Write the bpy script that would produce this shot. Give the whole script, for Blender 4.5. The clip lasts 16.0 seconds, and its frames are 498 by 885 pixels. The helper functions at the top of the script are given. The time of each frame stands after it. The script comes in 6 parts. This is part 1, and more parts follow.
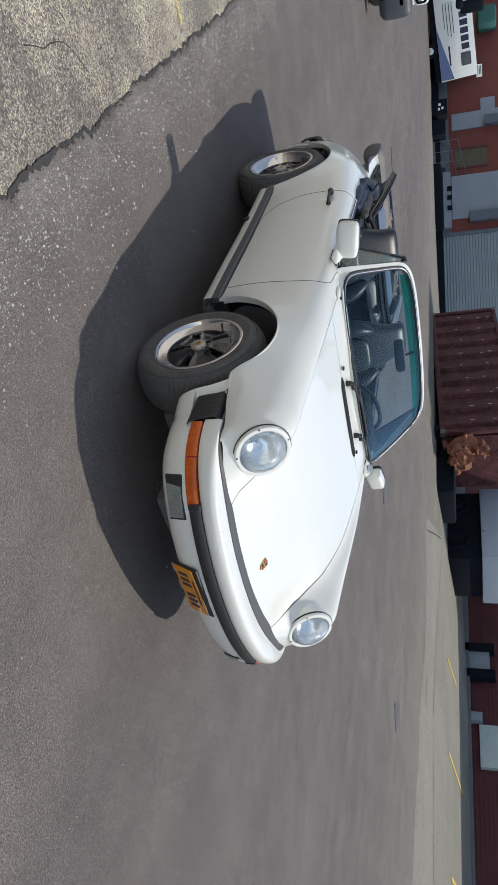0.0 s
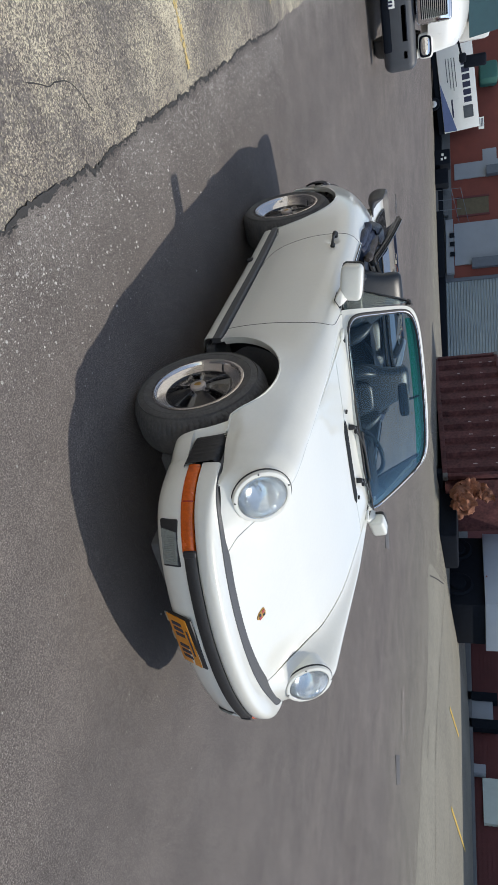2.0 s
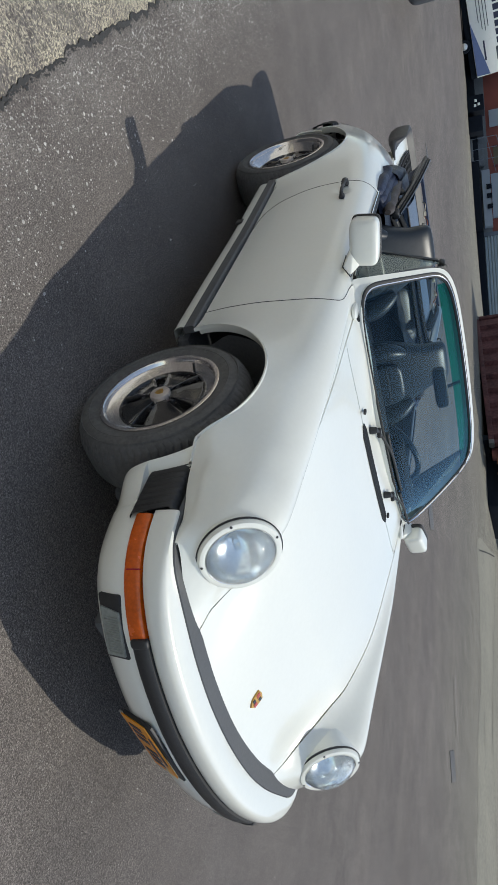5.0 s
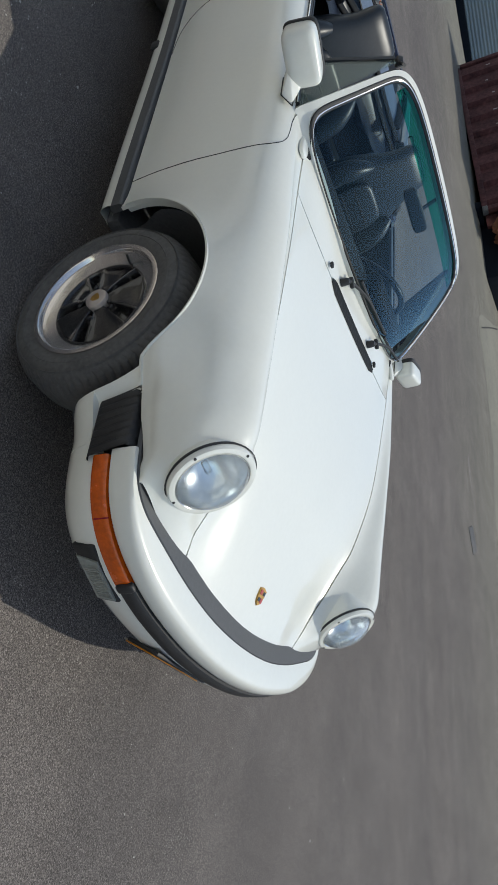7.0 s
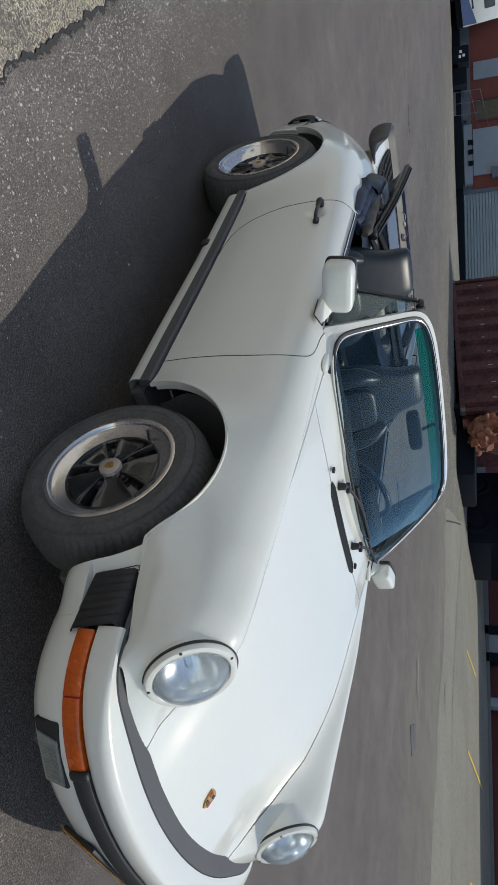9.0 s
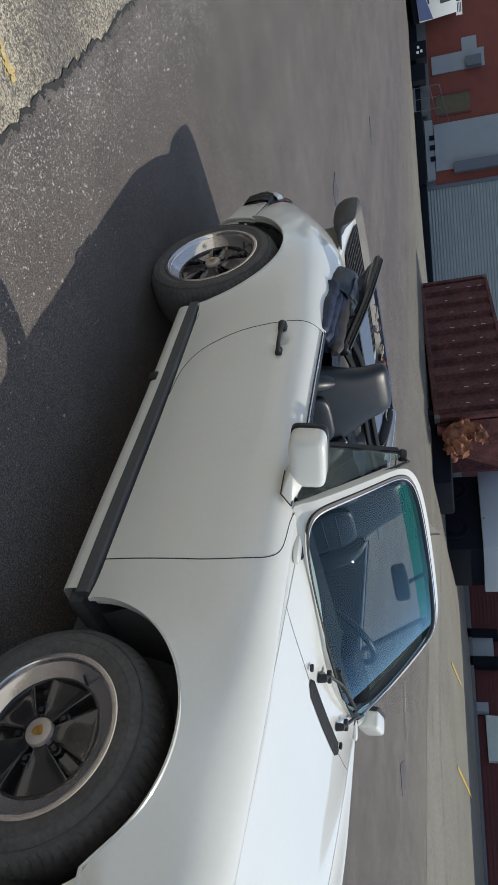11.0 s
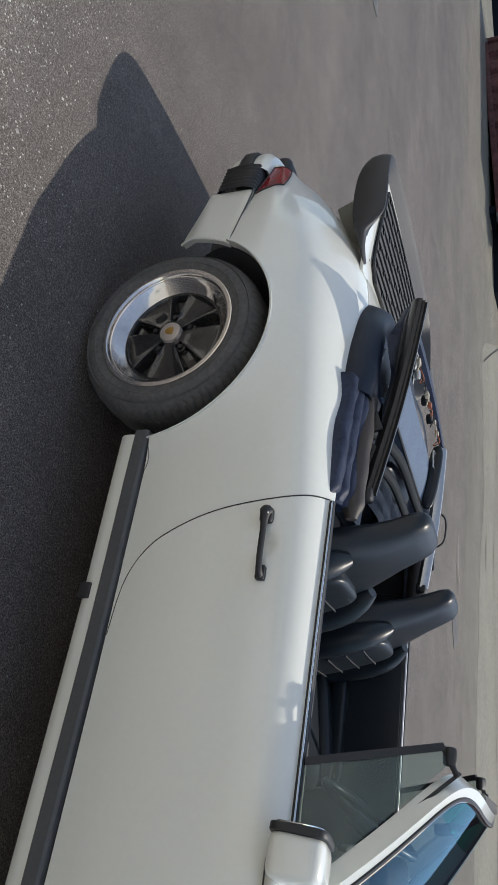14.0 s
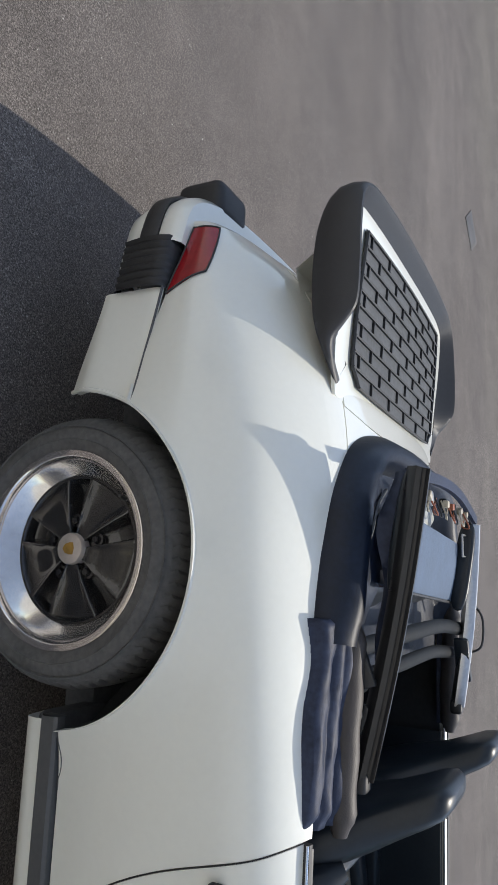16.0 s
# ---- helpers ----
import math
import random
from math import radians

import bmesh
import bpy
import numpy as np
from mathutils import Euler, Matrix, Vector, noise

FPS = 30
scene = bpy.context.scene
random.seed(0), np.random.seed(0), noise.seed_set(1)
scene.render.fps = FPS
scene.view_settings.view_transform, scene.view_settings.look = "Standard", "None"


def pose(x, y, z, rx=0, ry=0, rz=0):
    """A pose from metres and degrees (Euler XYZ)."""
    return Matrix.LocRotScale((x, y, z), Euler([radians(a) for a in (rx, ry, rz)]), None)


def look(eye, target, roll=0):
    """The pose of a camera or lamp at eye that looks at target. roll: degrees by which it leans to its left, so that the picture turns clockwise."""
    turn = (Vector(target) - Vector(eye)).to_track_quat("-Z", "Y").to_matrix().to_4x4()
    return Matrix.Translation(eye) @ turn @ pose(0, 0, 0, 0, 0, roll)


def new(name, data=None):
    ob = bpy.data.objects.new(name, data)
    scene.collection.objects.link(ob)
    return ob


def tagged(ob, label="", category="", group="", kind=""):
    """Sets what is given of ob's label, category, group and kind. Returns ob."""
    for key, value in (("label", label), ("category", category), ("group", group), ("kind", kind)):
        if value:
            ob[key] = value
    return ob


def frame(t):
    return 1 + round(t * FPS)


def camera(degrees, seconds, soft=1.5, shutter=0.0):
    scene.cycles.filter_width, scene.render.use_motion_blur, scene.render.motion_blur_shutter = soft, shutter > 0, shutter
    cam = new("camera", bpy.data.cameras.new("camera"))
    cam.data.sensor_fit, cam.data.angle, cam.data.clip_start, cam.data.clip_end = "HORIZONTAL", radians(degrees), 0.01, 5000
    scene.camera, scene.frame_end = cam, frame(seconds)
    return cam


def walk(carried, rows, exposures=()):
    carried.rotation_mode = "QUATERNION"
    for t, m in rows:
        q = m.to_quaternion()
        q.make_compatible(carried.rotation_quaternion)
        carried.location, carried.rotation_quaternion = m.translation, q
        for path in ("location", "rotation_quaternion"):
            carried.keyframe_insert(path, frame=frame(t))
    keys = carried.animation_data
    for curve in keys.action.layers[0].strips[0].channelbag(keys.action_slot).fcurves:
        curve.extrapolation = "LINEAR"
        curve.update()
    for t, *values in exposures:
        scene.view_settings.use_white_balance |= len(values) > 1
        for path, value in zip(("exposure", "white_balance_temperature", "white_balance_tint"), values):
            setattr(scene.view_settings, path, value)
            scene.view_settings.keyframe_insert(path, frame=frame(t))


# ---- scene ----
cam = camera(39.0, 16.0, soft=1.1)
PATH = [
    (0, (2.675, -2.396, 1.5), (1.206, -1.173, 0.912), 88.3),
    (0.5, (2.663, -2.409, 1.497), (1.167, -1.217, 0.911), 87.8),
    (1, (2.647, -2.404, 1.495), (1.151, -1.224, 0.886), 87.5),
    (1.5, (2.639, -2.391, 1.498), (1.143, -1.213, 0.888), 85.9),
    (2, (2.589, -2.35, 1.482), (1.051, -1.216, 0.892), 88.3),
    (2.5, (2.493, -2.197, 1.484), (0.907, -1.136, 0.886), 86.2),
    (3, (2.416, -2.128, 1.471), (0.834, -1.096, 0.813), 85.5),
    (3.2, (2.354, -2.145, 1.46), (0.759, -1.151, 0.777), 86.1),
    (5.3, (1.709, -1.973, 1.44), (0.307, -0.753, 0.701), 84.8),
    (5.5, (1.646, -1.974, 1.449), (0.279, -0.741, 0.668), 82.5),
    (6, (1.519, -1.998, 1.491), (0.362, -0.587, 0.673), 80.0),
    (6.5, (1.47, -1.984, 1.497), (0.455, -0.48, 0.656), 81.0),
    (7, (1.438, -1.996, 1.502), (0.391, -0.473, 0.736), 82.3),
    (7.5, (1.393, -2.007, 1.493), (0.249, -0.529, 0.781), 84.2),
    (8, (1.355, -2.058, 1.463), (0.072, -0.667, 0.814), 87.5),
    (8.5, (1.363, -2.106, 1.461), (-0.001, -0.788, 0.827), 86.6),
    (8.7, (1.388, -2.128, 1.441), (0.002, -0.833, 0.805), 88.9),
    (10.8, (0.782, -2.333, 1.411), (-0.581, -1.005, 0.794), 85.0),
    (11, (0.641, -2.358, 1.385), (-0.746, -1.035, 0.815), 86.3),
    (11.5, (0.376, -2.428, 1.401), (-0.876, -1.041, 0.689), 86.3),
    (12, (0.072, -2.371, 1.41), (-1.046, -0.877, 0.693), 85.9),
    (12.5, (-0.208, -2.444, 1.393), (-1.261, -0.943, 0.593), 86.8),
    (13, (-0.415, -2.46, 1.42), (-1.276, -0.834, 0.635), 87.5),
    (13.5, (-0.691, -2.358, 1.409), (-1.639, -0.739, 0.716), 86.4),
    (14, (-1.011, -2.408, 1.38), (-1.876, -0.763, 0.642), 88.6),
    (14.5, (-1.254, -2.352, 1.388), (-1.935, -0.645, 0.598), 87.6),
    (15, (-1.577, -2.203, 1.424), (-2.213, -0.494, 0.603), 85.8),
    (15.5, (-1.94, -2.171, 1.432), (-2.44, -0.448, 0.547), 86.0),
    (16, (-2.242, -2.082, 1.414), (-2.599, -0.324, 0.529), 87.6),
]
walk(cam, [(t, look(eye, target, roll)) for t, eye, target, roll in PATH], [(0, -0.12, 6800, 9), (3, -0.12, 6800, 9), (5.5, -0.26, 6700, 5), (8.5, -0.48, 6700, 6), (11, -0.34, 6800, 8), (13, -0.20, 6850, 8), (16, 0.05, 6800, 9)])

# ---------------------------------------------------------------- sky, sun
SUN = Vector((0.235, 0.535, 1.0)).normalized()
world = bpy.data.worlds.new("sky")
scene.world = world
world.use_nodes = True
wn = world.node_tree.nodes
sky = wn.new("ShaderNodeTexSky")
sky.sky_type = "NISHITA"
sky.sun_disc = False
sky.sun_elevation = math.asin(SUN.z)
sky.sun_rotation = math.atan2(SUN.x, SUN.y)
sky.dust_density = 0.3
wn["Background"].inputs["Strength"].default_value = 0.22
pale = wn.new("ShaderNodeHueSaturation")
pale.inputs["Saturation"].default_value = 0.80
world.node_tree.links.new(sky.outputs["Color"], pale.inputs["Color"])
world.node_tree.links.new(pale.outputs["Color"], wn["Background"].inputs["Color"])
sun = new("sun", bpy.data.lights.new("sun", "SUN"))
sun.data.energy = 3.5
sun.data.angle = radians(0.53)
sun.data.color = (1.0, 0.955, 0.89)
sun.matrix_world = look((0, 0, 0), -SUN)

# ---------------------------------------------------------------- tools
def pchip(xs, ys):
    """A smooth monotone curve through the knots (xs rising or falling)."""
    if xs[0] > xs[-1]:
        xs, ys = xs[::-1], ys[::-1]
    n = len(xs)
    h = [xs[i + 1] - xs[i] for i in range(n - 1)]
    d = [(ys[i + 1] - ys[i]) / h[i] for i in range(n - 1)]
    m = [d[0]] + [0.0 if d[i - 1] * d[i] <= 0 else 2 * d[i - 1] * d[i] / (d[i - 1] + d[i]) for i in range(1, n - 1)] + [d[-1]]

    def at(x):
        x = min(max(x, xs[0]), xs[-1])
        i = 0
        while i < n - 2 and x > xs[i + 1]:
            i += 1
        t = (x - xs[i]) / h[i]
        a, b = ys[i], ys[i + 1]
        return (a * (1 + 2 * t) * (1 - t) ** 2 + b * t * t * (3 - 2 * t)
                + h[i] * (m[i] * t * (1 - t) ** 2 - m[i + 1] * t * t * (1 - t)))
    return at


def smooth(t):
    t = min(max(t, 0.0), 1.0)
    return t * t * (3 - 2 * t)


def lerp(a, b, t):
    return a + (b - a) * t


def span(a, b, n):
    return [a + (b - a) * i / (n - 1) for i in range(n)]


def curve_through(points, n):
    """n points on a Catmull-Rom curve through the given ones."""
    p = [Vector(q) for q in points]
    p = [2 * p[0] - p[1]] + p + [2 * p[-1] - p[-2]]
    out = []
    for k in range(n):
        f = k / (n - 1) * (len(p) - 3)
        i = min(int(f), len(p) - 4)
        t = f - i
        a, b, c, d = p[i:i + 4]
        out.append(0.5 * (2 * b + (c - a) * t + (2 * a - 5 * b + 4 * c - d) * t * t + (3 * b - a - 3 * c + d) * t ** 3))
    return out


def part(name, bm, material, parent=None, label="", sharp=40, smooth_shade=True, doubles=0.0):
    """Links a bmesh as one mesh object under a thing or part."""
    if doubles:
        bmesh.ops.remove_doubles(bm, verts=bm.verts, dist=doubles)
    me = bpy.data.meshes.new(name)
    bm.to_mesh(me)
    bm.free()
    for p in me.polygons:
        p.use_smooth = smooth_shade
    if smooth_shade:
        me.set_sharp_from_angle(angle=radians(sharp))
    for m in material if isinstance(material, (list, tuple)) else [material]:
        me.materials.append(m)
    ob = new(name, me)
    if parent is not None:
        ob.parent = parent
    return tagged(ob, label)


def thing(name, label, category, group="", at=(0, 0, 0), kind=""):
    ob = new(name)
    ob.empty_display_size = 0.1
    ob.location = at
    return tagged(ob, label, category, group, kind)


def sheet(cols, bm=None, close_u=False, close_v=False, index=0):
    """Quads between columns of points of the same length."""
    bm = bm or bmesh.new()
    vs = [[bm.verts.new(p) for p in c] for c in cols]
    nu, nv = len(vs), len(vs[0])
    for i in range(nu - (0 if close_u else 1)):
        for j in range(nv - (0 if close_v else 1)):
            q = [vs[i][j], vs[(i + 1) % nu][j], vs[(i + 1) % nu][(j + 1) % nv], vs[i][(j + 1) % nv]]
            if len(set(q)) == 4:
                try:
                    bm.faces.new(q).material_index = index
                except ValueError:
                    pass
    return bm


def folded(bm, depth, centre=(0, 0, 0.5)):
    """Welds a panel, turns its faces outward and folds its rim inward."""
    bmesh.ops.remove_doubles(bm, verts=bm.verts, dist=2e-5)
    bmesh.ops.recalc_face_normals(bm, faces=bm.faces)
    bm.normal_update()
    f = max(bm.faces, key=lambda g: g.calc_area())
    m = f.calc_center_median()
    if f.normal.dot(m - Vector((m.x * 0.9, centre[1], centre[2]))) < 0:
        bmesh.ops.reverse_faces(bm, faces=bm.faces)
    bm.normal_update()
    rim = [e for e in bm.edges if e.is_boundary]
    nor = {}
    for e in rim:
        for v in e.verts:
            nor[v.co.copy().freeze()] = v.normal.copy()
    made = bmesh.ops.extrude_edge_only(bm, edges=rim)["geom"]
    for v in made:
        if isinstance(v, bmesh.types.BMVert):
            v.co -= depth * nor.get(v.co.copy().freeze(), Vector((0, 0, 1)))
    return bm


def tube(path, r, n=10, bm=None, caps=True, flat=1.0, index=0, up=(0, 0, 1)):
    """A round bar along a path; r may be a list. flat squeezes it along up."""
    bm = bm or bmesh.new()
    path = [Vector(p) for p in path]
    rs = r if isinstance(r, (list, tuple)) else [r] * len(path)
    rings = []
    for i, p in enumerate(path):
        d = (path[min(i + 1, len(path) - 1)] - path[max(i - 1, 0)]).normalized()
        a = d.cross(Vector(up))
        a = a.normalized() if a.length > 1e-4 else d.orthogonal().normalized()
        b = a.cross(d).normalized()
        rings.append([bm.verts.new(p + rs[i] * (math.cos(2 * math.pi * k / n) * a + flat * math.sin(2 * math.pi * k / n) * b)) for k in range(n)])
    for s, t in zip(rings, rings[1:]):
        for k in range(n):
            bm.faces.new((s[k], s[(k + 1) % n], t[(k + 1) % n], t[k])).material_index = index
    if caps:
        bm.faces.new(rings[0][::-1]).material_index = index
        bm.faces.new(rings[-1]).material_index = index
    return bm


def sweep(path, profile, ups, bm=None, closed=True, index=0, caps=True):
    """Carries a flat profile of (sideways, up) along a path; ups gives the up direction per point."""
    bm = bm or bmesh.new()
    path = [Vector(p) for p in path]
    cols = []
    for i, p in enumerate(path):
        d = (path[min(i + 1, len(path) - 1)] - path[max(i - 1, 0)]).normalized()
        u = Vector(ups[i] if isinstance(ups, list) else ups)
        a = d.cross(u).normalized()
        u = a.cross(d).normalized()
        cols.append([p + a * s + u * t for s, t in profile])
    sheet(cols, bm, close_v=closed, index=index)
    if caps and closed:
        for c in (cols[0], cols[-1]):
            bm.faces.new([bm.verts.new(q) for q in c]).material_index = index
        bmesh.ops.remove_doubles(bm, verts=bm.verts, dist=1e-6)
    bmesh.ops.recalc_face_normals(bm, faces=bm.faces)
    return bm


def box(size, at=(0, 0, 0), bevel=0.0, seg=2, bm=None, turn=None, index=0):
    """A block with softened edges, joined into bm."""
    b = bmesh.new()
    bmesh.ops.create_cube(b, size=1, matrix=Matrix.Diagonal((*size, 1)))
    if bevel:
        bmesh.ops.bevel(b, geom=b.edges[:], offset=bevel, segments=seg, affect="EDGES", profile=0.5)
    m = Matrix.Translation(at) @ (turn.to_4x4() if turn else Matrix())
    bmesh.ops.transform(b, matrix=m, verts=b.verts)
    for f in b.faces:
        f.material_index = index
    return join(bm, b)


def join(bm, b):
    if bm is None:
        return b
    tmp = bpy.data.meshes.new("tmp")
    b.to_mesh(tmp)
    b.free()
    bm.from_mesh(tmp)
    bpy.data.meshes.remove(tmp)
    return bm


def revolve(profile, n=48, bm=None, index=0, close=False, m=None):
    """Turns (radius, along) round the local z axis."""
    cols = []
    for k in range(n):
        c, s = math.cos(2 * math.pi * k / n), math.sin(2 * math.pi * k / n)
        cols.append([Vector((r * c, r * s, z)) for r, z in profile])
    b = sheet(cols, None, close_u=True, close_v=close, index=index)
    bmesh.ops.remove_doubles(b, verts=b.verts, dist=1e-6)
    bmesh.ops.recalc_face_normals(b, faces=b.faces)
    if m is not None:
        bmesh.ops.transform(b, matrix=m, verts=b.verts)
    return join(bm, b)


def moved(bm, m):
    bmesh.ops.transform(bm, matrix=m, verts=bm.verts)
    return bm


def cushion(size, at, turn=None, puff=0.25, n=10, bm=None, power=4.0):
    """A soft rounded block (superellipsoid)."""
    cols = []
    for i in range(2 * n):
        a = 2 * math.pi * i / (2 * n)
        col = []
        for j in range(n + 1):
            e = -math.pi / 2 + math.pi * j / n
            f = lambda v: math.copysign(abs(v) ** (2 / power), v)
            col.append(Vector((f(math.cos(e)) * f(math.cos(a)) * size[0] / 2, f(math.cos(e)) * f(math.sin(a)) * size[1] / 2, f(math.sin(e)) * size[2] / 2)))
        cols.append(col)
    b = sheet(cols, None, close_u=True)
    bmesh.ops.remove_doubles(b, verts=b.verts, dist=1e-6)
    bmesh.ops.recalc_face_normals(b, faces=b.faces)
    bmesh.ops.transform(b, matrix=Matrix.Translation(at) @ (turn.to_4x4() if turn else Matrix()), verts=b.verts)
    return join(bm, b)


def rot(axis, deg):
    return Matrix.Rotation(radians(deg), 3, axis)

# ---------------------------------------------------------------- materials
def mat(name, color, rough=0.5, metal=0.0, var=0.12, scale=6.0, fine=80.0, bump=0.0, bump_scale=200.0, coat=0.0, spec=0.5, rough_var=0.08, tint=None, island=0.0, aniso=0.0):
    """A principled surface with stains at one scale, grain at another, and fine relief."""
    m = bpy.data.materials.new(name)
    m.use_nodes = True
    nt = m.node_tree
    p = nt.nodes["Principled BSDF"]
    co = nt.nodes.new("ShaderNodeTexCoord").outputs["Object"]
    big = nt.nodes.new("ShaderNodeTexNoise")
    big.inputs["Scale"].default_value, big.inputs["Detail"].default_value, big.inputs["Roughness"].default_value = scale, 5, 0.6
    small = nt.nodes.new("ShaderNodeTexNoise")
    small.inputs["Scale"].default_value, small.inputs["Detail"].default_value = fine, 3
    add = nt.nodes.new("ShaderNodeMath")
    add.operation = "MULTIPLY_ADD"
    add.inputs[1].default_value = 0.45
    link = nt.links.new
    link(co, big.inputs["Vector"]), link(co, small.inputs["Vector"])
    half = nt.nodes.new("ShaderNodeMath")
    half.operation = "MULTIPLY"
    half.inputs[1].default_value = 0.55
    link(big.outputs["Fac"], half.inputs[0])
    link(small.outputs["Fac"], add.inputs[0]), link(half.outputs[0], add.inputs[2])
    ramp = nt.nodes.new("ShaderNodeValToRGB")
    a, b = ramp.color_ramp.elements
    a.position, b.position = 0.3, 0.7
    dark = [c * (1 - var) for c in color]
    lite = [min(1, c * (1 + var)) for c in (tint or color)]
    a.color, b.color = (*dark, 1), (*lite, 1)
    link(add.outputs[0], ramp.inputs["Fac"])
    out = ramp.outputs["Color"]
    if island:
        geo = nt.nodes.new("ShaderNodeNewGeometry")
        inf = nt.nodes.new("ShaderNodeObjectInfo")
        tot = nt.nodes.new("ShaderNodeMath")
        tot.operation = "ADD"
        link(geo.outputs["Random Per Island"], tot.inputs[0]), link(inf.outputs["Random"], tot.inputs[1])
        hsv = nt.nodes.new("ShaderNodeHueSaturation")
        mul = nt.nodes.new("ShaderNodeMath")
        mul.operation = "MULTIPLY_ADD"
        mul.inputs[1].default_value, mul.inputs[2].default_value = island, 1 - island
        link(tot.outputs[0], mul.inputs[0]), link(mul.outputs[0], hsv.inputs["Value"]), link(out, hsv.inputs["Color"])
        out = hsv.outputs["Color"]
    link(out, p.inputs["Base Color"])
    rr = nt.nodes.new("ShaderNodeMapRange")
    rr.inputs["To Min"].default_value, rr.inputs["To Max"].default_value = max(0.01, rough - rough_var), min(1, rough + rough_var)
    link(big.outputs["Fac"], rr.inputs["Value"]), link(rr.outputs["Result"], p.inputs["Roughness"])
    p.inputs["Metallic"].default_value = metal
    p.inputs["Specular IOR Level"].default_value = spec
    p.inputs["Coat Weight"].default_value = coat
    p.inputs["Coat Roughness"].default_value = 0.04
    if bump:
        bt = nt.nodes.new("ShaderNodeTexNoise")
        bt.inputs["Scale"].default_value, bt.inputs["Detail"].default_value = bump_scale, 4
        bp = nt.nodes.new("ShaderNodeBump")
        bp.inputs["Strength"].default_value, bp.inputs["Distance"].default_value = bump, 0.004
        link(co, bt.inputs["Vector"]), link(bt.outputs["Fac"], bp.inputs["Height"]), link(bp.outputs["Normal"], p.inputs["Normal"])
    return m


def glass(name, color, rough=0.0, ior=1.45, sheen=(1.0, 1.0, 1.0)):
    m = bpy.data.materials.new(name)
    m.use_nodes = True
    nt = m.node_tree
    nt.nodes.remove(nt.nodes["Principled BSDF"])
    tr, gl, mx, fr = (nt.nodes.new(k) for k in ("ShaderNodeBsdfTransparent", "ShaderNodeBsdfGlossy", "ShaderNodeMixShader", "ShaderNodeFresnel"))
    tr.inputs["Color"].default_value = (*color, 1)
    gl.inputs["Roughness"].default_value = rough
    gl.inputs["Color"].default_value = (*sheen, 1)
    fr.inputs["IOR"].default_value = ior
    nt.links.new(fr.outputs[0], mx.inputs[0]), nt.links.new(tr.outputs[0], mx.inputs[1]), nt.links.new(gl.outputs[0], mx.inputs[2])
    nt.links.new(mx.outputs[0], nt.nodes["Material Output"].inputs["Surface"])
    return m


PAINT = mat("white_paint", (0.74, 0.745, 0.685), 0.30, var=0.025, scale=2.5, fine=60, coat=0.8, rough_var=0.05)
RUBBER = mat("black_rubber", (0.021, 0.0215, 0.023), 0.55, var=0.25, bump=0.12, bump_scale=300)
STRIP = mat("grey_rubber_strip", (0.075, 0.077, 0.08), 0.55, var=0.15, bump=0.1, bump_scale=300)
TYRE = mat("tyre_rubber", (0.078, 0.078, 0.079), 0.75, var=0.3, scale=14, bump=0.2, bump_scale=160, tint=(0.092, 0.091, 0.090))
DISH = mat("worn_rim_aluminium", (0.72, 0.69, 0.665), 0.15, 0.88, var=0.12, scale=12)
POLISH = mat("polished_aluminium", (0.74, 0.70, 0.67), 0.11, 0.9, var=0.06, fine=120)
GLOSSBLACK = mat("black_wheel_enamel", (0.016, 0.016, 0.017), 0.20, var=0.3, scale=20, coat=0.7, tint=(0.022, 0.022, 0.022))
CHROME = mat("chrome", (0.86, 0.86, 0.86), 0.08, 1.0, var=0.04)
STEEL = mat("dull_steel", (0.5, 0.5, 0.5), 0.35, 1.0, var=0.15)
AMBER = mat("amber_plastic", (0.54, 0.088, 0.003), 0.25, var=0.25, scale=20, coat=0.3)
RED = mat("red_lens_plastic", (0.26, 0.008, 0.012), 0.24, var=0.15, scale=20, coat=0.25)
GAP = mat("dark_underbody", (0.085, 0.090, 0.096), 0.85, var=0.3)
LEATHER = mat("black_leather", (0.015, 0.020, 0.026), 0.37, var=0.2, scale=12, spec=0.38)
# lighter copy of the roof's navy canvas
FOLD = mat("light_navy_canvas", (0.016, 0.023, 0.048), 0.52, var=0.3, scale=14, bump=0.15, bump_scale=500, tint=(0.030, 0.040, 0.072), spec=0.25)
DASH = mat("black_dash_vinyl", (0.014, 0.016, 0.018), 0.65, var=0.2, spec=0.15)
CARPET = mat("black_carpet", (0.022, 0.024, 0.027), 0.95, var=0.3, bump=0.5, bump_scale=400)
CANVAS = mat("navy_canvas", (0.004, 0.008, 0.018), 0.42, var=0.25, scale=10, bump=0.15, bump_scale=600, tint=(0.007, 0.012, 0.026), spec=0.32)
LINING = mat("grey_cloth_lining", (0.105, 0.145, 0.21), 0.85, var=0.15, scale=12, bump=0.3, bump_scale=500)
VINYL = mat("brown_black_vinyl", (0.044, 0.037, 0.034), 0.55, var=0.2, scale=10, bump=0.2, bump_scale=300)
PLATE = mat("yellow_plate", (0.66, 0.25, 0.012), 0.4, var=0.08)
INK = mat("dark_blue_ink", (0.02, 0.025, 0.06), 0.5)
GOLD = mat("gold_crest", (0.45, 0.27, 0.07), 0.35, 0.6, var=0.3, scale=60)
CRESTRED = mat("red_enamel", (0.35, 0.03, 0.03), 0.4)
CAPSILVER = mat("cap_silver_paint", (0.56, 0.50, 0.46), 0.35, 0.5, var=0.08, scale=40)
SEALR = mat("glossy_seal_rubber", (0.013, 0.013, 0.014), 0.30, var=0.2, scale=20)
# blue gloss tint puts the deep blue of the reflected sky into the glass
WSGLASS = glass("windshield_glass", (0.60, 0.74, 0.79), 0.0, 1.45, (0.50, 0.80, 1.0))


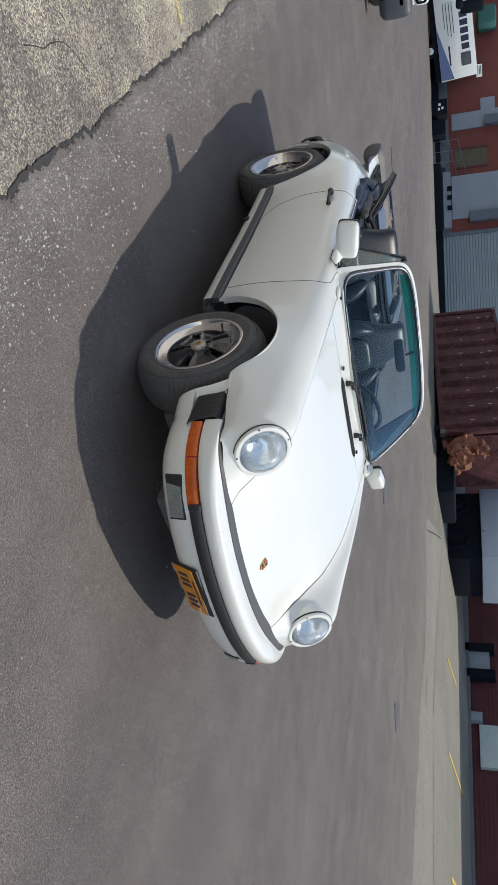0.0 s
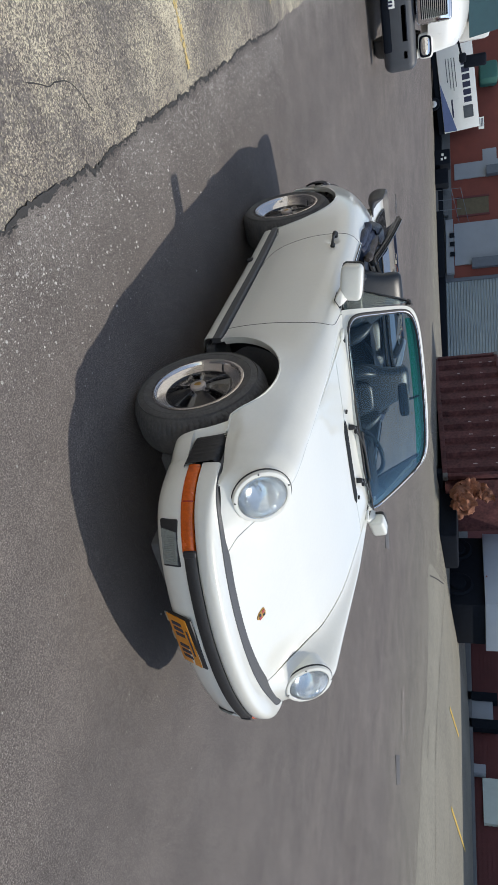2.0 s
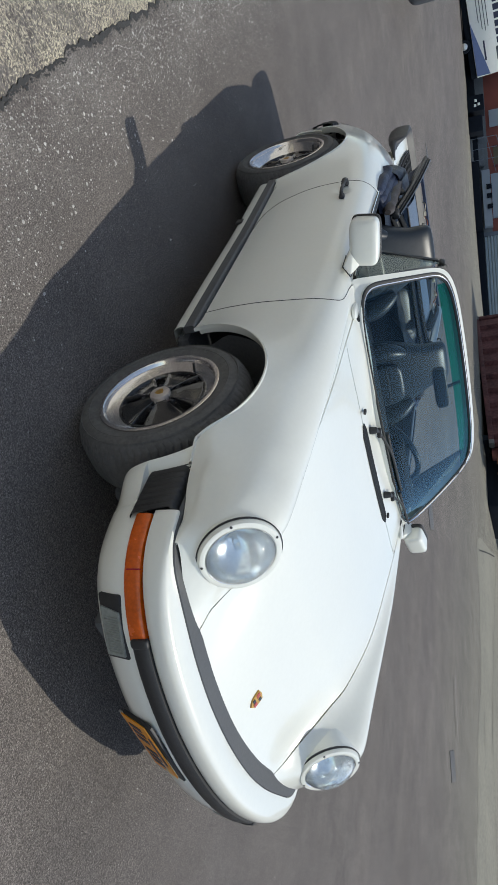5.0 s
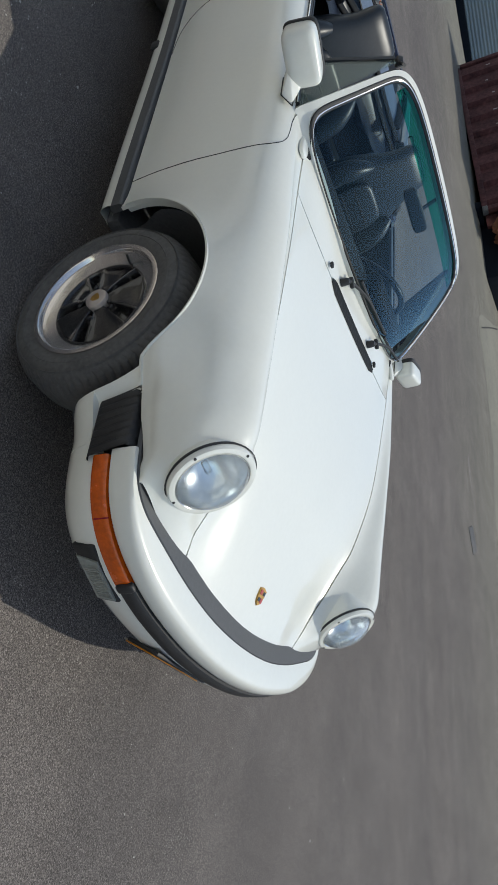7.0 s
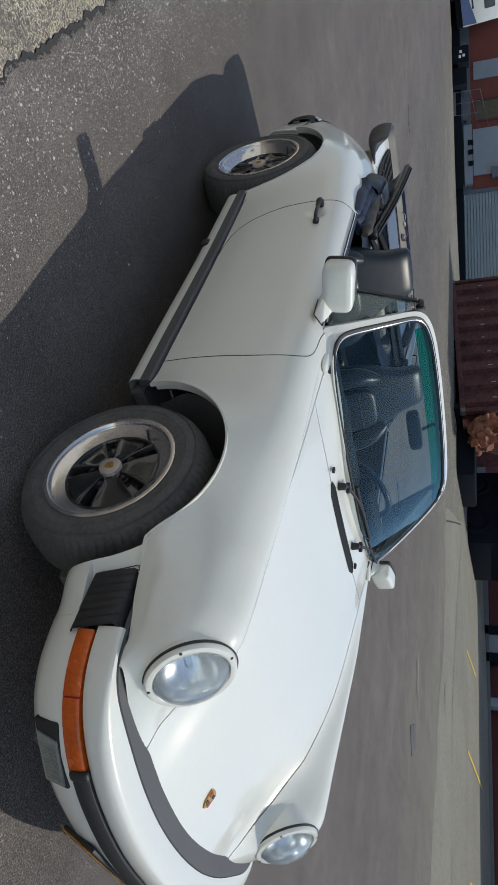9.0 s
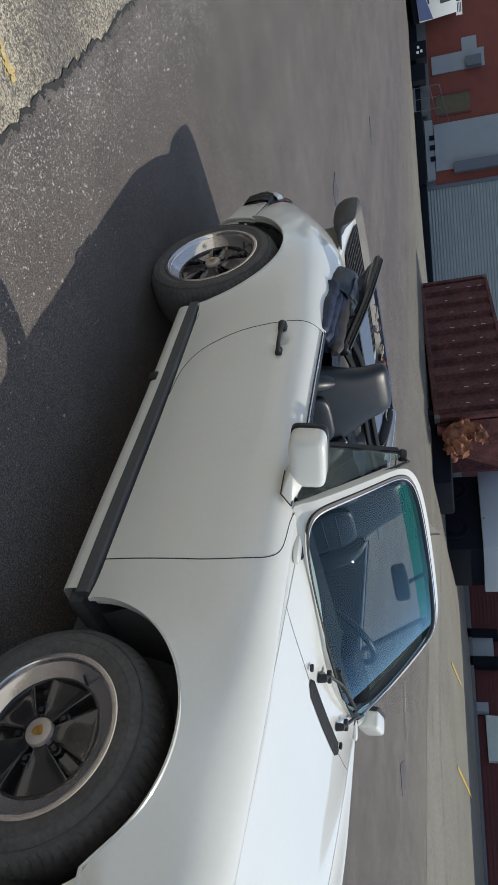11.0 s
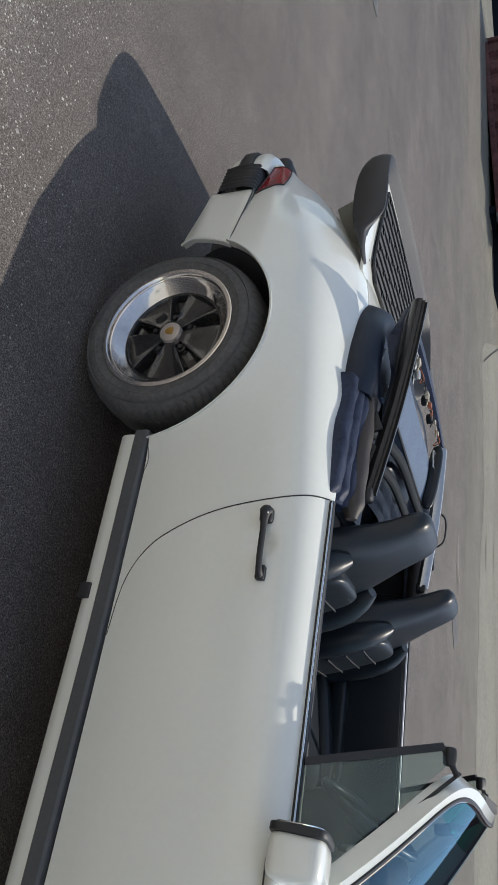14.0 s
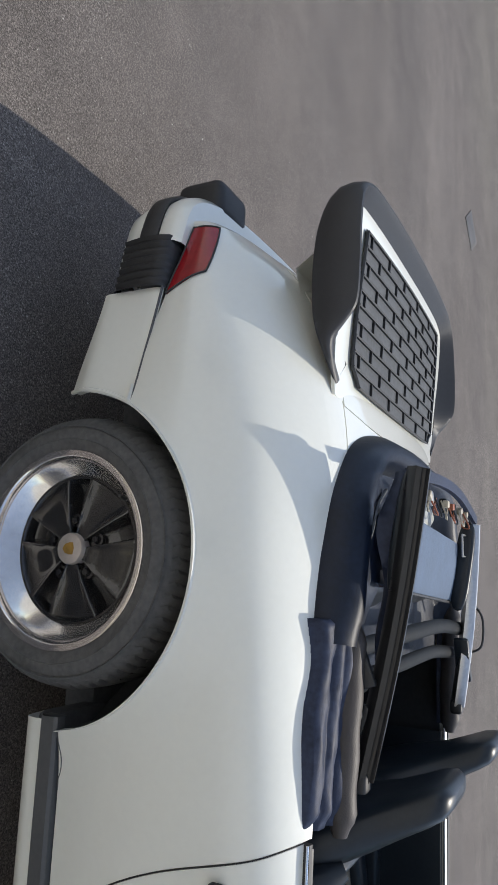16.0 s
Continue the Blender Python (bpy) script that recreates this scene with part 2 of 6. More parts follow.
def hazy(name, color, share, tint=(0.94, 0.97, 0.98)):
    """Fluted or tinted glass with a share of diffuse colour mixed in."""
    m = glass(name, tint, 0.03, 1.4)
    nt = m.node_tree
    out = nt.nodes["Material Output"]
    df, mx = nt.nodes.new("ShaderNodeBsdfDiffuse"), nt.nodes.new("ShaderNodeMixShader")
    wv = nt.nodes.new("ShaderNodeTexNoise")
    wv.inputs["Scale"].default_value, wv.inputs["Detail"].default_value = 22, 3
    rp = nt.nodes.new("ShaderNodeMapRange")
    rp.inputs["To Min"].default_value, rp.inputs["To Max"].default_value = share * 0.6, share * 1.4
    tc = nt.nodes.new("ShaderNodeTexCoord")
    nt.links.new(tc.outputs["Object"], wv.inputs["Vector"]), nt.links.new(wv.outputs["Fac"], rp.inputs["Value"])
    df.inputs["Color"].default_value = (*color, 1)
    old = out.inputs["Surface"].links[0].from_socket
    nt.links.new(rp.outputs["Result"], mx.inputs[0]), nt.links.new(old, mx.inputs[1]), nt.links.new(df.outputs[0], mx.inputs[2])
    nt.links.new(mx.outputs[0], out.inputs["Surface"])
    return m


HEADGLASS = hazy("fluted_headlamp_glass", (0.68, 0.72, 0.73), 0.20)
SIDEGLASS = hazy("hazy_tinted_side_glass", (0.34, 0.42, 0.38), 0.22, (0.66, 0.78, 0.73))
LENSGLASS = glass("lamp_glass", (0.93, 0.95, 0.95), 0.02)
REFLECT = mat("lamp_reflector", (0.84, 0.89, 0.93), 0.22, 1.0, var=0.03)
FOGLENS = mat("ribbed_fog_glass", (0.24, 0.265, 0.25), 0.22, var=0.15, scale=20, coat=0.4)
WIRE_W = mat("cream_plastic", (0.46, 0.40, 0.30), 0.5)
WIRE_R = mat("orange_wire", (0.30, 0.09, 0.04), 0.5)
MIRROR = mat("mirror_glass", (0.9, 0.9, 0.9), 0.02, 1.0, var=0.0, rough_var=0.0)

# ---------------------------------------------------------------- ground
class Nodes:
    """Short names for building a ground material."""

    def __init__(self, name):
        self.m = bpy.data.materials.new(name)
        self.m.use_nodes = True
        self.nt = self.m.node_tree
        self.p = self.nt.nodes["Principled BSDF"]
        self.link = self.nt.links.new
        self.co = self.nt.nodes.new("ShaderNodeTexCoord").outputs["Object"]

    def stretched(self, scale, turn=0.0):
        n = self.nt.nodes.new("ShaderNodeMapping")
        n.inputs["Scale"].default_value = scale
        n.inputs["Rotation"].default_value = (0, 0, radians(turn))
        self.link(self.co, n.inputs["Vector"])
        return n.outputs[0]

    def noise(self, scale, detail, rough=0.6, vec=None):
        n = self.nt.nodes.new("ShaderNodeTexNoise")
        n.inputs["Scale"].default_value, n.inputs["Detail"].default_value, n.inputs["Roughness"].default_value = scale, detail, rough
        self.link(vec or self.co, n.inputs["Vector"])
        return n.outputs["Fac"]

    def cells(self, scale, feature="F1"):
        n = self.nt.nodes.new("ShaderNodeTexVoronoi")
        n.feature = feature
        n.inputs["Scale"].default_value = scale
        self.link(self.co, n.inputs["Vector"])
        return n.outputs["Distance"]

    def chips(self, scale):
        """A random value for each grain."""
        n = self.nt.nodes.new("ShaderNodeTexVoronoi")
        n.inputs["Scale"].default_value = scale
        self.link(self.co, n.inputs["Vector"])
        return n.outputs["Color"]

    def ramp(self, fac, stops):
        r = self.nt.nodes.new("ShaderNodeValToRGB")
        e = r.color_ramp.elements
        while len(e) < len(stops):
            e.new(0.5)
        for k, (pos, c) in enumerate(stops):
            e[k].position, e[k].color = pos, (*((c, c, c) if isinstance(c, float) else c), 1)
        self.link(fac, r.inputs["Fac"])
        return r.outputs["Color"]

    def mix(self, fac, a, b, mode="MIX"):
        x = self.nt.nodes.new("ShaderNodeMix")
        x.data_type, x.blend_type = "RGBA", mode
        if isinstance(fac, float):
            x.inputs[0].default_value = fac
        else:
            self.link(fac, x.inputs[0])
        self.link(a, x.inputs[6]), self.link(b, x.inputs[7])
        return x.outputs[2]

    def done(self, col, rough, height, strength, dist):
        self.link(col, self.p.inputs["Base Color"])
        self.p.inputs["Roughness"].default_value = rough
        self.p.inputs["Specular IOR Level"].default_value = 0.3
        b = self.nt.nodes.new("ShaderNodeBump")
        b.inputs["Strength"].default_value, b.inputs["Distance"].default_value = strength, dist
        self.link(height, b.inputs["Height"]), self.link(b.outputs["Normal"], self.p.inputs["Normal"])
        return self.m


def asphalt_material():
    n = Nodes("worn_asphalt")
    base = n.ramp(n.noise(0.35, 5), [(0.3, (0.101, 0.089, 0.083)), (0.7, (0.134, 0.119, 0.111))])
    # the climbing far half of the yard is paler and dustier
    sep = n.nt.nodes.new("ShaderNodeSeparateXYZ")
    n.link(n.co, sep.inputs[0])
    wob = n.nt.nodes.new("ShaderNodeMath")
    wob.operation = "MULTIPLY_ADD"
    wob.inputs[1].default_value = 5.0
    n.link(n.noise(0.25, 3), wob.inputs[0]), n.link(sep.outputs[1], wob.inputs[2])
    far = n.nt.nodes.new("ShaderNodeMapRange")
    far.inputs["From Min"].default_value, far.inputs["From Max"].default_value = 9.5, 15.5
    n.link(wob.outputs[0], far.inputs["Value"])
    dust = n.ramp(n.noise(0.6, 4), [(0.3, (0.155, 0.146, 0.122)), (0.7, (0.190, 0.180, 0.148))])
    base = n.mix(far.outputs["Result"], base, dust)
    blot = n.ramp(n.noise(2.2, 6, 0.7), [(0.35, 0.88), (0.65, 1.1)])
    grain = n.ramp(n.noise(190, 2, 0.8), [(0.36, 0.50), (0.5, 0.97), (0.64, 1.62)])
    stones = n.ramp(n.chips(230), [(0.2, 0.66), (0.5, 0.97), (0.8, 1.45)])
    fine = n.ramp(n.noise(520, 2, 0.8), [(0.35, 0.6), (0.65, 1.4)])
    col = n.mix(1.0, n.mix(1.0, base, blot, "MULTIPLY"), grain, "MULTIPLY")
    col = n.mix(1.0, col, stones, "MULTIPLY")
    col = n.mix(0.8, col, fine, "MULTIPLY")
    # pale worn aggregate in patches
    chips = n.ramp(n.cells(85), [(0.13, 1.0), (0.26, 0.0)])
    patch = n.ramp(n.noise(1.7, 5, 0.75), [(0.47, 0.0), (0.61, 1.0)])
    pale = n.ramp(n.noise(40, 2), [(0.4, (0.22, 0.21, 0.20)), (0.6, (0.36, 0.34, 0.31))])
    both = n.mix(1.0, chips, patch, "MULTIPLY")
    col = n.mix(both, col, pale)
    lone = n.ramp(n.cells(28), [(0.05, 1.0), (0.08, 0.0)])
    col = n.mix(lone, col, pale)
    pits = n.ramp(n.cells(11), [(0.016, 1.0), (0.022, 0.0)])
    col = n.mix(pits, col, n.ramp(n.noise(3, 1), [(0, 0.02), (1, 0.03)]))
    # cement film and pale chips beside the concrete
    edge = n.nt.nodes.new("ShaderNodeMapRange")
    edge.inputs["From Min"].default_value, edge.inputs["From Max"].default_value = -1.25, -1.72
    n.link(sep.outputs[1], edge.inputs["Value"])
    film = n.mix(1.0, n.ramp(n.noise(2.6, 5, 0.7), [(0.42, 0.0), (0.58, 1.0)]), n.ramp(n.noise(170, 3, 0.8), [(0.50, 0.0), (0.60, 1.0)]), "MULTIPLY")
    band = n.mix(1.0, edge.outputs["Result"], film, "MULTIPLY")
    col = n.mix(band, col, pale)
    # long worn tracks
    tr = n.noise(1.3, 4, 0.6, n.stretched((0.05, 0.9, 1), -42))
    col = n.mix(1.0, col, n.ramp(tr, [(0.35, 0.90), (0.65, (1.10, 1.09, 1.07))]), "MULTIPLY")
    return n.done(col, 0.85, n.noise(190, 4, 0.75), 0.42, 0.005)


def concrete_material():
    n = Nodes("weathered_concrete")
    # pale tan matrix, dark exposed grit whose density changes in broad zones
    base = n.ramp(n.noise(3.0, 6, 0.65), [(0.32, (0.45, 0.41, 0.31)), (0.5, (0.59, 0.53, 0.39)), (0.68, (0.66, 0.60, 0.45))])
    zone = n.noise(0.95, 6, 0.62, n.stretched((1.0, 0.8, 1), 30))
    speck = n.noise(135, 3, 0.75)
    lean = n.nt.nodes.new("ShaderNodeMath")
    lean.operation = "MULTIPLY_ADD"
    lean.inputs[1].default_value = 0.62
    n.link(zone, lean.inputs[0]), n.link(speck, lean.inputs[2])
    grit = n.ramp(lean.outputs[0], [(0.72, 0.0), (0.78, 0.65), (0.90, 0.95)])
    dark = n.ramp(n.noise(60, 2), [(0.4, (0.085, 0.078, 0.074)), (0.6, (0.17, 0.155, 0.145))])
    col = n.mix(grit, base, dark)
    col = n.mix(n.ramp(n.mix(0.5, zone, n.chips(120)), [(0.50, 0.0), (0.56, 0.85)]), col, dark)
    white = n.ramp(n.noise(190, 2, 0.8), [(0.60, 1.0), (0.70, 1.45)])
    col = n.mix(1.0, col, white, "MULTIPLY")
    film = n.ramp(n.noise(1.4, 5, 0.7), [(0.42, (0.80, 0.79, 0.82)), (0.56, 1.0)])
    col = n.mix(1.0, col, film, "MULTIPLY")
    return n.done(col, 0.92, speck, 0.8, 0.006)


ASPHALT = asphalt_material()
CONCRETE = concrete_material()


def yard(x, y):
    """Height of the yard, which climbs gently towards the far wall."""
    return 0.085 * max(0.0, min(y, 24) - 6) * smooth((x + 46) / 36)


xs = [-400, -200, -100, -70] + span(-60, 40, 51) + [60, 120, 400]
ys = [-400, -120, -40, -10] + span(-2, 30, 33) + [60, 120, 400]
bm = sheet([[(x, y, yard(x, y)) for y in ys] for x in xs])
tagged(part("ground", bm, ASPHALT, sharp=60), "dark worn asphalt yard with fine pale gravel", "ground", kind="structure")

# the concrete apron along one side, with a crumbled edge
def apron_edge(x):
    return -1.745 + 0.04 * noise.noise((x * 1.1, 0, 2)) + 0.03 * noise.noise((x * 5, 3, 1)) + 0.022 * noise.noise((x * 17, 5, 3)) + 0.012 * noise.noise((x * 47, 1, 6))


cols = []
for k in range(900):
    x = -11 + k * 0.018
    y = apron_edge(x)
    if k in (0, 899):
        x = -60 if k == 0 else 40
    cols.append([(x, y, -0.004), (x, y - 0.008, 0.004 + 0.003 * noise.noise((x * 30, 1, 1))), (x, y - 0.05, 0.009), (x, y - 0.4, 0.012), (x, -12, 0.012)])
pav = tagged(part("pavement", sheet(cols), CONCRETE), "weathered pale concrete apron with a crumbled edge", "pavement", kind="structure")
# dark bitumen line along the joint, cracks, faded paint
TAR = mat("old_bitumen", (0.035, 0.034, 0.033), 0.8, var=0.3, scale=30, bump=0.6, bump_scale=150)
random.seed(4)
tar = bmesh.new()
for k in range(1500):
    x = random.uniform(-4.5, 1.6)
    y = apron_edge(x) + abs(random.gauss(0.0, 0.014)) - 0.004
    r = random.uniform(0.002, 0.008)
    n = random.randint(5, 8)
    vs = [tar.verts.new((x + r * random.uniform(0.5, 1.4) * math.cos(6.283 * i / n) * 1.6, y + r * random.uniform(0.4, 1.0) * math.sin(6.283 * i / n), 0.0030 + 0.0004 * random.random())) for i in range(n)]
    tar.faces.new(vs)
tagged(part("joint_tar", tar, TAR, smooth_shade=False), "crumbled dark bitumen along the concrete joint", "bitumen", kind="stuff")


def crack(points, width, z=0.0135):
    line = curve_through([(x, y, z) for x, y in points], 60)
    a, b = [], []
    for i, p in enumerate(line):
        w = width * (0.4 + 0.6 * abs(noise.noise(p * 9))) * (1 if 2 < i < 57 else 0.3)
        j = Vector((0.012 * noise.noise(p * 14), 0.012 * noise.noise(p * 14 + Vector((5, 5, 5))), 0))
        a.append(p + j + Vector((0, w, 0)))
        b.append(p + j - Vector((0, w, 0)))
    return sheet([a, b])


tagged(part("crack", crack([(0.071, -2.122), (-0.048, -2.08), (-0.15, -2.075), (-0.281, -2.045), (-0.395, -1.915), (-0.40, -1.86)], 0.005), TAR, pav), "dark crack")
part("crack", crack([(-0.375, -1.83), (-0.368, -1.78), (-0.360, -1.752)], 0.006), TAR, pav)
part("crack", crack([(0.55, -1.95), (0.40, -1.93), (0.30, -1.86), (0.22, -1.80)], 0.002), TAR, pav)
# bitumen squeezed out along the joint, in tongues of uneven width
a, b = [], []
for k in range(520):
    x = -3.6 + k * 0.01
    w = max(0.0, 0.030 * (noise.noise((x * 2.1, 7, 1)) + 0.25) + 0.022 * noise.noise((x * 9, 2, 4)) + 0.012 * noise.noise((x * 31, 2, 9)))
    e = apron_edge(x)
    a.append((x, e - 0.004 - 0.25 * w, 0.0045 + 0.006 * min(1, w / 0.02)))
    b.append((x, e + 0.003 + w, 0.0025))
tagged(part("joint_seal", sheet([a, b]), TAR), "dark old bitumen seal along the concrete joint", "bitumen", kind="structure")
YELLOW = mat("faded_yellow_paint", (0.62, 0.40, 0.05), 0.85, var=0.4, scale=25, fine=150, tint=(0.52, 0.42, 0.22))
for (x0, y0), (x1, y1), n_ in (((-1.776, -2.234), (-1.757, -1.842), 150), ((-4.52, -2.07), (-4.20, -1.92), 50)):
    bm = bmesh.new()
    for k in range(n_):
        f = random.random()
        if noise.noise((f * 5, x0, 1)) < -0.25:
            continue
        cx, cy, r = lerp(x0, x1, f) + random.gauss(0, 0.014), lerp(y0, y1, f), random.uniform(0.004, 0.014)
        bm.faces.new([bm.verts.new((cx + r * random.uniform(0.5, 1.2) * math.cos(1.047 * i), cy + r * random.uniform(0.5, 1.2) * math.sin(1.047 * i), 0.0136 + 0.0006 * random.random())) for i in range(6)])
    part("paint_line", bm, YELLOW, pav, "faded broken yellow paint line", smooth_shade=False)

# loose pale chips and gravel
STONE = mat("pale_stone_chips", (0.46, 0.45, 0.42), 0.85, var=0.3, scale=40, island=0.4)
random.seed(9)
grav = bmesh.new()
for k in range(9000):
    if k < 7000:
        x, y = random.uniform(-4.5, 2.2), -1.70 + abs(random.gauss(0, 0.26))
    else:
        x, y = random.uniform(-5, 3), random.uniform(-1.7, 4)
    if k > 7000 and random.random() < 0.6:
        continue
    r = random.uniform(0.0016, 0.0042) if random.random() < 0.96 else random.uniform(0.005, 0.009)
    base = [grav.verts.new((x + r * random.uniform(0.6, 1.2) * math.cos(6.283 * i / 5), y + r * random.uniform(0.6, 1.2) * math.sin(6.283 * i / 5), 0.0)) for i in range(5)]
    tip = grav.verts.new((x, y, r * 0.7))
    for i in range(5):
        grav.faces.new((base[i], base[(i + 1) % 5], tip))
tagged(part("gravel", grav, STONE, smooth_shade=False), "loose pale stone chips on the asphalt", "gravel", kind="stuff")

# ---------------------------------------------------------------- the car's skin
# x ahead from the front axle, y to the car's left, z up. Half sections: eight points from the lower edge to the centre line.
SECT = {
    0.78: ((.706, .556), (.708, .562), (.705, .569), (.668, .570), (.575, .560), (.420, .556), (.250, .558), (0, .560)),
    0.74: ((.716, .560), (.722, .574), (.728, .606), (.704, .652), (.592, .622), (.432, .573), (.250, .574), (0, .576)),
    0.70: ((.720, .566), (.729, .582), (.739, .627), (.720, .706), (.604, .690), (.444, .590), (.250, .590), (0, .592)),
    0.62: ((.738, .564), (.747, .592), (.755, .634), (.726, .742), (.607, .795), (.444, .626), (.260, .623), (0, .624)),
    0.40: ((.759, .550), (.768, .584), (.776, .640), (.729, .766), (.614, .836), (.474, .718), (.280, .709), (0, .704)),
    0.50: ((.753, .556), (.763, .586), (.770, .638), (.732, .764), (.609, .828), (.455, .680), (.270, .672), (0, .668)),
    0.30: ((.785, .556), (.796, .596), (.786, .640), (.735, .772), (.622, .842), (.494, .760), (.290, .745), (0, .738)),
    0.00: ((.795, .400), (.803, .520), (.800, .660), (.750, .792), (.648, .860), (.555, .822), (.310, .812), (0, .807)),
    -0.30: ((.786, .328), (.798, .450), (.798, .630), (.762, .800), (.675, .872), (.585, .853), (.320, .852), (0, .851)),
    -0.50: ((.782, .326), (.797, .450), (.799, .620), (.767, .802), (.692, .872), (.605, .868), (.330, .882), (0, .887)),
    -0.80: ((.782, .330), (.798, .450), (.801, .612), (.772, .802), (.706, .870), (.620, .884), (.330, .945), (0, .955)),
    -1.30: ((.784, .337), (.800, .450), (.804, .612), (.778, .802), (.706, .874), (.620, .884), (.330, .945), (0, .955)),
    -1.70: ((.786, .337), (.803, .450), (.808, .614), (.781, .802), (.700, .878), (.620, .890), (.330, .900), (0, .900)),
    -2.00: ((.797, .345), (.812, .470), (.818, .622), (.783, .795), (.676, .878), (.600, .892), (.330, .900), (0, .900)),
    -2.27: ((.822, .440), (.832, .530), (.828, .640), (.772, .788), (.645, .870), (.550, .890), (.300, .905), (0, .910)),
    -2.50: ((.815, .470), (.822, .535), (.812, .625), (.748, .762), (.618, .854), (.505, .885), (.280, .897), (0, .902)),
    -2.70: ((.798, .474), (.800, .530), (.787, .607), (.722, .722), (.602, .813), (.477, .853), (.270, .867), (0, .872)),
    -2.90: ((.748, .492), (.752, .530), (.745, .580), (.690, .660), (.586, .744), (.454, .782), (.260, .798), (0, .804)),
    -3.05: ((.695, .508), (.697, .535), (.692, .562), (.655, .606), (.570, .668), (.442, .696), (.250, .710), (0, .716)),
    -3.14: ((.660, .515), (.660, .535), (.655, .552), (.630, .572), (.550, .592), (.430, .600), (.250, .606), (0, .610)),
}
STATIONS = sorted(SECT)
CY = [pchip(STATIONS, [SECT[k][i][0] for k in STATIONS]) for i in range(8)]
CZ = [pchip(STATIONS, [SECT[k][i][1] for k in STATIONS]) for i in range(8)]
NOSE = pchip([-4, 0.35, 0.5, 0.65, 0.78, 1], [0, 0, 0.05, 0.13, 0.17, 0.17])
TAIL = pchip([-4, -3.14, -2.9, -2.65, 1], [0.045, 0.045, 0.03, 0, 0])
ARCHES = ((-0.005, 0.326, 0.378), (-2.262, 0.290, 0.386))


def skin(u, w, s=-1, inset=0.0):
    """A point of the skin: station u, place w on its half section (0 to 7), side s (-1: the car's right)."""
    w = min(max(w, 0.0), 7.0)
    i = min(int(w), 6)
    t = w - i
    pts = []
    for k in (i - 1, i, i + 1, i + 2):
        if k < 0:
            pts.append((2 * CY[0](u) - CY[1](u), 2 * CZ[0](u) - CZ[1](u)))
        elif k > 7:
            pts.append((-CY[6](u), CZ[6](u)))
        else:
            pts.append((CY[k](u), CZ[k](u)))
    (ay, az), (by, bz), (cy, cz), (dy, dz) = pts

    def cr(a, b, c, d):
        return 0.5 * (2 * b + (c - a) * t + (2 * a - 5 * b + 4 * c - d) * t * t + (3 * b - a - 3 * c + d) * t ** 3)
    y, z = cr(ay, by, cy, dy), cr(az, bz, cz, dz)
    x = u - NOSE(u) * (y / 0.75) ** 2 + TAIL(u) * (y / 0.7) ** 2
    if w < 4:
        for ax, azc, r in ARCHES:
            d = math.hypot(x - ax, z - azc) - r
            if d < 0.13:
                y += 0.016 * (1 - max(d, 0) / 0.13) ** 2 * smooth((4 - w) / 1.5)
    dent = math.hypot((x + 1.570) / 0.050, (z - 0.737) / 0.052)
    if dent < 1 and w < 4:
        y -= 0.013 * (1 - dent * dent) ** 2
    return Vector((x, s * (y - inset), z))


def w_at(u, z):
    """Where the side of station u reaches the height z."""
    a, b = 0.0, 4.0
    for _ in range(30):
        m = (a + b) / 2
        if skin(u, m).z < z:
            a = m
        else:
            b = m
    return (a + b) / 2


SEAM_F = pchip([0, 1, 2, 3, 3.5, 3.8, 4.0, 4.4, 5], [-.535, -.525, -.518, -.542, -.575, -.625, -.735, -.79, -.80])
SEAM_R = pchip([0, .12, .3, .6, 1, 2, 3, 3.6, 4.2], [-1.28, -1.42, -1.48, -1.53, -1.575, -1.655, -1.705, -1.722, -1.73])
GAPW = 0.0022


def arch_low(k, u):
    ax, az, r = ARCHES[k]
    return w_at(u, az + math.sqrt(max(r * r - (u - ax) ** 2, 0.0)))


def around_arch(k, top, n_top, n_low, front, rear, s):
    """A panel over a wheel arch: front and rear are limits u(w); top is w."""
    ax, az, r = ARCHES[k]
    bm = bmesh.new()
    over = [ax + r * math.cos(math.pi * i / 40) for i in range(41)]
    over[0] -= 1e-5
    over[-1] += 1e-5
    cols, lows = [], []
    for u in over:
        lo = arch_low(k, u)
        lows.append(lo)
        cols.append([skin(u, w, s) for w in span(lo, top, n_top)])
    sheet(cols, bm)
    for end, limit, lo in ((over[0], front, lows[0]), (over[-1], rear, lows[-1])):
        ws = span(0, lo, n_low)[:-1] + span(lo, top, n_top)
        n = 22
        sheet([[skin(lerp(end, limit(w), i / n), w, s) for w in ws] for i in range(n + 1)], bm)
    return bm


def head_place(s):
    """Where a headlamp sits: z along its axis."""
    n = Vector((0.87, s * 0.01, 0.49)).normalized()
    return Matrix.Translation((0.584, s * 0.607, 0.712)) @ n.to_track_quat("Z", "Y").to_matrix().to_4x4() @ Matrix.Scale(1.07, 4)


car = thing("convertible_car", "white classic convertible sports car, roof folded, parked on asphalt", "car")

